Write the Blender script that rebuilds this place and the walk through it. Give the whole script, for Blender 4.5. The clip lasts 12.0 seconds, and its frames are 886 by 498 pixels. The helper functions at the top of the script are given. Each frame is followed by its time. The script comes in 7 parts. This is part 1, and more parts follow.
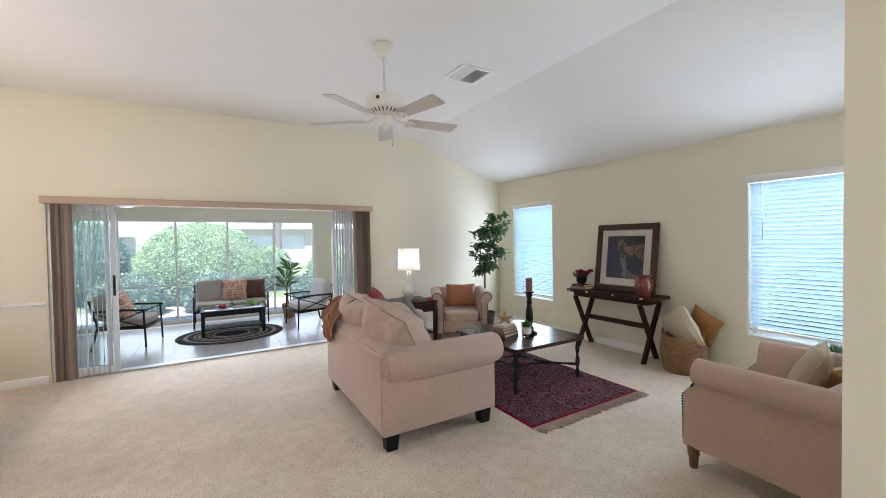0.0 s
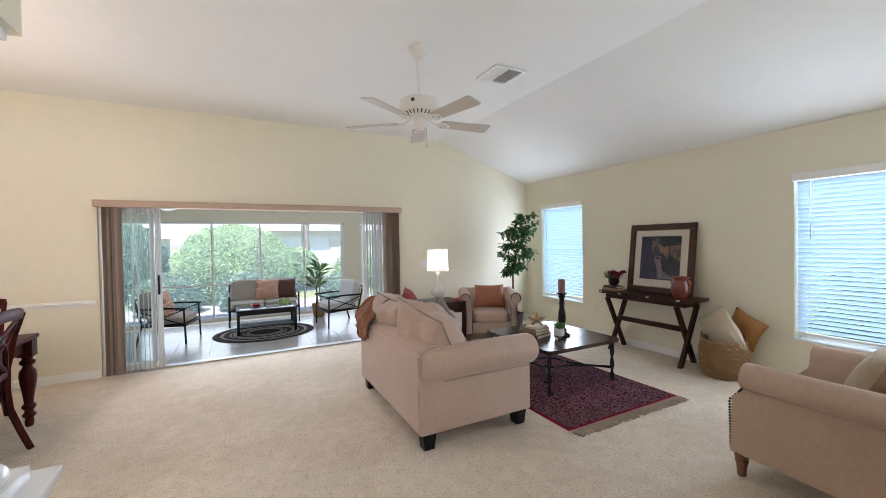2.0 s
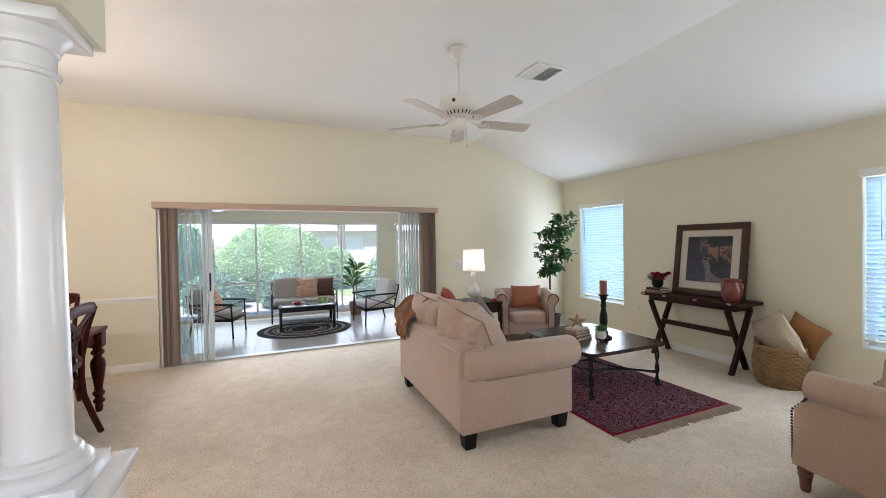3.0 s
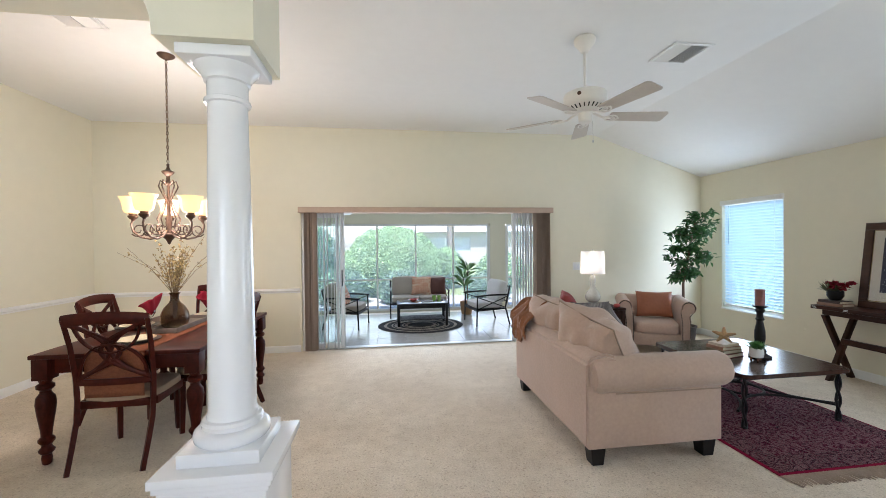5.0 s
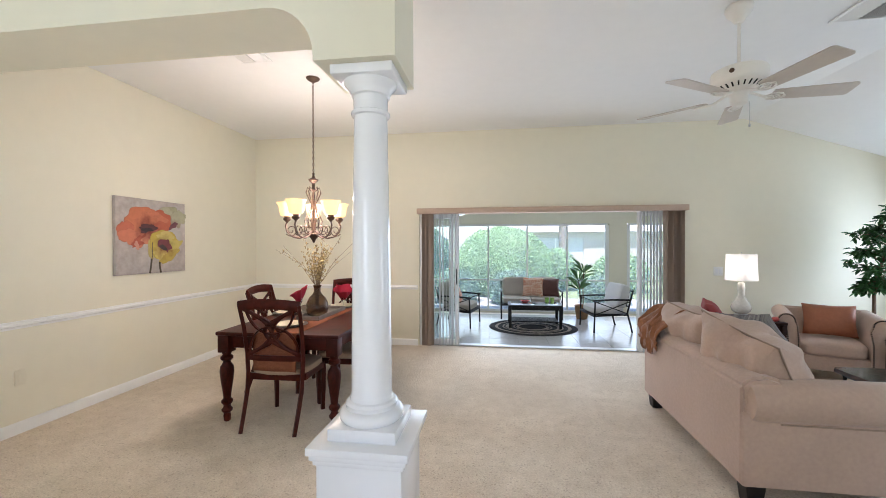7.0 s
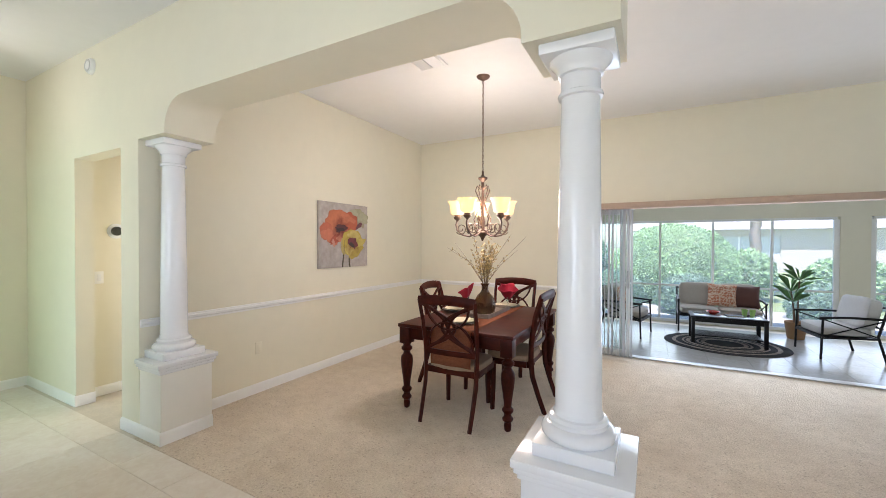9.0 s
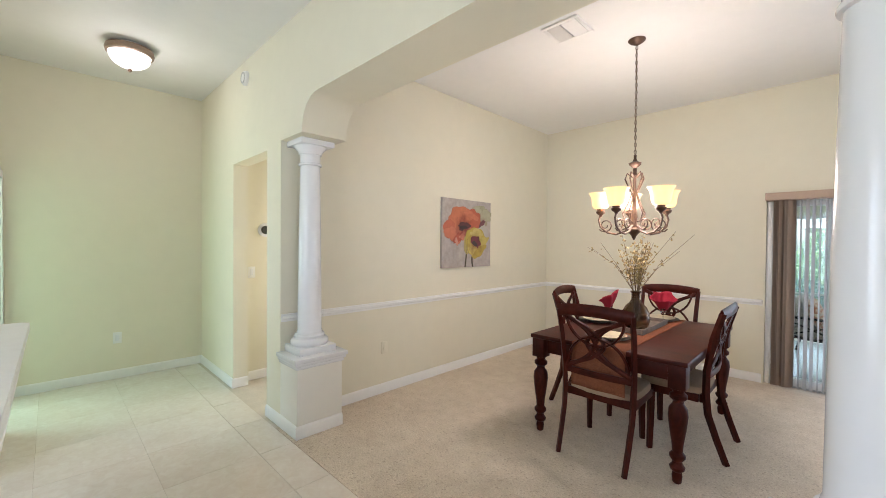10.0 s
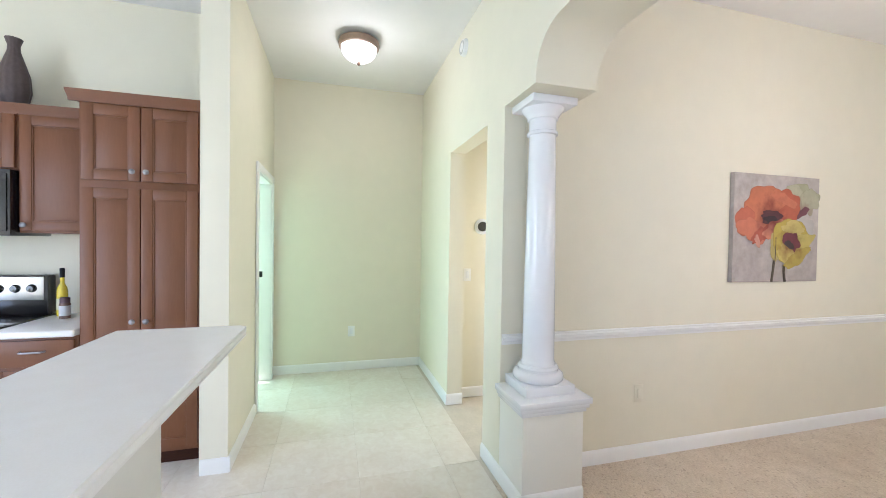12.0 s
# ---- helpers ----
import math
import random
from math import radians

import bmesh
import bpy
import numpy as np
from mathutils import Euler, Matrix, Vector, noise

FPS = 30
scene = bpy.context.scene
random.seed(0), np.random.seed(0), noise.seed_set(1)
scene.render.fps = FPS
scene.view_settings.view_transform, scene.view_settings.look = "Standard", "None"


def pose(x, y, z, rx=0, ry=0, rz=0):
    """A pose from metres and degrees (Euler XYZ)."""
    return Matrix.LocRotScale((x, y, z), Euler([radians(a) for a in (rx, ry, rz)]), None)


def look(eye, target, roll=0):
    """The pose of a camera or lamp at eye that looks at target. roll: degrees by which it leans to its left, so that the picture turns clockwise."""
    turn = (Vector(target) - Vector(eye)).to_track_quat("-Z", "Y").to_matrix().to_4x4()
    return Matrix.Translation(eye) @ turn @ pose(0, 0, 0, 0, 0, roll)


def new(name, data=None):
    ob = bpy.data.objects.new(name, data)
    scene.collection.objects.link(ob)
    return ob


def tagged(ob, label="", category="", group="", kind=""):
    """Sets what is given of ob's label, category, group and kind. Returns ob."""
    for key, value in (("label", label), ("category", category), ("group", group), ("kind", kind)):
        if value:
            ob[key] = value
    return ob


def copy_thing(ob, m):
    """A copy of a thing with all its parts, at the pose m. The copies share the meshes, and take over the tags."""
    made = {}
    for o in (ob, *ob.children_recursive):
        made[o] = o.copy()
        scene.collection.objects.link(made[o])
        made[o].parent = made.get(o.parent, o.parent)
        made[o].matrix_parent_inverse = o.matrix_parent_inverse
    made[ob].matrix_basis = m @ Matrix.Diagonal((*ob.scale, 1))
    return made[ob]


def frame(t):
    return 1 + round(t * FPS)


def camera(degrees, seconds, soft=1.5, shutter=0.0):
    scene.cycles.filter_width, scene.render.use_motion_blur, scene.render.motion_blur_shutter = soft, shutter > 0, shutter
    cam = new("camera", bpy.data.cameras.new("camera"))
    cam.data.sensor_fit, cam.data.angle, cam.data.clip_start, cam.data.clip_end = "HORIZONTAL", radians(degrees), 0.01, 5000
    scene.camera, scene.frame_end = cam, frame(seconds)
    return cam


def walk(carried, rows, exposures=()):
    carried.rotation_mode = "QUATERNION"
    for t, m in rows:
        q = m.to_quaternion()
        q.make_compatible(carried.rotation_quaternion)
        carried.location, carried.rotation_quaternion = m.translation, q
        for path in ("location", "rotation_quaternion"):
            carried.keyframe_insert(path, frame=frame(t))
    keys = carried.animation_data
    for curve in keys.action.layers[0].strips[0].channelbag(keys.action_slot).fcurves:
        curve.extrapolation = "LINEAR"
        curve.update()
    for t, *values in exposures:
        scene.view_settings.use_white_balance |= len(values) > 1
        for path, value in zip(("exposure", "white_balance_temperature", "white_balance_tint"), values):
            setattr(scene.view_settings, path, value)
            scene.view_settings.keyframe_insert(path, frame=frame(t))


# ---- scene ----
cam = camera(97.4, 12.0, 0.9)
PATH = [
    (0, (0.036, 0.092, 1.511), (1.06, 1.809, 1.467), -0.9),
    (0.5, (0.019, 0.101, 1.512), (1.029, 1.826, 1.468), -0.9),
    (1, (-0.006, 0.113, 1.512), (0.986, 1.849, 1.47), -1.0),
    (1.5, (-0.03, 0.12, 1.512), (0.935, 1.869, 1.472), -1.0),
    (2, (-0.064, 0.134, 1.51), (0.863, 1.904, 1.473), -1.0),
    (2.5, (-0.097, 0.145, 1.509), (0.773, 1.947, 1.474), -1.0),
    (3, (-0.14, 0.157, 1.51), (0.644, 1.996, 1.476), -0.9),
    (5, (-0.255, 0.208, 1.509), (0.015, 2.19, 1.487), -0.6),
    (5.5, (-0.281, 0.209, 1.509), (-0.152, 2.205, 1.491), -0.6),
    (6, (-0.307, 0.211, 1.507), (-0.316, 2.211, 1.49), -0.5),
    (6.5, (-0.329, 0.211, 1.509), (-0.471, 2.205, 1.492), -0.3),
    (8.5, (-0.517, 0.248, 1.501), (-1.265, 2.103, 1.481), 0.1),
    (9, (-0.661, 0.278, 1.5), (-1.612, 2.037, 1.478), 0.2),
    (9.5, (-0.832, 0.348, 1.487), (-2.008, 1.965, 1.459), 0.4),
    (10, (-1.028, 0.5, 1.495), (-2.435, 1.921, 1.466), 0.5),
    (10.5, (-1.261, 0.613, 1.481), (-2.869, 1.802, 1.444), 0.7),
    (11, (-1.521, 0.697, 1.479), (-3.286, 1.638, 1.443), 0.8),
    (11.5, (-1.748, 0.742, 1.472), (-3.613, 1.464, 1.436), 0.9),
    (12, (-1.961, 0.81, 1.475), (-3.887, 1.35, 1.438), 0.9),
]
walk(cam, [(t, look(eye, target, roll)) for t, eye, target, roll in PATH], [(0, 1.27, 6250, 24), (3, 1.25, 6400, 23), (5.5, 1.27, 6080, 19), (8.5, 1.25, 6080, 22), (9.7, 1.18, 6280, 20), (10.5, 1.31, 5640, 21), (11, 1.42, 5600, 22), (12, 1.51, 5640, 21)])

# ---- daylight and lamps ----
world = bpy.data.worlds.new("sky")
scene.world = world
world.use_nodes = True
wn, wl = world.node_tree.nodes, world.node_tree.links
sky = wn.new("ShaderNodeTexSky")
sky.sky_type, sky.sun_disc = "NISHITA", False
sky.sun_elevation, sky.sun_rotation = radians(62), radians(200)
wl.new(sky.outputs[0], wn["Background"].inputs[0])
wn["Background"].inputs[1].default_value = 0.15


def lamp(name, kind, m, energy, color=(1, 1, 1), size=(1, 1), radius=0.05):
    data = bpy.data.lights.new(name, kind)
    data.energy, data.color = energy, color
    if kind == "AREA":
        data.shape, data.size, data.size_y = "RECTANGLE", size[0], size[1]
    elif kind == "SUN":
        data.angle = radians(0.5)
    else:
        data.shadow_soft_size = radius
    ob = new(name, data)
    ob.matrix_world = m
    return ob


# high sun from behind the house, a little to the west
lamp("sun", "SUN", look((-3, -7, 20), (0.5, 2.5, 0)), 5.0, (1.0, 0.97, 0.93))
DAY = (0.76, 0.91, 1.0)
lamp("daylight_slider", "AREA", look((0.35, 5.985, 1.0), (0.35, 0, 1.0)), 15, DAY, (3.3, 1.85))
lamp("daylight_window_a", "AREA", look((4.925, 5.09, 1.28), (0, 5.09, 1.2)), 5, (0.62, 0.85, 1.0), (0.9, 1.5))
lamp("daylight_window_b", "AREA", look((4.925, 1.46, 1.28), (0, 1.5, 1.2)), 5, (0.62, 0.85, 1.0), (0.9, 1.5))
# south openings are unseen: nook daylight is assumed, the foyer lamp only fills
lamp("assumed_nook_daylight", "AREA", look((-2.2, -2.95, 1.5), (-2.2, 3, 0.6)), 35, (0.72, 0.86, 1.0), (2.6, 1.9))
lamp("foyer_fill", "AREA", look((0.6, -2.95, 1.5), (0.6, 3, 1.4)), 3.5, (0.86, 0.93, 1.0), (1.6, 2.0))
lamp("daylight_bath", "AREA", look((-6.45, -0.75, 1.5), (-5.6, 0.6, 0.6)), 13, (0.55, 1.0, 0.78), (0.8, 1.0))
# warm fill for the side hall, through an opening added out of view
lamp("side_hall_fill", "AREA", look((-4.85, 3.19, 1.5), (-4.9, 1, 1.3)), 5, (1.0, 0.90, 0.70), (0.65, 1.2))
lamp("chandelier_light", "POINT", pose(-2.19, 3.95, 1.86), 33, (1.0, 0.90, 0.77), radius=0.22)
lamp("table_lamp_light", "POINT", pose(2.575, 5.36, 1.22), 2.2, (1.0, 0.95, 0.88), radius=0.05)
lamp("dome_light_bulb", "POINT", pose(-5.40, 1.0, 2.80), 2.2, (1.0, 0.94, 0.84), radius=0.10)
lamp("daylight_lanai", "AREA", look((0.7, 9.14, 1.05), (0.7, 0, 0.6)), 30, DAY, (4.8, 1.85))
lamp("daylight_room_a", "AREA", look((4.77, 5.09, 1.28), (0, 5.09, 1.6)), 12, DAY, (0.9, 1.5))
lamp("daylight_room_b", "AREA", look((4.77, 1.46, 1.28), (0, 1.6, 1.6)), 12, DAY, (0.9, 1.5))
# ---- materials ----
def mat(name, color, rough=0.6, metal=0.0, scale=8.0, var=0.10, bump=0.0, bscale=None, bdist=0.002, stretch=(1, 1, 1),
        color2=None, coat=0.0, trans=0.0, sheen=0.0, piece=0.0, spec=0.5, coords="Object", rvar=0.0):
    """A procedural surface: base colour with broad and fine variation, and relief."""
    m = bpy.data.materials.new(name)
    m.use_nodes = True
    n, l = m.node_tree.nodes, m.node_tree.links
    b = n["Principled BSDF"]
    tc = n.new("ShaderNodeTexCoord")
    mp = n.new("ShaderNodeMapping")
    mp.inputs["Scale"].default_value = stretch
    l.new(tc.outputs[coords], mp.inputs[0])
    big, fine = n.new("ShaderNodeTexNoise"), n.new("ShaderNodeTexNoise")
    for t, s, d in ((big, scale * 0.22, 3), (fine, scale * 3.0, 5)):
        t.inputs["Scale"].default_value, t.inputs["Detail"].default_value = s, d
        l.new(mp.outputs[0], t.inputs["Vector"])
    add = n.new("ShaderNodeMath")
    add.operation = "ADD"
    l.new(big.outputs["Fac"], add.inputs[0])
    l.new(fine.outputs["Fac"], add.inputs[1])
    last = add
    if piece:
        oi, ma = n.new("ShaderNodeObjectInfo"), n.new("ShaderNodeMath")
        ma.operation, ma.inputs[1].default_value = "MULTIPLY_ADD", piece
        l.new(oi.outputs["Random"], ma.inputs[0])
        l.new(add.outputs[0], ma.inputs[2])
        last = ma
    ramp = n.new("ShaderNodeMapRange")
    ramp.inputs["From Min"].default_value, ramp.inputs["From Max"].default_value = 0.65, 1.35 + piece
    l.new(last.outputs[0], ramp.inputs[0])
    mix = n.new("ShaderNodeMix")
    mix.data_type = "RGBA"
    c2 = color2 or tuple(max(0, c * (1 - var)) for c in color)
    c1 = color if color2 else tuple(min(1, c * (1 + var * 0.6)) for c in color)
    mix.inputs["A"].default_value, mix.inputs["B"].default_value = (*c2, 1), (*c1, 1)
    l.new(ramp.outputs[0], mix.inputs["Factor"])
    l.new(mix.outputs["Result"], b.inputs["Base Color"])
    b.inputs["Roughness"].default_value, b.inputs["Metallic"].default_value = rough, metal
    b.inputs["Coat Weight"].default_value, b.inputs["Coat Roughness"].default_value = coat, 0.15
    b.inputs["Transmission Weight"].default_value = trans
    b.inputs["Sheen Weight"].default_value = sheen
    b.inputs["Specular IOR Level"].default_value = spec
    if rvar:
        rr = n.new("ShaderNodeMapRange")
        rr.inputs["To Min"].default_value, rr.inputs["To Max"].default_value = rough - rvar, rough + rvar
        l.new(big.outputs["Fac"], rr.inputs[0])
        l.new(rr.outputs[0], b.inputs["Roughness"])
    if bump:
        bt, bu = n.new("ShaderNodeTexNoise"), n.new("ShaderNodeBump")
        bt.inputs["Scale"].default_value, bt.inputs["Detail"].default_value = bscale or scale * 6, 4
        l.new(mp.outputs[0], bt.inputs["Vector"])
        l.new(bt.outputs["Fac"], bu.inputs["Height"])
        bu.inputs["Strength"].default_value, bu.inputs["Distance"].default_value = bump, bdist
        l.new(bu.outputs[0], b.inputs["Normal"])
    return m


def glow(name, color, strength):
    m = bpy.data.materials.new(name)
    m.use_nodes = True
    b = m.node_tree.nodes["Principled BSDF"]
    b.inputs["Base Color"].default_value = (*color, 1)
    b.inputs["Emission Color"].default_value = (*color, 1)
    b.inputs["Emission Strength"].default_value = strength
    return m


def leafy(name, color, rough=0.45, piece=0.4):
    """Thin leaves that let some light through, each a little different."""
    m = bpy.data.materials.new(name)
    m.use_nodes = True
    n, l = m.node_tree.nodes, m.node_tree.links
    b = n["Principled BSDF"]
    geo, mix = n.new("ShaderNodeNewGeometry"), n.new("ShaderNodeMix")
    mix.data_type = "RGBA"
    mix.inputs["A"].default_value = (*(c * (1 - piece) for c in color), 1)
    mix.inputs["B"].default_value = (*(min(1, c * (1 + piece)) for c in color), 1)
    l.new(geo.outputs["Random Per Island"], mix.inputs["Factor"])
    l.new(mix.outputs["Result"], b.inputs["Base Color"])
    b.inputs["Roughness"].default_value = rough
    tr, ms = n.new("ShaderNodeBsdfTranslucent"), n.new("ShaderNodeMixShader")
    l.new(mix.outputs["Result"], tr.inputs["Color"])
    ms.inputs[0].default_value = 0.25
    l.new(b.outputs[0], ms.inputs[1])
    l.new(tr.outputs[0], ms.inputs[2])
    l.new(ms.outputs[0], n["Material Output"].inputs["Surface"])
    return m


def sheer(name, color, amount, rough=0.6, bump=0.0):
    """Cloth, paper or plastic that passes part of the light."""
    m = mat(name, color, rough, scale=30, var=0.05, bump=bump, bscale=400, bdist=0.001)
    n, l = m.node_tree.nodes, m.node_tree.links
    tr, ms = n.new("ShaderNodeBsdfTranslucent"), n.new("ShaderNodeMixShader")
    tr.inputs["Color"].default_value = (*color, 1)
    ms.inputs[0].default_value = amount
    l.new(n["Principled BSDF"].outputs[0], ms.inputs[1])
    l.new(tr.outputs[0], ms.inputs[2])
    l.new(ms.outputs[0], n["Material Output"].inputs["Surface"])
    return m


def clear(name, color=(1, 1, 1), rough=0.0, pane=True):
    """Glass; a pane is thin, so that light goes straight through it and a little is mirrored."""
    m = bpy.data.materials.new(name)
    m.use_nodes = True
    n, l = m.node_tree.nodes, m.node_tree.links
    if not pane:
        b = n["Principled BSDF"]
        b.inputs["Base Color"].default_value, b.inputs["Roughness"].default_value = (*color, 1), rough
        b.inputs["Transmission Weight"].default_value, b.inputs["IOR"].default_value = 1.0, 1.45
        return m
    t, g, ms, f = (n.new("ShaderNode" + k) for k in ("BsdfTransparent", "BsdfGlossy", "MixShader", "Fresnel"))
    t.inputs[0].default_value, g.inputs["Roughness"].default_value = (*color, 1), 0.02
    f.inputs["IOR"].default_value = 1.35
    l.new(f.outputs[0], ms.inputs[0])
    l.new(t.outputs[0], ms.inputs[1])
    l.new(g.outputs[0], ms.inputs[2])
    l.new(ms.outputs[0], n["Material Output"].inputs["Surface"])
    return m


PAINT = mat("cream_wall_paint", (0.79, 0.742, 0.592), 0.75, scale=2.5, var=0.025, bump=0.25, bscale=90, bdist=0.0015)
PEDESTAL = mat("off_white_pedestal_paint", (0.84, 0.82, 0.75), 0.5, scale=3, var=0.02, bump=0.15, bscale=90)
CEIL = mat("white_ceiling_paint", (0.84, 0.83, 0.80), 0.85, scale=3, var=0.02, bump=0.3, bscale=70, bdist=0.002)
TRIM = mat("white_trim_paint", (0.84, 0.83, 0.80), 0.35, scale=4, var=0.02)
GLOSSW = mat("white_gloss_paint", (0.84, 0.84, 0.85), 0.22, scale=4, var=0.015, coat=0.3)


def carpet(name):
    """Cut pile: tufts with a few brown flecks, and broad patches where the pile lies another way."""
    m = bpy.data.materials.new(name)
    m.use_nodes = True
    n, l = m.node_tree.nodes, m.node_tree.links
    b = n["Principled BSDF"]
    tc = n.new("ShaderNodeTexCoord")
    total = None
    for scale, detail, weight in ((1.3, 3, 0.75), (9, 3, 0.55), (70, 2, 0.9), (210, 2, 1.0)):
        t, k = n.new("ShaderNodeTexNoise"), n.new("ShaderNodeMath")
        t.inputs["Scale"].default_value, t.inputs["Detail"].default_value = scale, detail
        l.new(tc.outputs["Object"], t.inputs["Vector"])
        k.operation, k.inputs[1].default_value = "MULTIPLY_ADD", weight
        k.inputs[2].default_value = 0.5 - 0.5 * 3.2
        l.new(t.outputs["Fac"], k.inputs[0])
        if total:
            l.new(total.outputs[0], k.inputs[2])
        total = k
    mix, fleck, vor, gate = n.new("ShaderNodeMix"), n.new("ShaderNodeMix"), n.new("ShaderNodeTexVoronoi"), n.new("ShaderNodeMapRange")
    mix.data_type = fleck.data_type = "RGBA"
    mix.inputs["A"].default_value, mix.inputs["B"].default_value = (0.52, 0.42, 0.315, 1), (0.86, 0.76, 0.63, 1)
    l.new(total.outputs[0], mix.inputs["Factor"])
    vor.inputs["Scale"].default_value = 100
    l.new(tc.outputs["Object"], vor.inputs["Vector"])
    gate.inputs["From Min"].default_value, gate.inputs["From Max"].default_value, gate.inputs["To Max"].default_value = 0.90, 0.98, 0.34
    sep = n.new("ShaderNodeSeparateColor")
    l.new(vor.outputs["Color"], sep.inputs[0])
    l.new(sep.outputs[0], gate.inputs[0])
    fleck.inputs["B"].default_value = (0.27, 0.20, 0.14, 1)
    l.new(mix.outputs["Result"], fleck.inputs["A"])
    l.new(gate.outputs[0], fleck.inputs["Factor"])
    l.new(fleck.outputs["Result"], b.inputs["Base Color"])
    b.inputs["Roughness"].default_value, b.inputs["Specular IOR Level"].default_value = 0.95, 0.1
    add, bu = n.new("ShaderNodeMath"), n.new("ShaderNodeBump")
    add.operation, add.inputs[1].default_value = "MULTIPLY_ADD", -1.2
    l.new(vor.outputs["Distance"], add.inputs[0])
    l.new(total.outputs[0], add.inputs[2])
    l.new(add.outputs[0], bu.inputs["Height"])
    bu.inputs["Strength"].default_value, bu.inputs["Distance"].default_value = 0.7, 0.005
    l.new(bu.outputs[0], b.inputs["Normal"])
    return m


def stone_tile(name, light, dark, rough):
    """Marbled ceramic: soft clouds that differ from tile to tile."""
    m = mat(name, light, rough, scale=6, color2=dark, bump=0.05, bscale=24)
    n, l = m.node_tree.nodes, m.node_tree.links
    mp = next(k for k in n if k.bl_idname == "ShaderNodeMapping")
    oi, mul, add = n.new("ShaderNodeObjectInfo"), n.new("ShaderNodeMath"), n.new("ShaderNodeVectorMath")
    mul.operation, mul.inputs[1].default_value = "MULTIPLY", 30
    l.new(oi.outputs["Random"], mul.inputs[0])
    l.new(mp.inputs[0].links[0].from_socket, add.inputs[0])
    l.new(mul.outputs[0], add.inputs[1])
    l.new(add.outputs[0], mp.inputs[0])
    for t in [k for k in n if k.bl_idname == "ShaderNodeTexNoise"][:2]:
        t.inputs["Distortion"].default_value = 0.9
    return m


CARPET = carpet("beige_carpet")
TILE = stone_tile("cream_floor_tile", (0.82, 0.77, 0.69), (0.69, 0.61, 0.51), 0.28)
GROUT = mat("grout", (0.66, 0.59, 0.50), 0.9, scale=30, var=0.12, bump=0.3)
LTILE = stone_tile("lanai_tile", (0.50, 0.485, 0.47), (0.40, 0.375, 0.35), 0.2)
SOFA = mat("beige_linen", (0.50, 0.362, 0.285), 0.9, spec=0.15, scale=14, var=0.10, bump=0.45, bscale=520, bdist=0.0015, sheen=0.25)
SEAM = mat("beige_piping", (0.33, 0.24, 0.18), 0.9, scale=30, var=0.1)
THROW = mat("brown_throw", (0.27, 0.112, 0.052), 0.95, spec=0.1, scale=20, var=0.35, bump=0.8, bscale=180, bdist=0.004, sheen=0.3)
LEATHER = mat("rust_leather", (0.33, 0.11, 0.05), 0.45, scale=12, var=0.15, bump=0.25, bscale=90)
DARKWOOD = mat("dark_walnut", (0.056, 0.019, 0.010), 0.42, scale=9, color2=(0.024, 0.009, 0.006), stretch=(1, 1, 6), bump=0.15, bscale=40, spec=0.15)
CHERRY = mat("cherry_wood", (0.085, 0.013, 0.007), 0.38, spec=0.12, scale=7, color2=(0.026, 0.005, 0.003), stretch=(1, 5, 1), bump=0.06, bscale=60)
CABWOOD = mat("maple_cabinet", (0.185, 0.076, 0.036), 0.4, spec=0.3, scale=6, color2=(0.16, 0.064, 0.029), stretch=(6, 6, 0.8), bump=0.08, bscale=60)
BLACK = mat("black_iron", (0.014, 0.012, 0.012), 0.5, 0.2, spec=0.3, scale=20, var=0.3, bump=0.2, bscale=90)
BLACKWOOD = mat("black_wood", (0.010, 0.008, 0.008), 0.45, spec=0.25, scale=20, var=0.3, bump=0.1)
BRONZE = mat("oiled_bronze", (0.065, 0.031, 0.019), 0.45, 0.5, scale=25, color2=(0.12, 0.07, 0.042), bump=0.3, bscale=120)
STEEL = mat("brushed_steel", (0.58, 0.57, 0.55), 0.32, 0.9, scale=12, var=0.08, stretch=(1, 12, 1))
PEWTER = mat("pewter", (0.30, 0.29, 0.30), 0.4, 0.85, scale=30, var=0.2)
LAMINATE = mat("white_speckled_laminate", (0.86, 0.85, 0.83), 0.35, scale=60, color2=(0.82, 0.80, 0.77), bump=0.03)
FANW = mat("fan_white", (0.80, 0.76, 0.70), 0.4, scale=10, var=0.03)
CERAMIC = mat("white_ceramic", (0.80, 0.78, 0.74), 0.2, scale=10, var=0.04, coat=0.4)
PANE = clear("window_glass", (0.96, 0.99, 0.98))
BLINDW = sheer("white_blind_slat", (0.78, 0.88, 0.95), 0.5, 0.5)
# white blades toned tan for the shade on their undersides
BLADE_SHADE = mat("shaded_fan_blade", (0.58, 0.51, 0.44), 0.45, scale=10, var=0.06)
HAZE_PANE = clear("hazy_pane_glass", (0.97, 0.99, 1.0))
VANE = sheer("taupe_vane", (0.42, 0.32, 0.25), 0.25, 0.8, bump=0.3)
VANEL = sheer("pale_vane", (0.64, 0.62, 0.60), 0.45, 0.8, bump=0.3)
VALANCE = mat("taupe_valance", (0.50, 0.37, 0.28), 0.8, scale=10, var=0.08, bump=0.3, bscale=200)
LEAF = leafy("ficus_leaf", (0.035, 0.115, 0.03))
BARK = mat("bark", (0.16, 0.10, 0.065), 0.9, scale=20, var=0.4, bump=0.8, bscale=60, bdist=0.006)
SCREENBLACK = mat("black_glass", (0.012, 0.012, 0.014), 0.12, scale=10, var=0.1, coat=0.5)
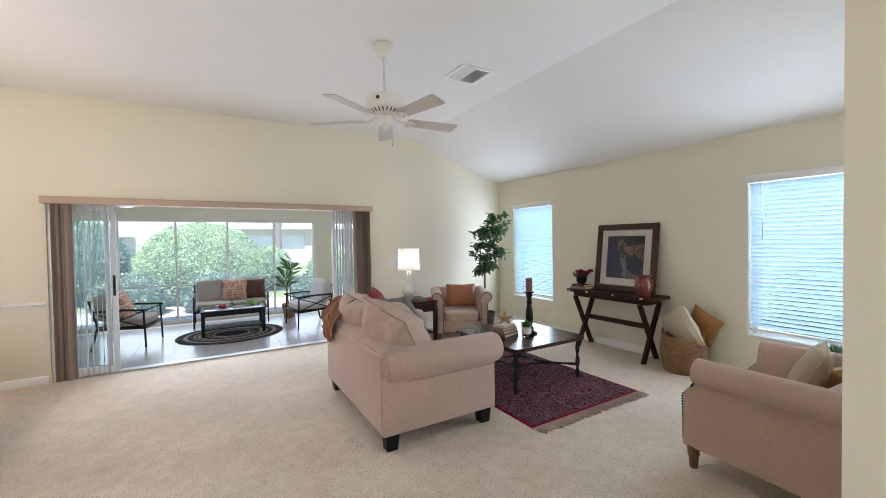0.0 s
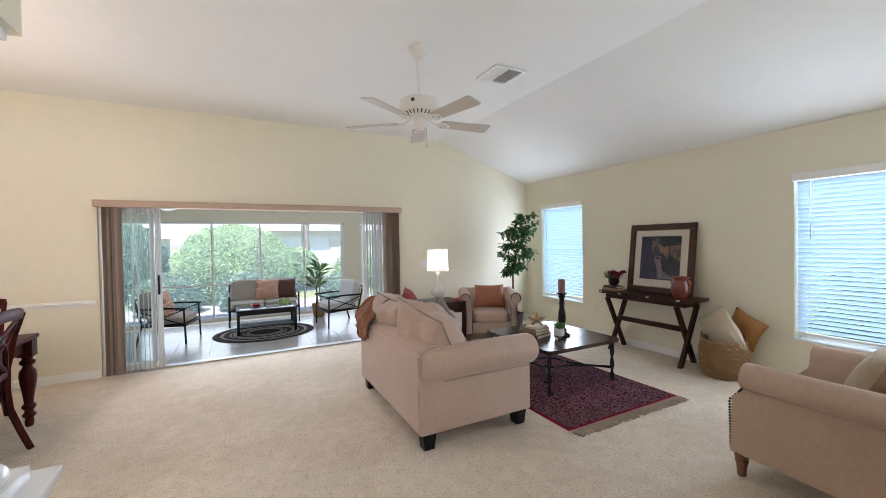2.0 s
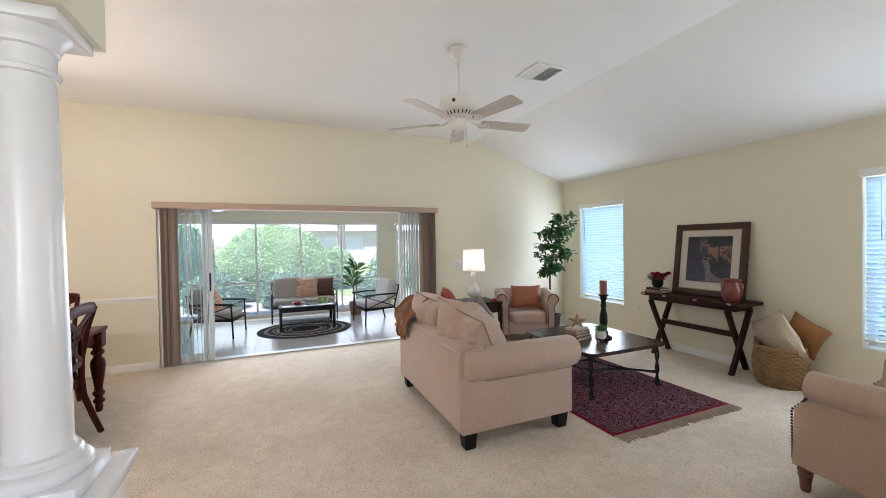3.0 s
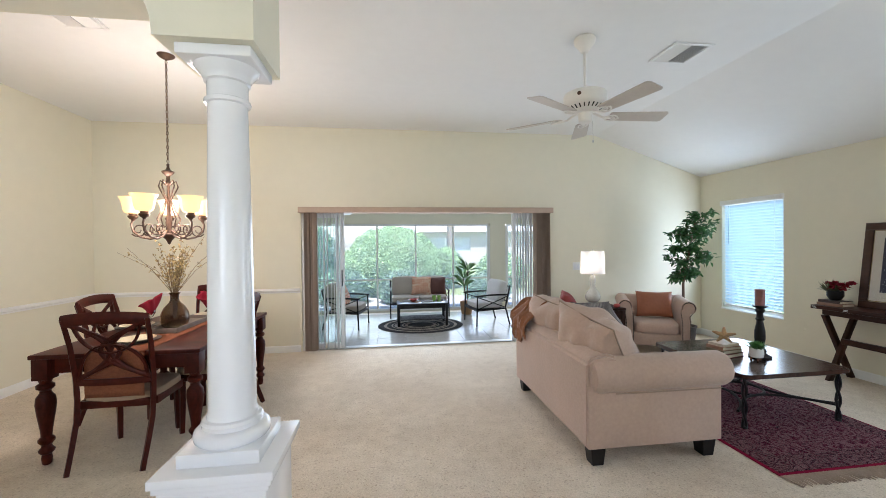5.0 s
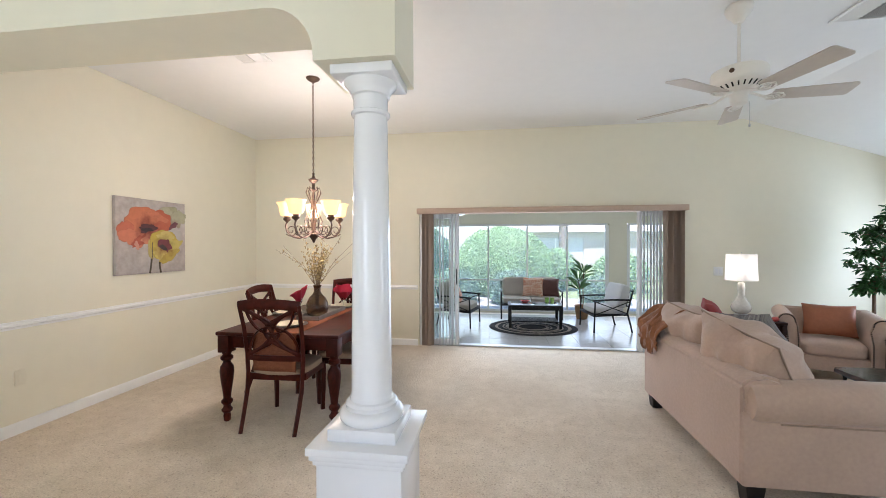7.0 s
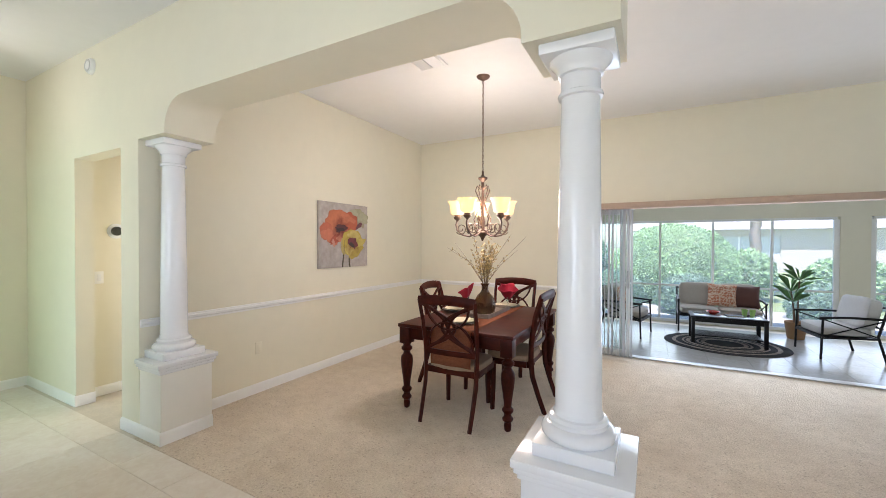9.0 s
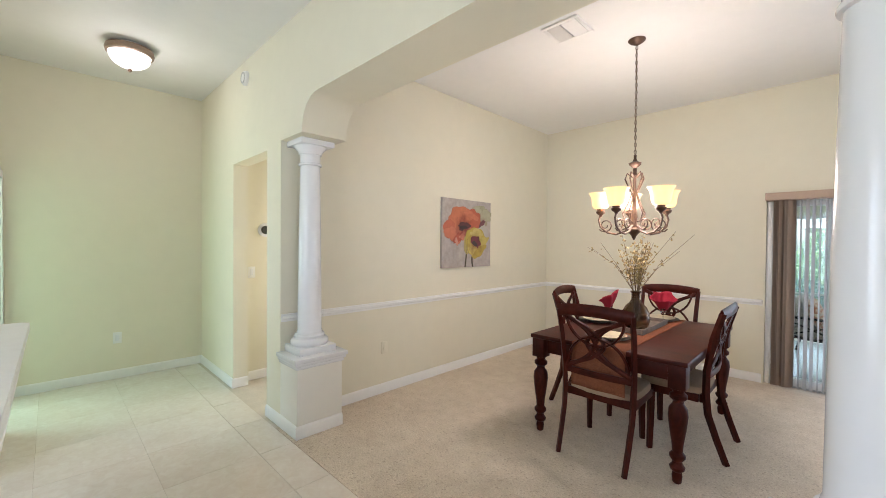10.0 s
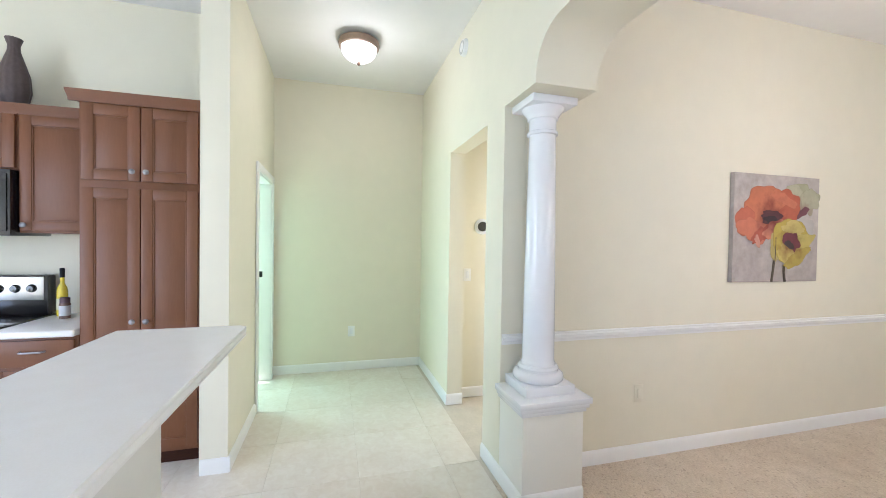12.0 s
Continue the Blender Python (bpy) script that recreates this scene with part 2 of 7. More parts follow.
# lanai panes: most light passes, the rest scatters, adding a veil of outdoor glare
_n, _l = HAZE_PANE.node_tree.nodes, HAZE_PANE.node_tree.links
_t, _d, _a, _m = (_n.new("ShaderNode" + k) for k in ("BsdfTranslucent", "BsdfDiffuse", "AddShader", "MixShader"))
_t.inputs[0].default_value, _d.inputs[0].default_value = (0.80, 0.93, 1.0, 1), (0.28, 0.31, 0.34, 1)
_m.inputs[0].default_value = 0.15
_old = _n["Material Output"].inputs["Surface"].links[0].from_socket
_l.new(_old, _m.inputs[1])
_l.new(_t.outputs[0], _a.inputs[0])
_l.new(_d.outputs[0], _a.inputs[1])
_l.new(_a.outputs[0], _m.inputs[2])
_l.new(_m.outputs[0], _n["Material Output"].inputs["Surface"])
# ---- building helpers ----
def mesh(name, bm, material, smooth=38):
    data = bpy.data.meshes.new(name)
    bmesh.ops.recalc_face_normals(bm, faces=bm.faces[:])
    bm.to_mesh(data)
    bm.free()
    data.materials.append(material)
    if smooth:
        data.polygons.foreach_set("use_smooth", [True] * len(data.polygons))
        data.set_sharp_from_angle(angle=radians(smooth))
    return data


def part(name, bm, material, parent, label="", smooth=38):
    data = bm if isinstance(bm, bpy.types.Mesh) else mesh(name, bm, material, smooth)
    ob = new(name, data)
    ob.parent = parent
    return tagged(ob, label)


def thing(name, m, label, category, group="", kind=""):
    ob = new(name)
    ob.empty_display_size = 0.1
    ob.matrix_world = m
    return tagged(ob, label, category, group, kind)


def single(name, bm, material, label, category="", kind="", m=None, smooth=38):
    ob = new(name, mesh(name, bm, material, smooth))
    if m is not None:
        ob.matrix_world = m
    return tagged(ob, label, category, "", kind)


def box(x0, y0, z0, x1, y1, z1, bevel=0.0, seg=2, bm=None, m=None):
    bm = bm or bmesh.new()
    mm = Matrix.LocRotScale(((x0 + x1) / 2, (y0 + y1) / 2, (z0 + z1) / 2), None, (abs(x1 - x0), abs(y1 - y0), abs(z1 - z0)))
    r = bmesh.ops.create_cube(bm, size=1, matrix=(m @ mm) if m is not None else mm)
    if bevel:
        edges = list({e for v in r["verts"] for e in v.link_edges})
        bmesh.ops.bevel(bm, geom=edges, offset=bevel, segments=seg, profile=0.5, affect="EDGES")
    return bm


def lathe(profile, seg=24, bm=None, m=None):
    """Turned shape from (radius, height) pairs."""
    bm = bm or bmesh.new()
    rings = []
    for r, z in profile:
        ring = []
        for i in range(seg):
            a = 2 * math.pi * i / seg
            p = Vector((r * math.cos(a), r * math.sin(a), z))
            ring.append(bm.verts.new(m @ p if m is not None else p))
        rings.append(ring)
    for a, b in zip(rings, rings[1:]):
        for i in range(seg):
            bm.faces.new((a[i], a[(i + 1) % seg], b[(i + 1) % seg], b[i]))
    bm.faces.new(rings[0][::-1])
    bm.faces.new(rings[-1])
    return bm


def tube(points, radius, seg=8, bm=None, flat=1.0):
    """A bar bent along points; radius is a number or a function of 0..1; flat squeezes it sideways."""
    bm = bm or bmesh.new()
    pts = [Vector(p) for p in points]
    rings, side = [], None
    for i, p in enumerate(pts):
        d = (pts[min(i + 1, len(pts) - 1)] - pts[max(i - 1, 0)]).normalized()
        if side is None:
            side = d.cross(Vector((0, 0, 1))) if abs(d.z) < 0.9 else d.cross(Vector((0, 1, 0)))
        side = (side - d * side.dot(d)).normalized()
        up = d.cross(side)
        r = radius(i / (len(pts) - 1)) if callable(radius) else radius
        rings.append([bm.verts.new(p + side * (r * flat * math.cos(2 * math.pi * k / seg)) + up * (r * math.sin(2 * math.pi * k / seg))) for k in range(seg)])
    for a, b in zip(rings, rings[1:]):
        for k in range(seg):
            bm.faces.new((a[k], a[(k + 1) % seg], b[(k + 1) % seg], b[k]))
    bm.faces.new(rings[0][::-1])
    bm.faces.new(rings[-1])
    return bm


def extrude(outline, depth, bm=None, m=None):
    """A flat outline in x and z, thickened along y."""
    bm = bm or bmesh.new()
    tr = (lambda p: m @ Vector(p)) if m is not None else Vector
    a = [bm.verts.new(tr((x, 0, z))) for x, z in outline]
    b = [bm.verts.new(tr((x, depth, z))) for x, z in outline]
    bm.faces.new(a)
    bm.faces.new(b[::-1])
    for i in range(len(a)):
        j = (i + 1) % len(a)
        bm.faces.new((a[j], a[i], b[i], b[j]))
    return bm


def arc(cx, cz, r, a0, a1, n=8, rz=None):
    return [(cx + r * math.cos(radians(a0 + (a1 - a0) * i / n)), cz + (rz or r) * math.sin(radians(a0 + (a1 - a0) * i / n))) for i in range(n + 1)]


def soft(w, d, h, n=5.0, cuts=7, sag=0.0, seed=0, rough=0.0):
    """A rounded upholstery block about the origin."""
    bm = bmesh.new()
    bmesh.ops.create_cube(bm, size=2)
    bmesh.ops.subdivide_edges(bm, edges=bm.edges[:], cuts=cuts, use_grid_fill=True)
    for v in bm.verts:
        p = v.co
        k = max(abs(p.x), abs(p.y), abs(p.z)) / (abs(p.x) ** n + abs(p.y) ** n + abs(p.z) ** n) ** (1 / n)
        q = p * k
        q = Vector((q.x * w / 2, q.y * d / 2, q.z * h / 2))
        if sag:
            q.z -= sag * (1 - (2 * q.x / w) ** 2) * (1 - (2 * q.y / d) ** 2)
        if rough:
            q += noise.noise_vector(q * 5 + Vector((seed * 7.3, 0, 0))) * rough
        v.co = q
    return bm


def pillow(w, h, t, n=14, seed=0, crush=0.012, pleat=0.0):
    """A throw pillow in the x-z plane with drawn-in seams, t thick along y."""
    bm = bmesh.new()
    sheets = []
    for s in (-1, 1):
        grid = []
        for i in range(n + 1):
            row = []
            for j in range(n + 1):
                u, v = 2 * i / n - 1, 2 * j / n - 1
                fat = max(0.0, (1 - u * u) * (1 - v * v)) ** 0.42
                fat *= 1 + pleat * math.sin(u * 19 + seed + 1.5 * v) * max(0.0, v) * (1 - u * u)
                x = u * w / 2 * (1 - 0.07 * (1 - v * v) * u * u)
                z = v * h / 2 * (1 - 0.07 * (1 - u * u) * v * v)
                p = Vector((x, s * t / 2 * fat, z))
                row.append(bm.verts.new(p + noise.noise_vector(p * 7 + Vector((seed * 3.1, s, 0))) * crush * (0.3 + fat)))
            grid.append(row)
        sheets.append(grid)
    for grid in sheets:
        for i in range(n):
            for j in range(n):
                bm.faces.new((grid[i][j], grid[i + 1][j], grid[i + 1][j + 1], grid[i][j + 1]))
    bmesh.ops.remove_doubles(bm, verts=bm.verts[:], dist=0.03 * min(w, h) / n + 0.004)
    return bm


def slab(axis, a0, a1, u0, u1, z0, z1, holes=()):
    """A wall with rectangular holes (u0, z0, u1, z1); axis is the one across it."""
    us = sorted({u0, u1, *(h[0] for h in holes), *(h[2] for h in holes)})
    zs = sorted({z0, z1, *(h[1] for h in holes), *(h[3] for h in holes)})
    us, zs = [u for u in us if u0 <= u <= u1], [z for z in zs if z0 <= z <= z1]
    bm = bmesh.new()

    def full(i, j):
        if not (0 <= i < len(us) - 1 and 0 <= j < len(zs) - 1):
            return False
        cu, cz = (us[i] + us[i + 1]) / 2, (zs[j] + zs[j + 1]) / 2
        return not any(h[0] < cu < h[2] and h[1] < cz < h[3] for h in holes)

    def face(*pts):
        bm.faces.new([bm.verts.new((a, u, z) if axis == "x" else (u, a, z)) for a, u, z in pts])

    for i in range(len(us) - 1):
        for j in range(len(zs) - 1):
            if full(i, j):
                p, q, r, s = us[i], us[i + 1], zs[j], zs[j + 1]
                face((a0, p, r), (a0, q, r), (a0, q, s), (a0, p, s))
                face((a1, p, r), (a1, q, r), (a1, q, s), (a1, p, s))
                if not full(i - 1, j):
                    face((a0, p, r), (a1, p, r), (a1, p, s), (a0, p, s))
                if not full(i + 1, j):
                    face((a0, q, r), (a1, q, r), (a1, q, s), (a0, q, s))
                if not full(i, j - 1):
                    face((a0, p, r), (a1, p, r), (a1, q, r), (a0, q, r))
                if not full(i, j + 1):
                    face((a0, p, s), (a1, p, s), (a1, q, s), (a0, q, s))
    bmesh.ops.remove_doubles(bm, verts=bm.verts[:], dist=0.0005)
    return bm


def run(profile, p, q, out):
    """A moulding: profile of (out, up) swept level from p to q, standing out towards the way given."""
    bm = bmesh.new()
    p, q, o = Vector(p), Vector(q), Vector(out)
    a = [bm.verts.new(p + o * d + Vector((0, 0, z))) for d, z in profile]
    b = [bm.verts.new(q + o * d + Vector((0, 0, z))) for d, z in profile]
    bm.faces.new(a)
    bm.faces.new(b[::-1])
    for i in range(len(a)):
        j = (i + 1) % len(a)
        bm.faces.new((a[i], a[j], b[j], b[i]))
    return bm


def sprig(bm, rnd, n, spread, height, L, w):
    for k in range(n):
        a, t = rnd.uniform(0, 6.283), rnd.uniform(0, 1)
        o = Vector((math.cos(a) * spread * t * 0.5, math.sin(a) * spread * t * 0.5, rnd.uniform(0, height * 0.5)))
        d = Vector((math.cos(a) * (0.3 + t), math.sin(a) * (0.3 + t), rnd.uniform(0.3, 1.4))).normalized()
        s = d.cross(Vector((0, 0, 1))).normalized() * w * rnd.uniform(0.7, 1.3)
        l = L * rnd.uniform(0.6, 1.3)
        v = [bm.verts.new(o), bm.verts.new(o + d * l * 0.5 + s), bm.verts.new(o + d * l), bm.verts.new(o + d * l * 0.5 - s)]
        bm.faces.new(v)
    return bm
# ---- the rooms ----
WEST, EAST, NORTH, TOP = -4.17, 4.81, 5.98, 3.205
LOW, CREASE = 2.575, 2.95


def wall(name, axis, a0, a1, u0, u1, z1, holes=(), label="smooth cream painted wall", z0=0.0):
    return single(name, slab(axis, a0, a1, u0, u1, z0, z1, holes), PAINT, label, "wall", "structure", smooth=0)


SL0, SL1, SLH = -1.51, 2.16, 2.04
wall("wall_north", "y", NORTH, 6.19, WEST - 0.14, EAST + 0.2, 3.3, [(SL0, 0.0, SL1, SLH)], "cream painted wall with the wide sliding door opening")
W1, W2 = (4.62, 0.48, 5.565, 2.10), (0.99, 0.47, 1.935, 2.09)
wall("wall_east", "x", EAST, EAST + 0.2, 0.4, NORTH, 2.75, [W1, W2], "cream painted wall with two windows")
wall("wall_west", "x", WEST - 0.14, WEST, 1.951, NORTH, TOP, label="cream painted dining wall with chair rail")
wall("wall_hall_north", "y", 1.81, 1.95, -6.5, WEST, TOP, [(-5.32, 0.0, -4.45, 2.275)], "cream painted hall wall with a cased opening")
wall("wall_hall_west", "x", -6.62, -6.5, -3.0, 3.2, TOP, [(-1.2, 0.9, -0.3, 2.0)], "cream painted wall at the end of the hall")
wall("wall_hall_south", "y", 0.015, 0.178, -6.5, -4.67, TOP, [(-6.36, 0.0, -5.57, 2.06)], "cream painted wall between hall and kitchen")
wall("wall_side_hall", "x", -5.56, -5.45, 1.951, 3.2, TOP)
# unseen end wall; its opening is added only for the fill lamp
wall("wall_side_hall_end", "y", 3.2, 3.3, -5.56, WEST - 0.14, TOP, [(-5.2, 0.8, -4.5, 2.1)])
wall("wall_kitchen", "x", -5.5, -5.4, -3.0, 0.014, TOP, label="cream painted kitchen wall above the cabinets")
# both openings are out of view, added to let southern light in
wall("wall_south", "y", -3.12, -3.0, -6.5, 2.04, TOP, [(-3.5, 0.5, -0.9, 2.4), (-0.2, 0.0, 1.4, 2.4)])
# unseen wall, added to keep nook light off the foyer wall end
wall("wall_light_block", "x", -1.3, -1.18, -3.0, -0.5, TOP)
wall("wall_foyer", "x", 1.92, 2.04, -3.0, 0.54, TOP, label="cream painted wall end beside the foyer")
wall("wall_living_south", "y", 0.42, 0.54, 2.041, EAST, TOP)

# ceiling with a flat middle and a slope down to the east
bm = extrude([(-6.62, TOP), (CREASE, TOP), (EAST + 0.2, LOW - 0.067), (EAST + 0.2, LOW + 0.1), (CREASE, TOP + 0.12), (-6.62, TOP + 0.12)], 9.1, m=pose(0, -3.1, 0))
single("ceiling", bm, CEIL, "white textured ceiling, flat then sloping down", "ceiling", "structure", smooth=0)

# the floors: carpet, and a bed of grout under the tiles
bm = extrude([(WEST, 1.77), (1.6, 1.77), (1.6, 0.54), (EAST, 0.54), (EAST, NORTH), (SL1, NORTH), (SL1, 6.185), (SL0, 6.185), (SL0, NORTH), (WEST, NORTH)], 0.1, m=pose(0, 0, 0, -90))
single("floor_carpet", bm, CARPET, "cream and beige cut pile carpet", "carpet", "structure", smooth=0)
bm = box(-6.5, -3.0, -0.1, 1.6, 1.769, -0.0025)
box(-6.5, 1.769, -0.1, WEST, 1.81, -0.005, bm=bm)
box(1.6, -3.0, -0.1, 1.92, 0.54, -0.005, bm=bm)
box(-5.45, 1.81, -0.1, WEST - 0.14, 3.2, -0.005, bm=bm)
tile_floor = single("floor_tiled", bm, GROUT, "cream ceramic tile floor with narrow grout", "floor", "structure", smooth=0)

# beam with rounded corners between the two columns
BEAM = [(WEST, TOP), (WEST, 2.31), (-3.795, 2.31)] + arc(-3.575, 2.335, 0.22, 180, 90, 8) + arc(-1.355, 2.335, 0.22, 90, 0, 8) + [(-1.135, 2.31), (-0.77, 2.31), (-0.77, TOP)]
single("beam", extrude(BEAM, 0.37, m=pose(0, 1.81, 0)), PAINT, "cream dropped beam with rounded corners over two columns", "beam", "structure", smooth=30)

# mouldings
BASE = [(0, 0), (0.014, 0), (0.014, 0.075), (0.008, 0.09), (0, 0.095)]
RAIL = [(0, 0.845), (0.010, 0.845), (0.012, 0.862), (0.022, 0.870), (0.024, 0.888), (0.014, 0.895), (0.012, 0.905), (0, 0.908)]


def baseboard(p, q, out):
    single("baseboard", run(BASE, p, q, out), TRIM, "white painted baseboard", "baseboard", "structure")


baseboard((WEST, NORTH, 0), (SL0 - 0.02, NORTH, 0), (0, -1, 0))
baseboard((SL1 + 0.02, NORTH, 0), (EAST, NORTH, 0), (0, -1, 0))
baseboard((EAST, 0.54, 0), (EAST, NORTH, 0), (-1, 0, 0))
baseboard((WEST, 2.21, 0), (WEST, NORTH, 0), (1, 0, 0))
baseboard((-6.5, 1.81, 0), (-5.32, 1.81, 0), (0, -1, 0))
baseboard((-6.5, 0.18, 0), (-6.5, 1.81, 0), (1, 0, 0))
baseboard((-5.5, 0.178, 0), (-4.671, 0.178, 0), (0, 1, 0))
baseboard((-4.67, 0.02, 0), (-4.67, 0.1925, 0), (1, 0, 0))
baseboard((-5.45, 1.951, 0), (-5.45, 3.2, 0), (1, 0, 0))
baseboard((-5.32, 1.796, 0), (-5.32, 1.951, 0), (1, 0, 0))
baseboard((-4.45, 1.81, 0), (-3.861, 1.81, 0), (0, -1, 0))
baseboard((-3.86, 1.796, 0), (-3.86, 2.19, 0), (1, 0, 0))
for p, q, out in (((WEST, NORTH, 0), (SL0 - 0.02, NORTH, 0), (0, -1, 0)), ((WEST, 1.815, 0), (WEST, NORTH, 0), (1, 0, 0))):
    single("chair_rail", run(RAIL, p, q, out), TRIM, "white moulded chair rail", "chair rail", "structure")


# ---- columns on pedestals ----
def column(x, y, ztop, h0, x0, x1, y0, y1, label):
    e = thing("column", pose(x, y, 0), label, "column", "columns under the beam")
    bm = box(x0 - x, y0 - y, 0, x1 - x, y1 - y, h0 - 0.06, 0.004)
    part("pedestal", bm, PEDESTAL if x < -3 else GLOSSW, e)
    o = 0.035
    bm = bmesh.new()
    for g, za, zb in ((0.012, h0 - 0.085, h0 - 0.06), (0.024, h0 - 0.06, h0 - 0.035), (o, h0 - 0.035, h0)):
        box(x0 - x - (g if x > -3 else 0), y0 - y - g, za, x1 - x + g, y1 - y + g, zb, 0.005, bm=bm)
    part("pedestal_cap", bm, GLOSSW, e, "moulded white cap")
    part("plinth", box(-0.155, -0.155, h0, 0.155, 0.155, h0 + 0.055, 0.004), GLOSSW, e)
    b = h0 + 0.055
    prof = [(0.138, b), (0.147, b + 0.01), (0.150, b + 0.026), (0.146, b + 0.042), (0.134, b + 0.053), (0.119, b + 0.057), (0.118, b + 0.066), (0.121, b + 0.076), (0.114, b + 0.088), (0.101, b + 0.093), (0.099, b + 0.107)]
    part("base_moulding", lathe(prof, 40), GLOSSW, e)
    shaft = [(0.099, b + 0.107)] + [(0.094 - 0.017 * (i / 10) ** 1.4, b + 0.12 + (ztop - 0.2 - b - 0.12) * i / 10) for i in range(11)]
    part("shaft", lathe(shaft, 48), GLOSSW, e)
    t = ztop
    cap = [(0.078, t - 0.2), (0.089, t - 0.196), (0.091, t - 0.188), (0.089, t - 0.18), (0.079, t - 0.175), (0.08, t - 0.11), (0.09, t - 0.105), (0.091, t - 0.095), (0.102, t - 0.075), (0.122, t - 0.055), (0.125, t - 0.045)]
    part("capital", lathe(cap, 40), GLOSSW, e)
    part("abacus", box(-0.142, -0.142, t - 0.045, 0.142, 0.142, t - 0.001, 0.006), GLOSSW, e)
    return e


column(-0.935, 1.99, 2.31, 0.645, -1.125, -0.745, 1.80, 2.185, "glossy white round column on a square pedestal")
column(-4.05, 2.00, 2.31, 0.61, WEST, -3.86, 1.81, 2.19, "white round column on an off-white pedestal against the wall")


# ---- windows and blinds in the east wall ----
def window(i, hole):
    y0, z0, y1, z1 = hole
    e = thing("window_%d" % i, pose(EAST, 0, 0), "white single-hung window with drawn white slat blinds", "window", kind="structure")
    zm = (z0 + z1) / 2 - 0.02
    bm = bmesh.new()
    for a in ((y0, z0, y0 + 0.05, z1), (y1 - 0.05, z0, y1, z1), (y0 + 0.05, z0, y1 - 0.05, z0 + 0.05), (y0 + 0.05, z1 - 0.05, y1 - 0.05, z1), (y0 + 0.05, zm, y1 - 0.05, zm + 0.045)):
        box(0.12, a[0], a[1], 0.17, a[2], a[3], 0.004, bm=bm)
    part("window_frame", bm, TRIM, e)
    for za, zb in ((z0 + 0.05, zm), (zm + 0.045, z1 - 0.05)):
        g = part("pane", box(0.143, y0 + 0.05, za, 0.147, y1 - 0.05, zb), PANE, e, smooth=0)
        g.visible_shadow = False
    part("window_sill", box(-0.02, y0 + 0.002, z0 + 0.001, 0.12, y1 - 0.002, z0 + 0.018, 0.004), TRIM, e)
    b = thing("window_blind", pose(EAST, 0, 0), "white horizontal slat blind, lowered and half open", "blind", "blinds in the two windows")
    part("valance", box(-0.03, y0 - 0.012, z1 - 0.045, 0.03, y1 + 0.012, z1 + 0.03, 0.006), TRIM, b)
    n = int((z1 - z0 - 0.12) / 0.0435)
    bm = extrude([(-0.025, 0.0), (0, 0.004), (0.025, 0.0), (0.025, 0.003), (0, 0.007), (-0.025, 0.003)], y1 - y0 - 0.016, m=pose(0, 0, 0, 0, 50))
    data = mesh("slat", bm, BLINDW)
    for k in range(n):
        s = part("slat", data, None, b)
        s.location = (0.048, y0 + 0.008, z1 - 0.07 - 0.0435 * k)
    zb = z1 - 0.07 - 0.0435 * n
    part("bottom_rail", box(0.022, y0 + 0.008, zb - 0.012, 0.072, y1 - 0.008, zb + 0.012, 0.004), TRIM, b)
    for yy in (y0 + 0.14, y1 - 0.14):
        part("ladder_cord", tube([(0.022, yy, zb), (0.022, yy, z1 - 0.05)], 0.0016, 5), TRIM, b)
    part("tilt_wand", tube([(0.0, y1 - 0.12, z1 - 0.05), (-0.004, y1 - 0.125, z1 - 0.62)], 0.004, 6), mat("clear_wand", (0.45, 0.55, 0.62), 0.2), b)


window(1, W1)
window(2, W2)

# ---- sliding door, valance and vertical blinds ----
door = thing("sliding_door", pose(0, 6.085, 0), "white aluminium sliding glass door, slid open", "sliding door", kind="structure")
bm = bmesh.new()
for a in ((SL0, 0, SL0 + 0.05, SLH), (SL1 - 0.05, 0, SL1, SLH), (SL0 + 0.05, SLH - 0.05, SL1 - 0.05, SLH)):
    box(a[0], -0.07, a[1], a[2], 0.07, a[3], 0.004, bm=bm)
part("door_frame", bm, TRIM, door)
part("door_track", box(SL0 + 0.05, -0.06, 0.0, SL1 - 0.05, 0.06, 0.014, 0.003), STEEL, door)
for k, (xa, xb, yy) in enumerate(((SL0 + 0.05, -0.93, -0.03), (SL0 + 0.05, -1.0, 0.03), (1.62, SL1 - 0.05, -0.03))):
    bm = bmesh.new()
    for a in ((xa, 0.015, xa + 0.05, SLH - 0.05), (xb - 0.05, 0.015, xb, SLH - 0.05), (xa + 0.05, 0.015, xb - 0.05, 0.09), (xa + 0.05, SLH - 0.12, xb - 0.05, SLH - 0.05)):
        box(a[0], yy - 0.018, a[1], a[2], yy + 0.018, a[3], 0.003, bm=bm)
    p = part("sliding_panel", bm, TRIM, door)
    g = part("pane", box(xa + 0.05, yy - 0.003, 0.09, xb - 0.05, yy + 0.003, SLH - 0.12), PANE, p, smooth=0)
    g.visible_shadow = False
    if k == 0:
        part("pull_handle", box(xb - 0.04, yy - 0.05, 0.92, xb - 0.012, yy - 0.018, 1.16, 0.006), BLACKWOOD, p, "dark pull handle")
vb = thing("vertical_blind", pose(0, 5.885, 0), "taupe vertical blinds drawn back to both sides", "blind")
part("valance", box(-1.51, -0.085, 1.975, 2.195, 0.092, 2.052, 0.004), VALANCE, vb, "taupe fabric valance")
part("head_rail", box(-1.48, -0.02, 1.992, 2.16, 0.02, 2.03, 0.002), TRIM, vb)
vane_bm = extrude([(-0.044, 0), (-0.02, 0.004), (0.02, 0.004), (0.044, 0), (0.02, 0.0055), (-0.02, 0.0055)], 1.956, m=pose(0, 0, 0, 90))
vane_dark = mesh("vane", vane_bm, VANE)
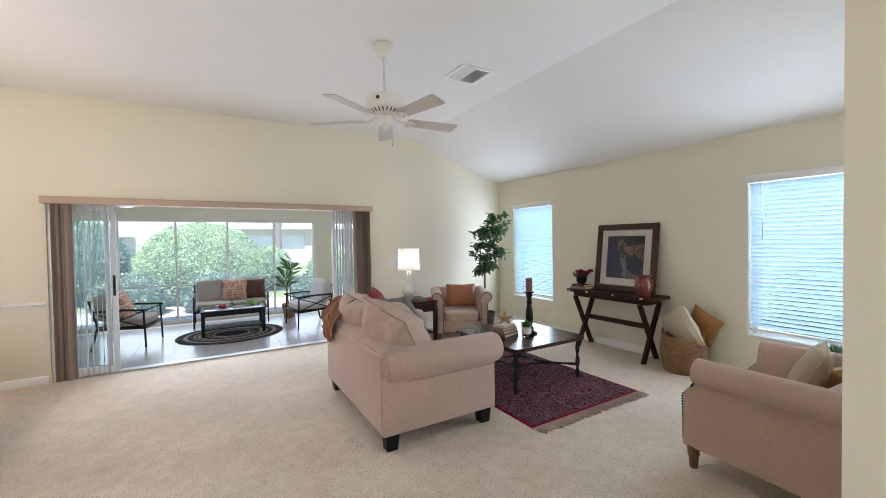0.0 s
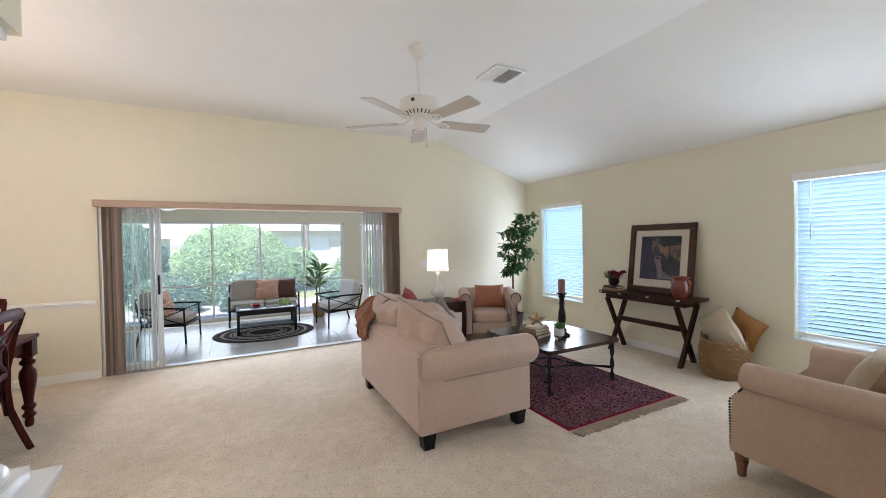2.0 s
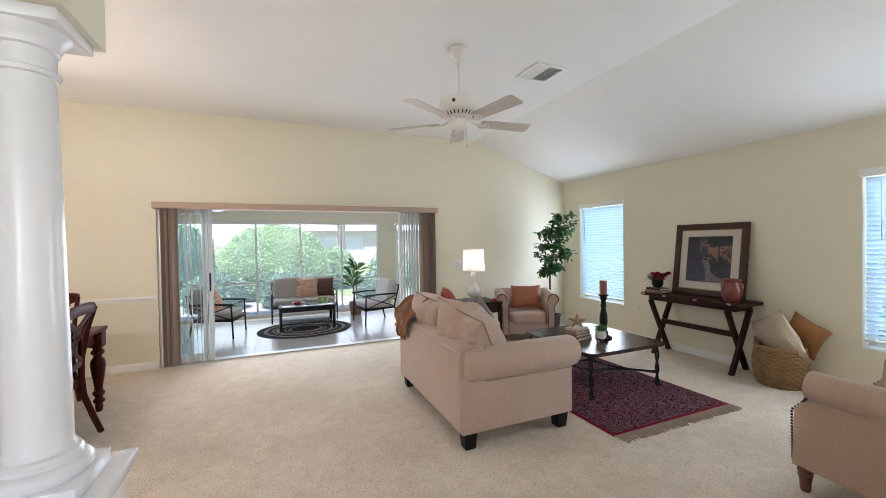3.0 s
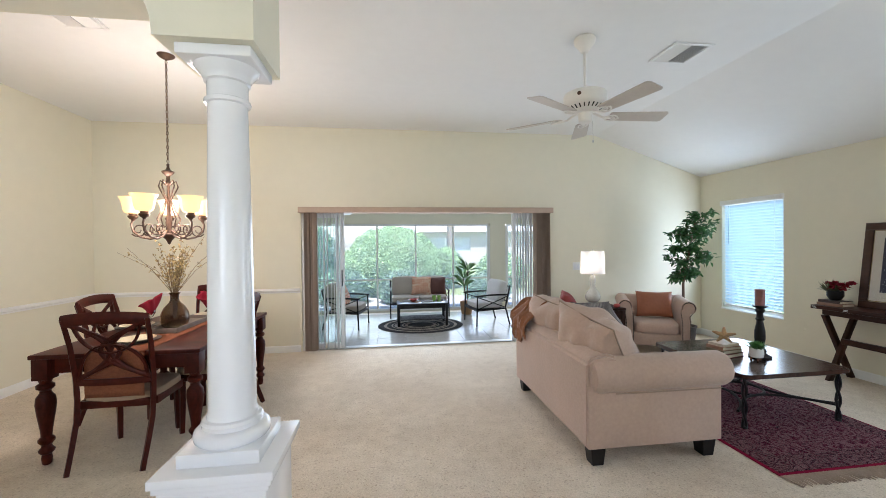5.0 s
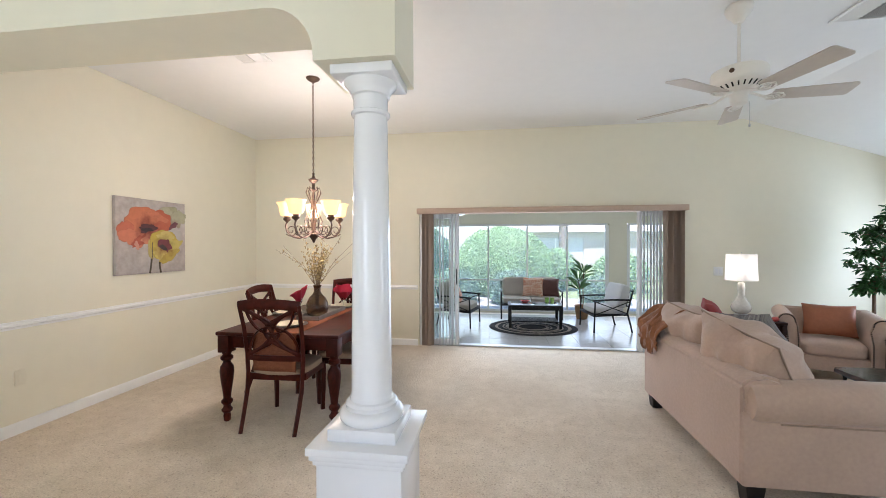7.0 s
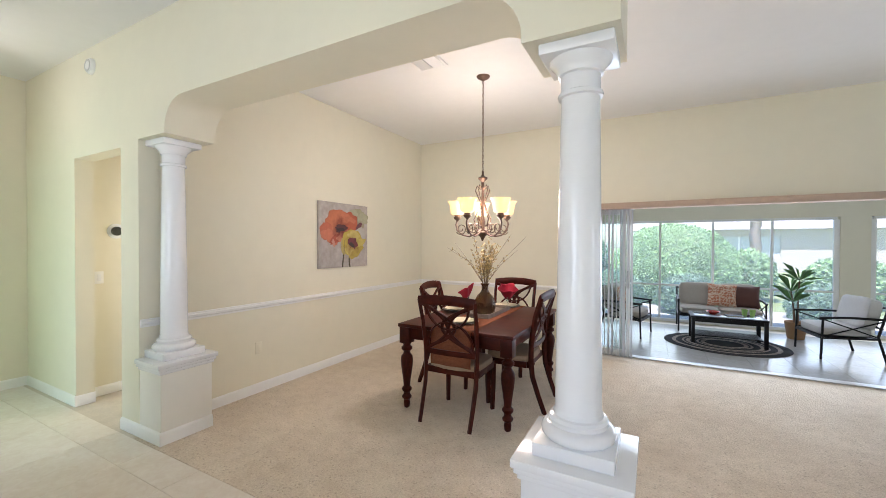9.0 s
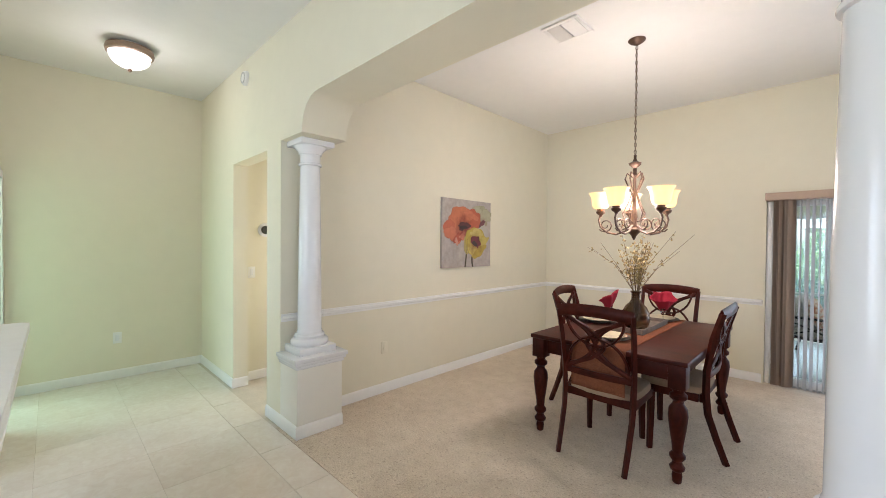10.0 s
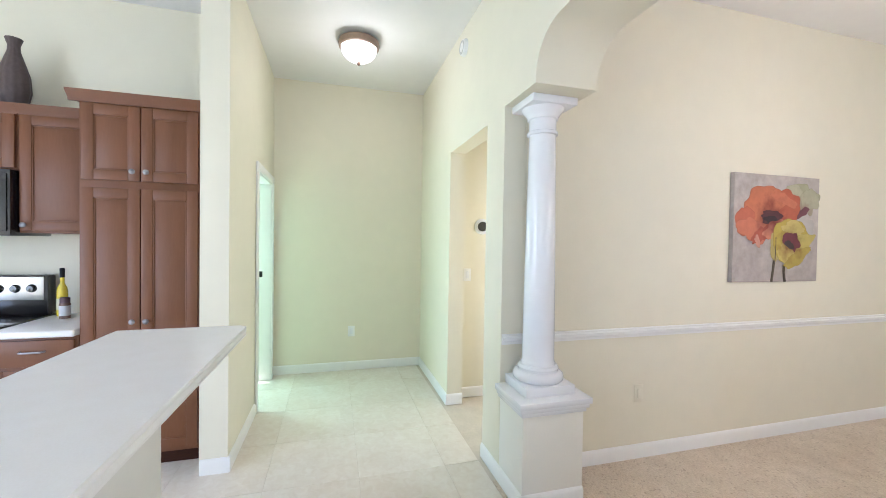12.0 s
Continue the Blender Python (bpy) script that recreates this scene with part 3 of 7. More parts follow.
vane_bm = extrude([(-0.044, 0), (-0.02, 0.004), (0.02, 0.004), (0.044, 0), (0.02, 0.0055), (-0.02, 0.0055)], 1.956, m=pose(0, 0, 0, 90))
vane_pale = mesh("vane", vane_bm, VANEL)
rnd = random.Random(5)
vanes = [(-1.425 + 0.0155 * k, 1) for k in range(9)] + [(-1.27 + 0.04 * k, 2) for k in range(2)] + [(-1.18 + 0.046 * k, 0) for k in range(7)] + [(1.615 + 0.042 * k, 0) for k in range(7)] + [(1.925 + 0.0165 * k, 1) for k in range(14)]
for x, dark in vanes:
    v = part("vane", vane_dark if dark == 1 else vane_pale, None, vb)
    turn = ((107 if x < 0 else 54) + rnd.uniform(-9, 9)) if not dark else 98 + rnd.uniform(-5, 5) if dark == 2 else ((62 if x < 0 else 118) + rnd.uniform(-20, 20))
    v.matrix_basis = pose(x, rnd.uniform(-0.006, 0.006), 0.034, 0, 0, turn)
# ---- living room ----
def taper_leg(h, top, bottom, m=None, bm=None):
    bm = bm or bmesh.new()
    r = bmesh.ops.create_cube(bm, size=1, matrix=Matrix.LocRotScale((0, 0, h / 2), None, (top, top, h)))
    for v in r["verts"]:
        if v.co.z < h / 2:
            v.co.x *= bottom / top
            v.co.y *= bottom / top
    if m is not None:
        bmesh.ops.transform(bm, matrix=m, verts=r["verts"])
    bmesh.ops.bevel(bm, geom=list({e for v in r["verts"] for e in v.link_edges}), offset=0.004, segments=1, affect="EDGES")
    return bm


def roll_arm(depth, height, r, width, face):
    """A rolled arm: profile in x and z, run along y; the roll leans out to -x."""
    pts = [(-width / 2, 0.10), (width / 2, 0.10), (width / 2, height - r * 0.9)]
    pts += arc(-0.01, height - r, r, 5, 215, 16)
    pts += [(-width / 2, height - r * 1.75)]
    bm = extrude(pts, depth)
    bmesh.ops.bevel(bm, geom=[e for e in bm.edges if abs(e.verts[0].co.y - e.verts[1].co.y) < 1e-5], offset=face, segments=3, affect="EDGES")
    return bm


def loveseat():
    # local: back along x = 0, seat towards +x, length along y
    e = thing("loveseat", pose(1.04, 2.62, 0), "beige linen loveseat with rolled arms and dark block feet", "sofa")
    L, D = 1.54, 1.0
    part("base", box(0.10, 0.12, 0.13, D - 0.02, L - 0.12, 0.33, 0.015), SOFA, e)
    # tall upright back, slightly raked at the top
    bm = extrude([(0.0, 0.122), (0.20, 0.122), (0.26, 0.60), (0.22, 0.735), (0.14, 0.76), (0.05, 0.745), (0.0, 0.70)], L - 0.05, m=pose(0, 0.025, 0))
    bmesh.ops.bevel(bm, geom=bm.edges[:], offset=0.018, segments=2, affect="EDGES")
    part("back", bm, SOFA, e)
    for yy, flip in ((0.0, 1), (L, -1)):
        # arm panel, then the roll lying along x
        bm = box(0.004, 0.018 * flip + yy, 0.122, D, 0.17 * flip + yy, 0.55, 0.012)
        a = part("arm", bm, SOFA, e)
        bm = lathe([(0.0, 0), (0.08, 0.0), (0.11, 0.012), (0.122, 0.04), (0.126, 0.5), (0.128, 0.99), (0.118, 1.028), (0.085, 1.046), (0.0, 1.048)], 28)
        bmesh.ops.transform(bm, matrix=pose(D + 0.075, yy + 0.09 * flip, 0.605, 0, -90), verts=bm.verts[:])
        part("arm_roll", bm, SOFA, a)
        part("piping", tube([(0.20, yy + 0.018 * flip, 0.492), (0.5, yy + 0.016 * flip, 0.49), (D, yy + 0.018 * flip, 0.488)], 0.005, 6), SEAM, a)
    for k in range(2):
        bm = soft(0.66, 0.615, 0.17, 5, rough=0.008, seed=k)
        bmesh.ops.transform(bm, matrix=pose(0.575, 0.463 + 0.615 * k, 0.405), verts=bm.verts[:])
        part("seat_cushion", bm, SOFA, e)
        bm = pillow(0.72, 0.54, 0.42, 30, seed=k + 3, crush=0.045, pleat=0.02)
        at = pose(0.29, 0.42 + 0.66 * k, 0.735, -29 + 3 * k, 0, 90) @ pose(0, 0, 0, 0, -9 + 7 * k, 0)
        bmesh.ops.transform(bm, matrix=at, verts=bm.verts[:])
        c = part("back_cushion", bm, SOFA, e, "plump loose back cushion")
        rim = [(math.cos(t), math.sin(t)) for t in [2 * math.pi * i / 48 for i in range(49)]]
        rim = [(u / max(abs(u), abs(v)), v / max(abs(u), abs(v))) for u, v in rim]
        rim = [(u * 0.365 * (1 - 0.07 * (1 - v * v) * u * u), 0.0, v * 0.275 * (1 - 0.07 * (1 - u * u) * v * v)) for u, v in rim]
        part("piping", tube([at @ Vector(p) for p in rim], 0.0055, 6), SEAM, c)
    for x, y in ((0.085, 0.085), (D - 0.085, 0.085), (0.085, L - 0.085), (D - 0.085, L - 0.085)):
        part("foot", taper_leg(0.135, 0.108, 0.082, pose(x, y, 0)), BLACKWOOD, e, "black tapered block foot")


loveseat()


def armchair(m, label, leg, W=0.78):
    # local: faces -y, centred on x; y runs from front 0 to back
    e = thing("armchair", m, label, "armchair", "pair of armchairs")
    D = 0.80
    part("base", box(-W / 2 + 0.10, 0.03, 0.145, W / 2 - 0.10, D - 0.08, 0.31, 0.02), SOFA, e)
    bm = soft(W - 0.23, 0.60, 0.17, 5, rough=0.006)
    bmesh.ops.transform(bm, matrix=pose(0, 0.30, 0.375), verts=bm.verts[:])
    part("seat_cushion", bm, SOFA, e)
    bm = extrude([(D - 0.17, 0.145), (D - 0.06, 0.145), (D + 0.01, 0.66), (D + 0.015, 0.70), (D - 0.03, 0.745), (D - 0.09, 0.74), (D - 0.13, 0.70), (D - 0.17, 0.46)], W - 0.06, m=pose(W / 2 - 0.03, 0, 0, 0, 0, 90))
    bmesh.ops.bevel(bm, geom=bm.edges[:], offset=0.02, segments=2, affect="EDGES")
    part("backrest", bm, SOFA, e)
    for s in (-1, 1):
        # arm: top line scoops from the high back down to the front, roll outwards
        bm = bmesh.new()
        rings = []
        for i in range(13):
            f = i / 12
            y = D * f
            h = 0.735 + 0.01 * f * f
            ring = []
            xs = [(0.055, 0.145), (0.055, h - 0.24), (0.055, h - 0.16), (0.055, h - 0.13)] + [(0.03 - 0.075 + 0.085 * math.cos(radians(a)), h - 0.085 + 0.085 * math.sin(radians(a))) for a in range(0, 226, 15)] + [(-0.055, h - 0.165), (-0.055, h - 0.24), (-0.055 + 0.012 * (1 - f), 0.145)]
            for x, z in xs:
                ring.append(bm.verts.new((s * (W / 2 - 0.06 - x), y + 0.095 * max(0.0, min(1.0, (z - h + 0.26) / 0.11)) * (1 - f), z)))
            rings.append(ring)
        for a, b in zip(rings, rings[1:]):
            for k in range(len(a)):
                bm.faces.new((a[k], a[(k + 1) % len(a)], b[(k + 1) % len(a)], b[k]))
        bm.faces.new(rings[0])
        bm.faces.new(rings[-1][::-1])
        a = part("arm", bm, SOFA, e, smooth=50)
        h = 0.735
        line = [(0.045, 0.165), (0.045, h - 0.14)] + [(-0.045 + 0.072 * math.cos(radians(t)), h - 0.085 + 0.072 * math.sin(radians(t))) for t in range(0, 215, 12)]
        line += [(-0.045, h - 0.2), (-0.035, 0.165)]
        bm = bmesh.new()
        for (xa, za), (xb, zb) in zip(line, line[1:]):
            n = max(1, int(math.hypot(xb - xa, zb - za) / 0.018))
            for k in range(n):
                x, z = xa + (xb - xa) * k / n, za + (zb - za) * k / n
                bmesh.ops.create_icosphere(bm, subdivisions=1, radius=0.0085, matrix=pose(s * (W / 2 - 0.06 - x), 0.095 * max(0.0, min(1.0, (z - h + 0.26) / 0.11)) - 0.001, z))
        part("nailhead_trim", bm, BLACK, a, "row of dark nailheads")
    for x, y in ((-W / 2 + 0.05, 0.05), (W / 2 - 0.05, 0.05), (-W / 2 + 0.08, D - 0.12), (W / 2 - 0.08, D - 0.12)):
        bm = lathe([(0.02, 0), (0.025, 0.008), (0.029, 0.07), (0.037, 0.10), (0.030, 0.108), (0.039, 0.118), (0.040, 0.15)], 16)
        bmesh.ops.transform(bm, matrix=pose(x, y, 0), verts=bm.verts[:])
        part("leg", bm, leg, e, "turned wooden leg")
    return e


LEGWOOD = mat("brown_leg_wood", (0.16, 0.065, 0.035), 0.4, scale=12, var=0.3, coat=0.2)
# faces south-west, beside the lamp table
armchair(pose(3.20, 4.86, 0, 0, 0, -28), "beige armchair with rolled arms and nailhead trim", LEGWOOD)
# near the partition, facing the coffee table
armchair(pose(3.11, 1.455, 0, 0, 0, 177), "beige armchair with rolled arms, turned from the doorway", LEGWOOD, 0.88)


def coffee_table():
    e = thing("coffee_table", pose(2.985, 3.43, 0), "dark wood coffee table with a curved iron base", "coffee table")
    bm = bmesh.new()
    out = []
    for cx, cy, a in ((0.44, 0.48, 0), (-0.44, 0.48, 90), (-0.44, -0.48, 180), (0.44, -0.48, 270)):
        out += arc(cx, cy, 0.06, a, a + 90, 5)
    bm = extrude(out, 0.032, m=pose(0, 0, 0.46, -90))
    bmesh.ops.bevel(bm, geom=bm.edges[:], offset=0.004, segments=2, affect="EDGES")
    part("tabletop", bm, mat("burnished_wood", (0.080, 0.036, 0.025), 0.2, spec=0.32, scale=6, color2=(0.014, 0.008, 0.008), stretch=(4, 1, 1), bump=0.35, bscale=16, bdist=0.004, rvar=0.12), e)
    for sx in (-1, 1):
        for sy in (-1, 1):
            x, y = sx * 0.44, sy * 0.47
            bm = bmesh.new()
            for k in range(2):
                pts = [(x + 0.012 * math.cos(3 * math.pi * f + k * math.pi), y + 0.012 * math.sin(3 * math.pi * f + k * math.pi), 0.425 * (1 - f)) for f in [i / 14 for i in range(15)]]
                tube(pts, 0.011, 6, bm=bm)
            lathe([(0.012, 0.0), (0.022, 0.004), (0.022, 0.02), (0.014, 0.03)], 12, bm=bm, m=pose(x, y, 0))
            part("leg", bm, BLACK, e, "twisted iron leg")
    for a in range(4):
        # curved stretchers that meet in a ring
        t = a * math.pi / 2
        c, s = math.cos(t), math.sin(t)
        pts = []
        for i in range(13):
            f = i / 12
            u, v = -0.44 + 0.88 * f, -0.47 + 0.30 * math.sin(math.pi * f) ** 0.8
            pts.append((u * c - v * s, u * s + v * c, 0.14))
        part("stretcher", tube(pts, 0.011, 8), BLACK, e)
    bm = tube([(0.17 * math.cos(t), 0.17 * math.sin(t), 0.14) for t in [2 * math.pi * i / 24 for i in range(25)]], 0.010, 8)
    part("ring", bm, BLACK, e)
    bm = bmesh.new()
    for sx in (-1, 1):
        box(sx * 0.44 - 0.012, -0.47, 0.40, sx * 0.44 + 0.012, 0.47, 0.427, bm=bm)
    for sy in (-1, 1):
        box(-0.427, sy * 0.47 - 0.012, 0.401, 0.427, sy * 0.47 + 0.012, 0.426, bm=bm)
    part("apron", bm, BLACK, e)


coffee_table()


def console():
    e = thing("console_table", pose(4.60, 3.34, 0), "dark wood console table with crossed legs", "console table")
    bm = box(-0.205, -0.63, 0.76, 0.18, 0.62, 0.80, 0.006)
    part("tabletop", bm, DARKWOOD, e)
    part("apron", box(-0.155, -0.54, 0.70, 0.15, 0.54, 0.759, 0.004), DARKWOOD, e)
    for y in (-0.48, 0.48):
        for s in (-1, 1):
            a, b = Vector((s * 0.16, y + 0.022 * s, 0.0)), Vector((-s * 0.16, y + 0.022 * s, 0.70))
            ang = math.degrees(math.atan2(b.x - a.x, b.z))
            bm = box(-0.034, -0.021, -0.03, 0.034, 0.021, (b - a).length + 0.02, 0.004)
            bmesh.ops.transform(bm, matrix=pose(a.x, a.y, 0, 0, ang), verts=bm.verts[:])
            for v in bm.verts:
                v.co.z = min(max(v.co.z, 0.0), 0.70)
            part("leg", bm, DARKWOOD, e)
    part("stretcher", box(-0.02, -0.46, 0.385, 0.02, 0.46, 0.445, 0.004), DARKWOOD, e)
    for y in (-0.50, -0.12, 0.28, 0.58):
        bm = box(-0.208, y - 0.022, 0.772, -0.203, y + 0.022, 0.778, 0.001)
        box(-0.208, y - 0.022, 0.785, -0.203, y + 0.022, 0.791, 0.001, bm=bm)
        box(-0.208, y - 0.004, 0.772, -0.203, y + 0.004, 0.791, 0.001, bm=bm)
        part("corner_inlay", bm, STEEL, e, "small bright metal inlay")


console()
# ---- rug ----
def rug_material(name, ground_c, dark, light, scale, wear=0.5):
    """Woven pattern: scrolling motifs on a dark ground."""
    m = mat(name, ground_c, 0.95, scale=14, var=0.25, bump=0.6, bscale=220, bdist=0.004, spec=0.05)
    n, l = m.node_tree.nodes, m.node_tree.links
    b = n["Principled BSDF"]
    base = next(k for k in n if k.bl_idname == "ShaderNodeMix")
    tc = next(k for k in n if k.bl_idname == "ShaderNodeTexCoord")
    warp, vor, wav = n.new("ShaderNodeTexNoise"), n.new("ShaderNodeTexVoronoi"), n.new("ShaderNodeTexMagic")
    warp.inputs["Scale"].default_value = 6
    vor.feature, vor.inputs["Scale"].default_value = "DISTANCE_TO_EDGE", scale
    wav.inputs["Scale"].default_value, wav.inputs["Distortion"].default_value, wav.turbulence_depth = scale * 1.6, 1.5, 3
    mixv = n.new("ShaderNodeMix")
    mixv.data_type, mixv.inputs["Factor"].default_value = "RGBA", 0.10
    l.new(tc.outputs["Object"], warp.inputs["Vector"])
    l.new(tc.outputs["Object"], mixv.inputs["A"])
    l.new(warp.outputs["Color"], mixv.inputs["B"])
    for k in (vor, wav):
        l.new(mixv.outputs["Result"], k.inputs["Vector"])
    r1, r2 = n.new("ShaderNodeMapRange"), n.new("ShaderNodeMapRange")
    r1.inputs["From Min"].default_value, r1.inputs["From Max"].default_value = 0.02, 0.07
    r2.inputs["From Min"].default_value, r2.inputs["From Max"].default_value = 0.52, 0.66
    l.new(vor.outputs["Distance"], r1.inputs[0])
    l.new(wav.outputs["Fac"], r2.inputs[0])
    m1, m2 = n.new("ShaderNodeMix"), n.new("ShaderNodeMix")
    for k, c in ((m1, dark), (m2, light)):
        k.data_type, k.inputs["B"].default_value = "RGBA", (*c, 1)
    l.new(base.outputs["Result"], m1.inputs["B"])
    m1.inputs["A"].default_value = (*dark, 1)
    l.new(r1.outputs[0], m1.inputs["Factor"])
    l.new(m1.outputs["Result"], m2.inputs["A"])
    mul = n.new("ShaderNodeMath")
    mul.operation, mul.inputs[1].default_value = "MULTIPLY", wear
    l.new(r2.outputs[0], mul.inputs[0])
    l.new(mul.outputs[0], m2.inputs["Factor"])
    l.new(m2.outputs["Result"], b.inputs["Base Color"])
    return m


RX0, RX1, RY0, RY1 = 2.20, 3.60, 2.37, 4.55
e = thing("area_rug", pose(0, 0, 0), "dark red patterned wool rug with beige fringe", "rug")
field = rug_material("rug_field", (0.080, 0.006, 0.022), (0.008, 0.005, 0.012), (0.36, 0.22, 0.22), 44, 0.6)
border = rug_material("rug_border", (0.020, 0.006, 0.014), (0.10, 0.006, 0.024), (0.34, 0.20, 0.20), 48, 0.6)
redw = mat("rug_red_edge", (0.21, 0.010, 0.035), 0.95, spec=0.05, scale=30, var=0.25, bump=0.6, bscale=220)
bm = box(RX0, RY0, 0.001, RX1, RY1, 0.009, 0.003)
part("binding", bm, redw, e, "crimson bound edge")
part("border", box(RX0 + 0.025, RY0 + 0.025, 0.009, RX1 - 0.025, RY1 - 0.025, 0.0115), border, e, smooth=0)
part("field", box(RX0 + 0.20, RY0 + 0.20, 0.0115, RX1 - 0.20, RY1 - 0.20, 0.0135), field, e, smooth=0)
FRINGE = mat("rug_fringe", (0.40, 0.31, 0.25), 0.95, scale=30, var=0.3, bump=0.5)
rnd = random.Random(2)
for yy, s in ((RY0, -1), (RY1, 1)):
    bm = bmesh.new()
    for k in range(150):
        x = RX0 + (RX1 - RX0) * (k + 0.5) / 150
        ln = rnd.uniform(0.085, 0.12)
        dx = rnd.uniform(-0.012, 0.012) + (0.015 if s < 0 else 0)
        tube([(x, yy, 0.006), (x + dx * 0.4, yy + s * ln * 0.5, 0.007), (x + dx, yy + s * ln, 0.003)], 0.0038, 4, bm=bm, flat=1.2)
    part("fringe", bm, FRINGE, e, "knotted beige fringe")

# ---- loose cushions and throw on the loveseat ----
def place(name, bm, material, m, label, category, group=""):
    ob = new(name, mesh(name, bm, material))
    ob.matrix_world = m
    return tagged(ob, label, category, group)


place("throw_pillow", pillow(0.46, 0.46, 0.16, seed=11), mat("red_pillow", (0.28, 0.035, 0.03), 0.9, scale=30, var=0.2, bump=0.4, bscale=300), pose(1.50, 3.76, 0.83, -28, 0, 66), "red woven throw pillow on the loveseat", "pillow")
stripes = mat("striped_pillow", (0.42, 0.40, 0.38), 0.9, scale=5, color2=(0.012, 0.014, 0.03), stretch=(30, 1, 0.4), bump=0.3, bscale=300)
place("throw_pillow", pillow(0.46, 0.42, 0.15, seed=12), stripes, pose(1.52, 3.32, 0.83, -30, 8, 104), "grey and white striped throw pillow on the loveseat", "pillow")
rnd = random.Random(8)
bm = bmesh.new()
rows = []
for i in range(25):
    f = i / 24
    row = []
    for j in range(17):
        g = j / 16 - 0.5
        # over the far back corner: hangs outside, crosses the back, then lies on the cushions
        s = f * 1.05
        if s < 0.30:
            x, z = 1.018, 0.59 + s * 0.6
        elif s < 0.62:
            a = (s - 0.30) / 0.32
            x, z = 1.02 + 0.30 * a, 0.775 + 0.16 * math.sin(math.pi * min(1, a * 0.9) * 0.75)
        else:
            a = (s - 0.62) / 0.43
            x, z = 1.33 + 0.24 * a, 0.905 - 0.30 * a
        wv = 0.024 * math.sin(j * 1.9 + i * 0.45) + 0.014 * math.sin(j * 3.7 + 1 + i * 0.3)
        y = 3.95 + g * (0.36 + 0.16 * math.sin(f * 3)) + 0.03 * math.sin(f * 5)
        fall = 0.05 * math.sin(j * 0.9) if s < 0.05 else 0
        row.append(bm.verts.new((x - (abs(wv) if s < 0.34 else 0), y, z + (wv if s >= 0.3 else 0) + fall)))
    rows.append(row)
for a, b in zip(rows, rows[1:]):
    for j in range(16):
        bm.faces.new((a[j], a[j + 1], b[j + 1], b[j]))
ob = single("throw_blanket", bm, THROW, "brown knitted throw draped over the loveseat back", "blanket")
ob.modifiers.new("thick", "SOLIDIFY").thickness = 0.012
bm = soft(0.34, 0.30, 0.12, 3, rough=0.04, seed=4)
place("throw_blanket", bm, mat("grey_throw", (0.33, 0.27, 0.24), 0.95, scale=20, var=0.25, bump=0.7, bscale=150), pose(1.66, 3.02, 0.53, 0, 0, 20), "crumpled taupe throw on the loveseat seat", "blanket")
place("throw_pillow", pillow(0.46, 0.36, 0.15, seed=13, crush=0.008), LEATHER, pose(3.39, 5.19, 0.65, -17, 0, -28), "rust leather throw pillow on the armchair", "pillow")
place("throw_pillow", pillow(0.44, 0.40, 0.15, seed=14), mat("beige_print_pillow", (0.44, 0.34, 0.23), 0.9, scale=9, color2=(0.36, 0.26, 0.17), bump=0.3, bscale=300), pose(3.22, 1.0, 0.64, -24, 0, 195), "tan pillow with a brown scroll print", "pillow")
place("throw_pillow", pillow(0.42, 0.34, 0.13, seed=15), mat("ochre_pillow", (0.36, 0.20, 0.06), 0.8, scale=20, var=0.2, bump=0.3, bscale=300), pose(3.40, 0.92, 0.55, -30, 0, 165), "ochre throw pillow on the armchair", "pillow")

# ---- side table behind the near armchair, with a glass cloche ----
e = thing("side_table", pose(3.96, 1.05, 0), "small round dark side table under the window", "side table")
part("tabletop", lathe([(0.0, 0.575), (0.225, 0.575), (0.235, 0.585), (0.235, 0.598), (0.22, 0.606), (0, 0.606)], 32), DARKWOOD, e)
part("pedestal_leg", lathe([(0.14, 0), (0.15, 0.015), (0.05, 0.05), (0.03, 0.12), (0.045, 0.3), (0.03, 0.45), (0.06, 0.574)], 20), DARKWOOD, e)
e = thing("glass_cloche", pose(3.96, 1.06, 0.607) @ Matrix.Diagonal((0.85, 0.85, 0.85, 1)), "clear glass cloche over green sprigs", "cloche")
prof = [(0.115, 0.0), (0.118, 0.10)] + [(0.118 * math.cos(radians(a)), 0.10 + 0.085 * math.sin(radians(a))) for a in range(10, 85, 12)] + [(0.012, 0.19)]
g = part("dome", lathe(prof, 32), clear("thin_glass", (0.97, 0.99, 0.98)), e)
_gn = g.data.materials[0].node_tree
_gn.links.remove(_gn.nodes["Mix Shader"].inputs[0].links[0])
_gn.nodes["Mix Shader"].inputs[0].default_value = 0.06
bm = sprig(bmesh.new(), random.Random(14), 70, 0.12, 0.06, 0.09, 0.010)
bmesh.ops.translate(bm, vec=(0, 0, 0.01), verts=bm.verts[:])
part("sprigs", bm, leafy("green_sprig", (0.06, 0.15, 0.06)), e)
part("knob", lathe([(0.008, 0.185), (0.016, 0.20), (0.018, 0.212), (0.010, 0.224), (0.0, 0.226)], 14), g.data.materials[0], e)


# ---- end table and lamp ----
e = thing("end_table", pose(2.60, 5.34, 0), "dark wood end table with a drawer", "end table")
part("tabletop", box(-0.27, -0.28, 0.60, 0.29, 0.28, 0.63, 0.005), DARKWOOD, e)
d = part("drawer_box", box(-0.24, -0.25, 0.47, 0.26, 0.25, 0.599, 0.004), DARKWOOD, e)
part("drawer_front", box(-0.20, -0.262, 0.485, 0.22, -0.2505, 0.588, 0.004), DARKWOOD, d)
part("knob", lathe([(0.006, 0), (0.006, 0.012), (0.013, 0.018), (0.010, 0.026), (0, 0.027)], 12, m=pose(0.01, -0.262, 0.535, 90)), BLACK, d)
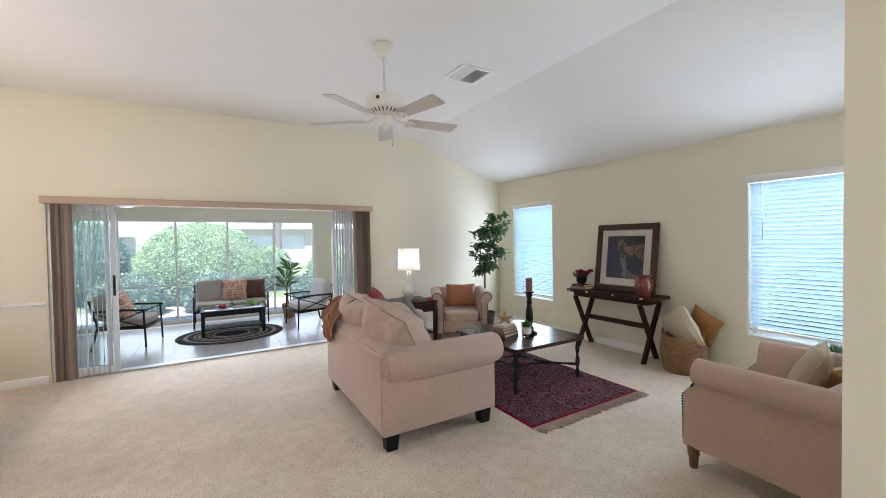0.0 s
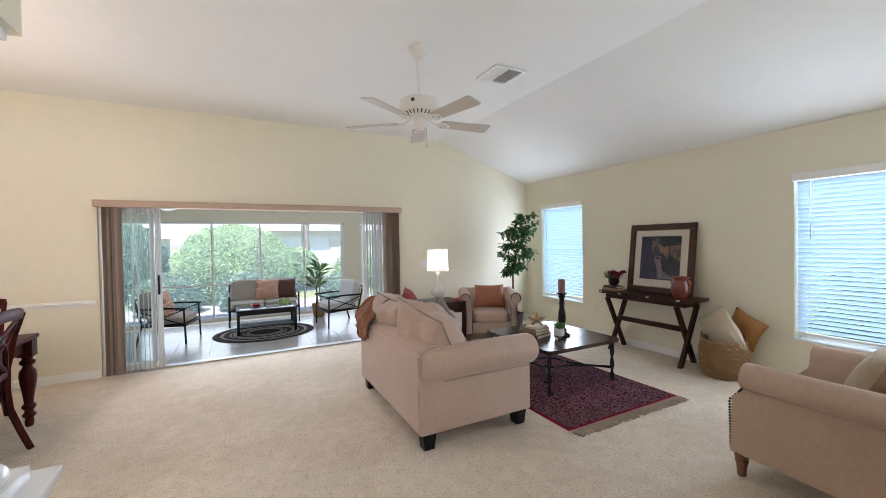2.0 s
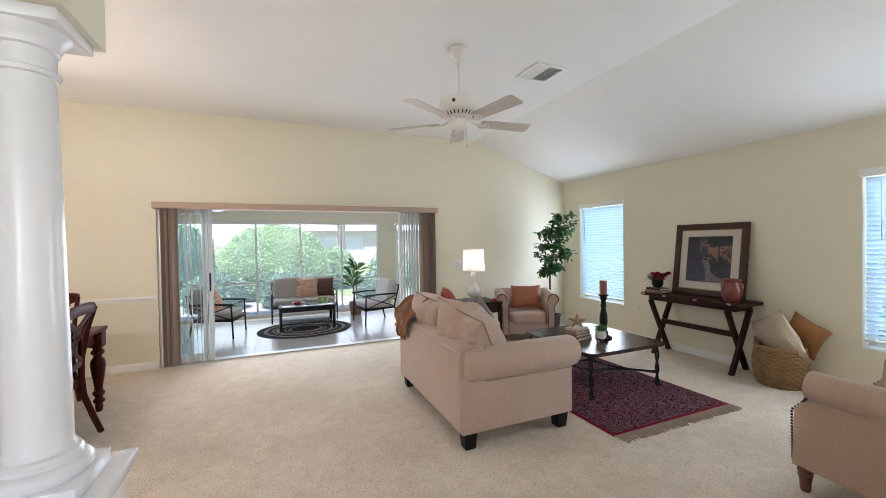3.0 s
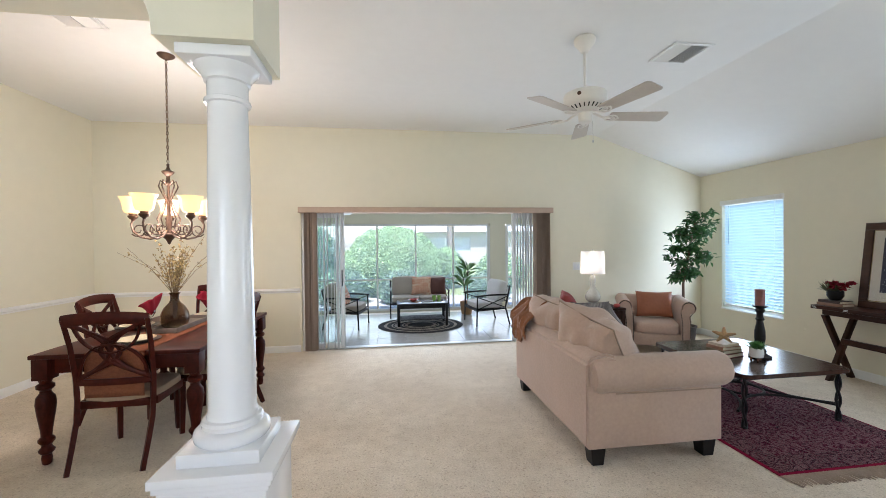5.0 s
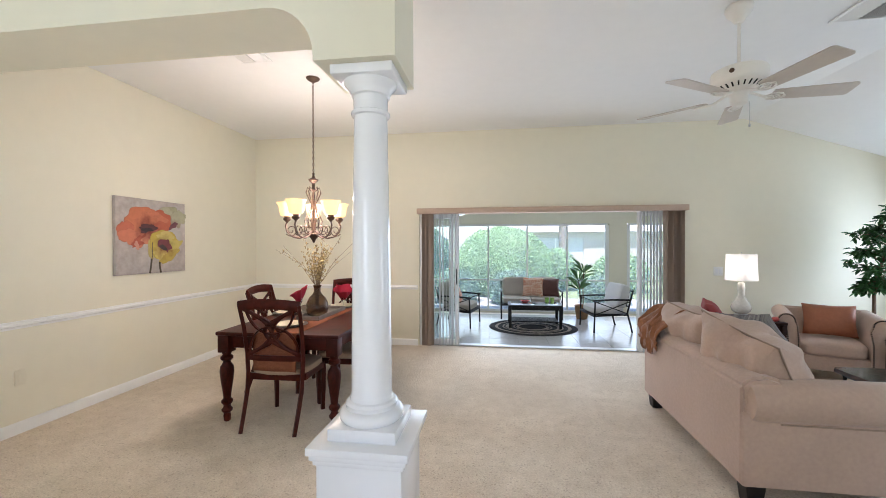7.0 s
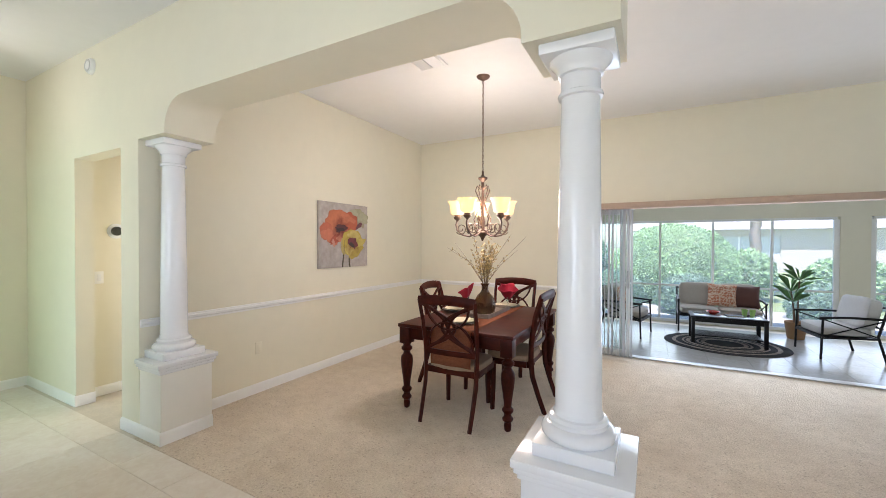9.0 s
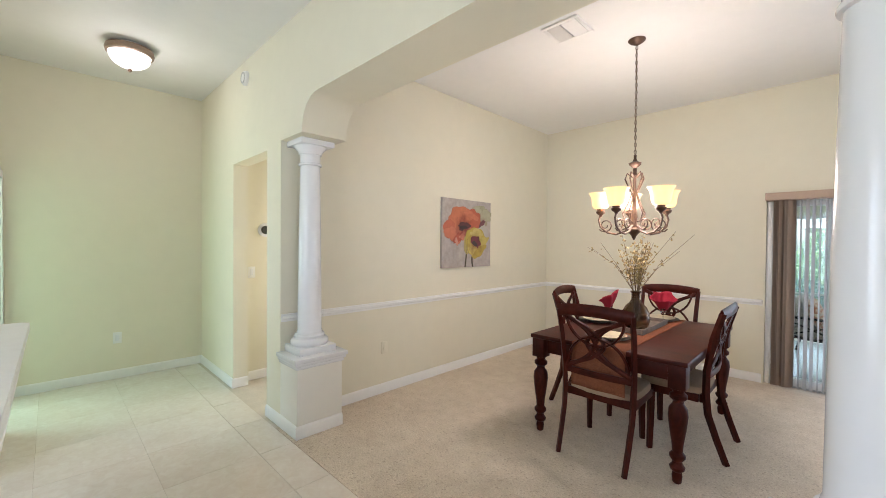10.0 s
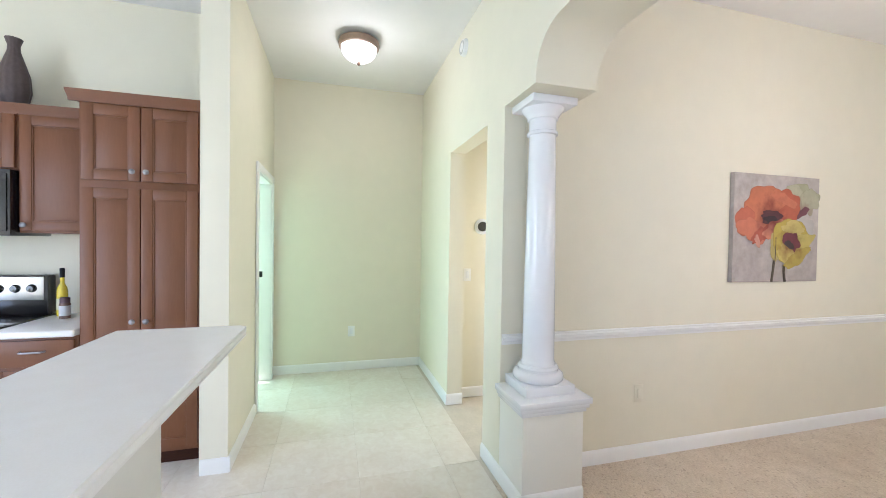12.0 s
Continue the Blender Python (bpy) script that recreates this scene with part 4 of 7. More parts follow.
part("shelf", box(-0.23, -0.24, 0.14, 0.25, 0.24, 0.165, 0.004), DARKWOOD, e)
for x in (-0.24, 0.26):
    for y in (-0.25, 0.25):
        part("leg", box(x - 0.024, y - 0.024, 0, x + 0.024, y + 0.024, 0.599, 0.004), DARKWOOD, e)
e = thing("table_lamp", pose(2.575, 5.36, 0.631), "grey glazed gourd table lamp with white drum shade, lit", "lamp")
glaze = mat("crackle_glaze", (0.70, 0.67, 0.60), 0.22, scale=14, color2=(0.50, 0.47, 0.40), bump=0.1, coat=0.5)
prof = [(0.0, 0.045), (0.055, 0.05), (0.092, 0.08), (0.105, 0.125), (0.09, 0.175), (0.052, 0.225), (0.033, 0.27), (0.036, 0.32), (0.042, 0.36), (0.036, 0.41), (0.02, 0.43)]
part("body", lathe(prof, 32), glaze, e)
part("base_plate", lathe([(0.0, 0.0), (0.068, 0.0), (0.07, 0.006), (0.07, 0.04), (0.06, 0.046), (0, 0.047)], 32), STEEL, e, "metal foot")
part("neck", lathe([(0.010, 0.43), (0.010, 0.47)], 12), STEEL, e)
shade = sheer("linen_shade", (0.88, 0.87, 0.84), 0.5, 0.8, 0.2)
bm = bmesh.new()
for r in (0.165, 0.160):
    ring = [[bm.verts.new((rr * math.cos(2 * math.pi * k / 40), rr * math.sin(2 * math.pi * k / 40), z)) for k in range(40)] for rr, z in ((r, 0.45), (r - 0.012, 0.765))]
    for k in range(40):
        bm.faces.new((ring[0][k], ring[0][(k + 1) % 40], ring[1][(k + 1) % 40], ring[1][k]))
part("shade", bm, shade, e, "white linen drum shade")
part("finial", lathe([(0.004, 0.755), (0.004, 0.77), (0.009, 0.778), (0.006, 0.788), (0, 0.79)], 10), STEEL, e)
part("spider", tube([(-0.15, 0, 0.758), (0, 0, 0.756), (0.15, 0, 0.758)], 0.003, 6), STEEL, e)
part("bulb", lathe([(0.0, 0.47), (0.012, 0.475), (0.014, 0.5), (0.028, 0.55), (0.026, 0.585), (0.0, 0.6)], 16), glow("bulb_glow", (1.0, 0.84, 0.62), 2.5), e)
place("seashell", soft(0.11, 0.07, 0.05, 2.2, 5, rough=0.012, seed=2), mat("coral", (0.42, 0.05, 0.04), 0.5, scale=30, var=0.3), pose(2.80, 5.13, 0.656, 0, 0, 30), "red coral ornament on the end table", "ornament")


# ---- ficus tree ----
def ficus(m):
    e = thing("ficus_tree", m, "artificial ficus tree with glossy green leaves", "indoor tree")
    rnd = random.Random(21)
    trunk = [(0, 0, 0.22), (0.02, 0.01, 0.55), (0.01, 0.0, 0.85), (0.07, -0.03, 1.15), (0.14, -0.05, 1.5)]
    part("trunk", tube(trunk, lambda f: 0.019 - 0.010 * f, 8), BARK, e)
    tips = []
    bm = bmesh.new()
    for k in range(34):
        f = 0.42 + 0.58 * k / 33
        z0 = 0.22 + 1.28 * f
        a = k * 2.4
        reach = (0.07 + 0.16 * math.sin(math.pi * (f - 0.38) / 0.72)) * rnd.uniform(0.8, 1.15)
        p = Vector((0.14 * max(0, f - 0.45) / 0.55, -0.05 * f, z0))
        q = p + Vector((math.cos(a) * reach, math.sin(a) * reach, rnd.uniform(-0.06, 0.18)))
        mid = (p + q) / 2 + Vector((0, 0, 0.05))
        tube([p, mid, q], lambda s: 0.005 - 0.003 * s, 5, bm=bm)
        tips += [(p.lerp(q, t) + Vector((0, 0, 0.04 * (1 - t))), reach) for t in (0.35, 0.5, 0.65, 0.8, 0.9, 1.0, 1.06)]
    part("branches", bm, BARK, e)
    bm = bmesh.new()
    for p, reach in tips:
        for k in range(6):
            d = Vector((rnd.gauss(0, 1), rnd.gauss(0, 1), rnd.gauss(-0.35, 0.6))).normalized()
            side = d.cross(Vector((rnd.gauss(0, .4), rnd.gauss(0, .4), 1))).normalized()
            up = side.cross(d)
            L = rnd.uniform(0.055, 0.088)
            o = p + Vector((rnd.gauss(0, 0.02), rnd.gauss(0, 0.02), rnd.gauss(0, 0.02)))
            w = L * 0.24
            v = [bm.verts.new(o), bm.verts.new(o + d * L * 0.35 + side * w + up * 0.006), bm.verts.new(o + d * L * 0.75 + side * w * 0.7), bm.verts.new(o + d * L - up * 0.008),
                 bm.verts.new(o + d * L * 0.75 - side * w * 0.7), bm.verts.new(o + d * L * 0.35 - side * w + up * 0.006), bm.verts.new(o + d * L * 0.4 - up * 0.004)]
            bm.faces.new((v[0], v[1], v[6]))
            bm.faces.new((v[1], v[2], v[3], v[6]))
            bm.faces.new((v[0], v[6], v[5]))
            bm.faces.new((v[6], v[3], v[4], v[5]))
    part("leaves", bm, LEAF, e, "many small pointed green leaves")
    part("pot", lathe([(0.10, 0), (0.13, 0.02), (0.15, 0.22), (0.16, 0.24), (0.145, 0.24), (0.135, 0.20), (0, 0.20)], 28), mat("dark_pot", (0.05, 0.04, 0.035), 0.6, scale=20), e)


ficus(pose(4.02, 5.42, 0) @ Matrix.Diagonal((1.15, 1.15, 1.19, 1)))

# ---- on the coffee table ----
CT = 0.461
e = thing("candle_holder", pose(3.06, 3.31, CT), "tall black turned candle holder with a mauve pillar candle", "candle holder")
prof = [(0.0, 0), (0.085, 0), (0.088, 0.012), (0.06, 0.025), (0.045, 0.04), (0.05, 0.06), (0.032, 0.085), (0.03, 0.11), (0.042, 0.17), (0.04, 0.24), (0.028, 0.30), (0.024, 0.33), (0.036, 0.345), (0.026, 0.36), (0.024, 0.40), (0.04, 0.425), (0.03, 0.44), (0.055, 0.46), (0.058, 0.468), (0, 0.469)]
part("stem", lathe(prof, 24), BLACKWOOD, e)
part("candle", lathe([(0.0, 0.469), (0.037, 0.469), (0.038, 0.61), (0.034, 0.615), (0.0, 0.609)], 24), mat("mauve_wax", (0.27, 0.10, 0.085), 0.5, scale=12, var=0.2, bump=0.2), e, "mauve pillar candle")
part("wick", tube([(0, 0, 0.608), (0.001, 0, 0.625)], 0.0015, 5), BLACK, e)


def book(x, y, z, w, d, h, rz, color, label):
    e = thing("book", pose(x, y, z, 0, 0, rz), label, "book", "stacked decor books")
    c = mat("book_cover", color, 0.6, scale=20, var=0.15, bump=0.2, bscale=200)
    bm = box(-w / 2, -d / 2, 0, w / 2, d / 2, 0.003)
    box(-w / 2, -d / 2, h - 0.003, w / 2, d / 2, h, bm=bm)
    box(-w / 2, -d / 2, 0.003, -w / 2 + 0.003, d / 2, h - 0.003, bm=bm)
    part("cover", bm, c, e, smooth=0)
    part("pages", box(-w / 2 + 0.004, -d / 2 + 0.004, 0.0035, w / 2 - 0.005, d / 2 - 0.004, h - 0.0035), PAGES, e, smooth=0)


PAGES = mat("book_pages", (0.62, 0.55, 0.42), 0.9, scale=60, var=0.15, stretch=(1, 1, 20))
bx, by = 2.80, 3.42
for x, y, z, w, d, h, rz, c, lb in (
        (bx, by, CT, 0.26, 0.19, 0.034, 14, (0.16, 0.02, 0.025), "dark red cloth book at the bottom of a stack"),
        (bx, by, CT + 0.035, 0.24, 0.17, 0.03, 10, (0.17, 0.13, 0.07), "olive cloth book in a stack"),
        (bx, by, CT + 0.066, 0.22, 0.165, 0.028, 6, (0.30, 0.15, 0.09), "brown book in a stack"),
        (bx, by, CT + 0.095, 0.20, 0.15, 0.024, 12, (0.58, 0.49, 0.38), "cream book on top of a stack")):
    book(x, y, z, w, d, h, rz, c, lb)
bm = bmesh.new()
for k in range(5):
    t = radians(90 + 72 * k)
    p, q = Vector((0, 0, 0.045)), Vector((0.07 * math.cos(t), 0.012 * (k % 2), 0.045 + 0.06 * math.sin(t)))
    tube([p, p.lerp(q, 0.5), q], lambda s: 0.02 - 0.014 * s, 8, bm=bm)
place("starfish", bm, mat("aged_gold", (0.42, 0.26, 0.13), 0.4, 0.6, scale=30, var=0.4, bump=0.4), pose(bx, by, CT + 0.124, 0, 0, -42) @ Matrix.Diagonal((1.35, 1.35, 1.3, 1)), "gold starfish ornament standing on the books", "ornament")


e = thing("potted_plant", pose(2.95, 3.24, CT), "small green plant in a white footed pot", "plant")
part("pot", lathe([(0.04, 0.022), (0.052, 0.03), (0.056, 0.06), (0.052, 0.105), (0.048, 0.108), (0.044, 0.10), (0, 0.095)], 24), CERAMIC, e)
for k in range(3):
    t = radians(120 * k)
    part("foot", tube([(0.033 * math.cos(t), 0.033 * math.sin(t), 0.03), (0.04 * math.cos(t), 0.04 * math.sin(t), 0)], 0.008, 6), CABWOOD, e)
bm = sprig(bmesh.new(), random.Random(3), 260, 0.09, 0.07, 0.05, 0.007)
bmesh.ops.translate(bm, vec=(0, 0, 0.09), verts=bm.verts[:])
part("leaves", bm, leafy("succulent", (0.09, 0.22, 0.06)), e)

# ---- on and beside the console ----
CZ = 0.801
e = thing("framed_picture", pose(4.665, 3.265, CZ, 0, 7, 0), "framed print of a shaded stone archway with wide cream mat", "picture")


def blob(cx, cz, r, n=26, wob=0.15, seed=0, sx=1.0, sz=1.0, y=0.0, rot=0.0):
    """A flat uneven painted patch in the x-z plane."""
    bm = bmesh.new()
    vs = []
    for i in range(n):
        a = 2 * math.pi * i / n
        rr = r * (1 + wob * noise.noise(Vector((math.cos(a) * 1.7, math.sin(a) * 1.7, seed * 5.37))) * 2 + wob * 0.35 * noise.noise(Vector((math.cos(a) * 6, math.sin(a) * 6, seed * 2.1))))
        px, pz = rr * math.cos(a) * sx, rr * math.sin(a) * sz
        c, s = math.cos(radians(rot)), math.sin(radians(rot))
        vs.append(bm.verts.new((cx + px * c - pz * s, y, cz + px * s + pz * c)))
    mid = bm.verts.new((cx, y, cz))
    for i in range(n):
        bm.faces.new((vs[i], vs[(i + 1) % n], mid))
    return bm


def turned(bm):
    """From the x-z plane to one that faces -x, x running to -y."""
    bmesh.ops.transform(bm, matrix=pose(0, 0, 0, 0, 0, -90), verts=bm.verts[:])
    return bm


FW, FH = 0.87, 0.895
bm = bmesh.new()
for a in ((-FW / 2, 0, FW / 2, 0.075), (-FW / 2, FH - 0.075, FW / 2, FH), (-FW / 2, 0.075, -FW / 2 + 0.075, FH - 0.075), (FW / 2 - 0.075, 0.075, FW / 2, FH - 0.075)):
    box(-0.018, a[0], a[1], 0.012, a[2], a[3], 0.006, bm=bm)
part("frame", bm, mat("brown_frame_wood", (0.075, 0.03, 0.015), 0.4, scale=9, color2=(0.036, 0.015, 0.009), stretch=(1, 1, 5), bump=0.15, bscale=40, spec=0.3), e)
part("inner_lip", box(-0.004, -FW / 2 + 0.076, 0.076, 0.004, FW / 2 - 0.076, FH - 0.076), mat("gold_lip", (0.32, 0.22, 0.10), 0.4, 0.5, scale=20), e, smooth=0)
part("mat_board", box(-0.007, -FW / 2 + 0.085, 0.085, -0.0045, FW / 2 - 0.085, FH - 0.085), mat("cream_mat", (0.70, 0.64, 0.54), 0.9, scale=30, var=0.03), e, smooth=0)
pw, ph, pz = 0.53, 0.56, 0.455
pt = part("print", box(-0.010, -pw / 2, pz - ph / 2, -0.0075, pw / 2, pz + ph / 2), mat("print_ground", (0.085, 0.075, 0.105), 0.7, scale=9, color2=(0.035, 0.032, 0.05)), e, "muted print of an archway and path", smooth=0)


def patch(bm, color, depth, label=""):
    bmesh.ops.translate(bm, vec=(0, -depth, 0), verts=bm.verts[:])
    part("paint_patch", turned(bm), mat("print_tone", color, 0.7, scale=26, var=0.55), pt, label, smooth=0)


def flat(pts):
    bm = bmesh.new()
    bm.faces.new([bm.verts.new((x, 0, z)) for x, z in pts])
    return bm


def dabs(n, cx, cz, sx, sz, r, seed):
    rnd, bm = random.Random(seed), bmesh.new()
    for k in range(n):
        x, z = rnd.gauss(cx, sx), rnd.gauss(cz, sz)
        x, z = max(-pw / 2 + r, min(pw / 2 - r, x)), max(pz - ph / 2 + r, min(pz + ph / 2 - r, z))
        q = r * rnd.uniform(0.5, 1.0)
        vs = [bm.verts.new((x + q * math.cos(t) * rnd.uniform(0.6, 1.1), -0.00001 * k, z + q * math.sin(t) * rnd.uniform(0.6, 1.1))) for t in [i * 0.898 for i in range(7)]]
        bm.faces.new(vs)
    return bm


D0 = 0.0103
patch(flat([(-0.11, 0.53), (0.02, 0.55), (0.02, 0.70), (-0.11, 0.72)]), (0.21, 0.15, 0.13), D0, "plastered arch wall")
patch(flat([(-0.09, 0.45), (-0.02, 0.45)] + arc(-0.055, 0.58, 0.035, 0, 180, 8)), (0.075, 0.085, 0.075), D0 + 0.0004, "dim archway")
patch(flat([(0.0, 0.44), (0.26, 0.42), (0.26, 0.62), (0.0, 0.60)]), (0.36, 0.20, 0.14), D0 + 0.0008, "sunlit wall")
patch(flat([(-0.08, 0.45), (0.0, 0.45), (0.06, 0.28), (0.22, 0.19), (-0.02, 0.19), (-0.03, 0.32)]), (0.27, 0.22, 0.23), D0 + 0.0012, "pale path")
for k in range(3):
    patch(flat([(-0.085, 0.425 + 0.022 * k), (0.0, 0.422 + 0.022 * k), (0.0, 0.431 + 0.022 * k), (-0.085, 0.434 + 0.022 * k)]), (0.36, 0.26, 0.22), D0 + 0.0016)
patch(dabs(46, -0.19, 0.36, 0.05, 0.11, 0.035, 1), (0.055, 0.05, 0.085), D0 + 0.002, "violet shade")
patch(dabs(60, 0.12, 0.40, 0.06, 0.05, 0.026, 2), (0.04, 0.045, 0.06), D0 + 0.0024, "dark shrubs")
patch(flat([(0.115, 0.42), (0.128, 0.42), (0.14, 0.66), (0.122, 0.66)]), (0.05, 0.04, 0.045), D0 + 0.0028)
patch(dabs(90, 0.10, 0.67, 0.08, 0.03, 0.024, 3), (0.04, 0.05, 0.045), D0 + 0.003, "dark leaves")
patch(dabs(40, 0.20, 0.55, 0.03, 0.05, 0.016, 4), (0.10, 0.07, 0.07), D0 + 0.0033)
glz = part("glazing", box(-0.0176, -FW / 2 + 0.078, 0.078, -0.0166, FW / 2 - 0.078, FH - 0.078), PANE, e, smooth=0)
glz.visible_shadow = False
glz.data.materials[0] = clear("picture_glass", (0.98, 0.98, 0.98))
glz.data.materials[0].node_tree.nodes["Fresnel"].inputs["IOR"].default_value = 1.12

for z, w, d, h, rz, c, lb in ((CZ, 0.17, 0.24, 0.03, 4, (0.30, 0.17, 0.11), "brown book on the console table"), (CZ + 0.031, 0.16, 0.22, 0.026, -3, (0.06, 0.035, 0.03), "dark book on the console table")):
    book(4.55, 3.83, z, w, d, h, rz, c, lb)
e = thing("flower_pot", pose(4.55, 3.83, CZ + 0.058), "dark pot of deep red silk flowers", "flowers")
part("pot", lathe([(0.035, 0), (0.05, 0.01), (0.072, 0.05), (0.07, 0.10), (0.062, 0.108), (0.055, 0.095), (0, 0.09)], 24), BLACKWOOD, e)
rnd = random.Random(6)
bm = bmesh.new()
for k in range(13):
    c = Vector((rnd.uniform(-0.07, 0.07), rnd.uniform(-0.12, 0.10), rnd.uniform(0.12, 0.19)))
    for i in range(26):
        d = Vector((rnd.gauss(0, 1), rnd.gauss(0, 1), abs(rnd.gauss(0, 1)))).normalized()
        s = d.cross(Vector((rnd.gauss(0, 1), rnd.gauss(0, 1), 1))).normalized()
        bm.faces.new([bm.verts.new(c), bm.verts.new(c + d * 0.024 + s * 0.014), bm.verts.new(c + d * 0.042), bm.verts.new(c + d * 0.024 - s * 0.014)])
part("blooms", bm, leafy("red_petal", (0.26, 0.008, 0.025), 0.7), e, "deep red petals")
bm = sprig(bmesh.new(), random.Random(9), 60, 0.14, 0.05, 0.12, 0.014)
bmesh.ops.translate(bm, vec=(0, 0.02, 0.08), verts=bm.verts[:])
part("leaves", bm, leafy("olive_leaf", (0.12, 0.13, 0.06)), e)
prof = [(0.0, 0), (0.06, 0), (0.066, 0.01), (0.09, 0.06), (0.098, 0.11), (0.09, 0.155), (0.072, 0.185), (0.075, 0.20), (0.092, 0.212), (0.09, 0.218), (0.07, 0.205), (0.06, 0.19), (0, 0.18)]
e = thing("clay_jar", pose(4.48, 2.86, CZ) @ Matrix.Diagonal((1.04, 1.04, 1.16, 1)), "glazed rust red clay jar with a rolled rim", "jar")
part("body", lathe(prof, 32), mat("rust_glaze", (0.20, 0.026, 0.014), 0.3, scale=9, color2=(0.12, 0.022, 0.015), bump=0.15, bscale=40, coat=0.4), e)
for s in (-1, 1):
    part("lug_handle", tube([(0, s * 0.07, 0.19), (0, s * 0.108, 0.175), (0, s * 0.105, 0.135), (0, s * 0.092, 0.12)], 0.008, 8), mat("ochre_glaze", (0.34, 0.12, 0.03), 0.35), e)

# woven basket with cushions
e = thing("wicker_basket", pose(4.575, 2.46, 0) @ Matrix.Diagonal((0.92, 0.92, 1.13, 1)), "round woven seagrass basket holding cushions", "basket")
WICK = mat("seagrass", (0.36, 0.21, 0.095), 0.85, scale=30, color2=(0.20, 0.105, 0.045), bump=0.6, bscale=90, bdist=0.004)
bm = bmesh.new()
for k in range(15):
    z = 0.012 + 0.0225 * k
    r = 0.185 + 0.05 * math.sin(math.pi * min(1, z / 0.40)) ** 0.8
    pts = [((r + 0.008 * math.sin(18 * t + math.pi * (k % 2))) * math.cos(t), (r + 0.008 * math.sin(18 * t + math.pi * (k % 2))) * math.sin(t), z) for t in [2 * math.pi * i / 72 for i in range(73)]]
    tube(pts, 0.0125, 6, bm=bm)
lathe([(0.0, 0.004), (0.18, 0.004), (0.18, 0.02), (0, 0.02)], 32, bm=bm)
part("weave", bm, WICK, e, "coils of woven seagrass")
part("rim", tube([(0.215 * math.cos(t), 0.215 * math.sin(t), 0.345) for t in [2 * math.pi * i / 40 for i in range(41)]], 0.016, 8), WICK, e)
for t in (110, 290):
    c, s = math.cos(radians(t)), math.sin(radians(t))
    part("handle", tube([(0.215 * c + 0.06 * s * u, 0.215 * s - 0.06 * c * u, 0.345 + 0.06 * (1 - u * u)) for u in [-1 + i / 5 for i in range(11)]], 0.010, 6), WICK, e)
place("throw_pillow", pillow(0.50, 0.48, 0.19, seed=31), mat("cream_cotton", (0.54, 0.45, 0.33), 0.9, scale=20, var=0.1, bump=0.3, bscale=250), pose(4.62, 2.50, 0.46, -16, 24, 58), "cream cotton pillow standing in the basket", "pillow")
place("throw_pillow", pillow(0.36, 0.34, 0.13, seed=32, crush=0.02), mat("tan_suede", (0.29, 0.125, 0.035), 0.7, scale=20, var=0.15, bump=0.3, bscale=200), pose(4.69, 2.31, 0.52, -10, 62, 74), "tan suede pillow tilted in the basket", "pillow")

# ---- ceiling fan ----
e = thing("ceiling_fan", pose(1.36, 3.255, 0), "white five-blade ceiling fan on a down rod", "ceiling fan")
part("canopy", lathe([(0.014, TOP - 0.125), (0.028, TOP - 0.12), (0.05, TOP - 0.085), (0.078, TOP - 0.055), (0.086, TOP - 0.03), (0.086, TOP - 0.012), (0.078, TOP - 0.001)], 32), FANW, e)
part("down_rod", lathe([(0.011, 2.75), (0.011, TOP - 0.12)], 16), FANW, e)
part("motor", lathe([(0.0, 2.585), (0.085, 2.588), (0.10, 2.60), (0.155, 2.64), (0.168, 2.655), (0.172, 2.67), (0.172, 2.725), (0.165, 2.742), (0.14, 2.755), (0.05, 2.765), (0.02, 2.775), (0, 2.775)], 44), FANW, e)
for k in range(24):
    t = radians(15 * k)
    part("vent_slot", box(-0.019, -0.0045, -0.0015, 0.019, 0.0045, 0.0015, m=pose(0.129 * math.cos(t), 0.129 * math.sin(t), 2.6195, 0, 0, 15 * k) @ pose(0, 0, 0, 0, -36, 0)), BLACK, e, smooth=0)
part("medallion", lathe([(0.0, 0), (0.016, 0), (0.016, 0.003), (0.0, 0.004)], 16, m=pose(0.1725 * math.cos(radians(228)), 0.1725 * math.sin(radians(228)), 2.70, 0, 0, 228) @ pose(0, 0, 0, 0, 90)), BRONZE, e, "small dark maker's badge")
part("switch_housing", lathe([(0.0, 2.498), (0.03, 2.50), (0.05, 2.512), (0.054, 2.53), (0.054, 2.565), (0.06, 2.586)], 28), FANW, e)
part("pull_chain", tube([(0.05, -0.03, 2.515), (0.052, -0.032, 2.36)], 0.0022, 5), STEEL, e)
part("chain_bob", lathe([(0.0, 2.335), (0.007, 2.34), (0.008, 2.352), (0.002, 2.362)], 10, m=pose(0.052, -0.032, 0)), STEEL, e)
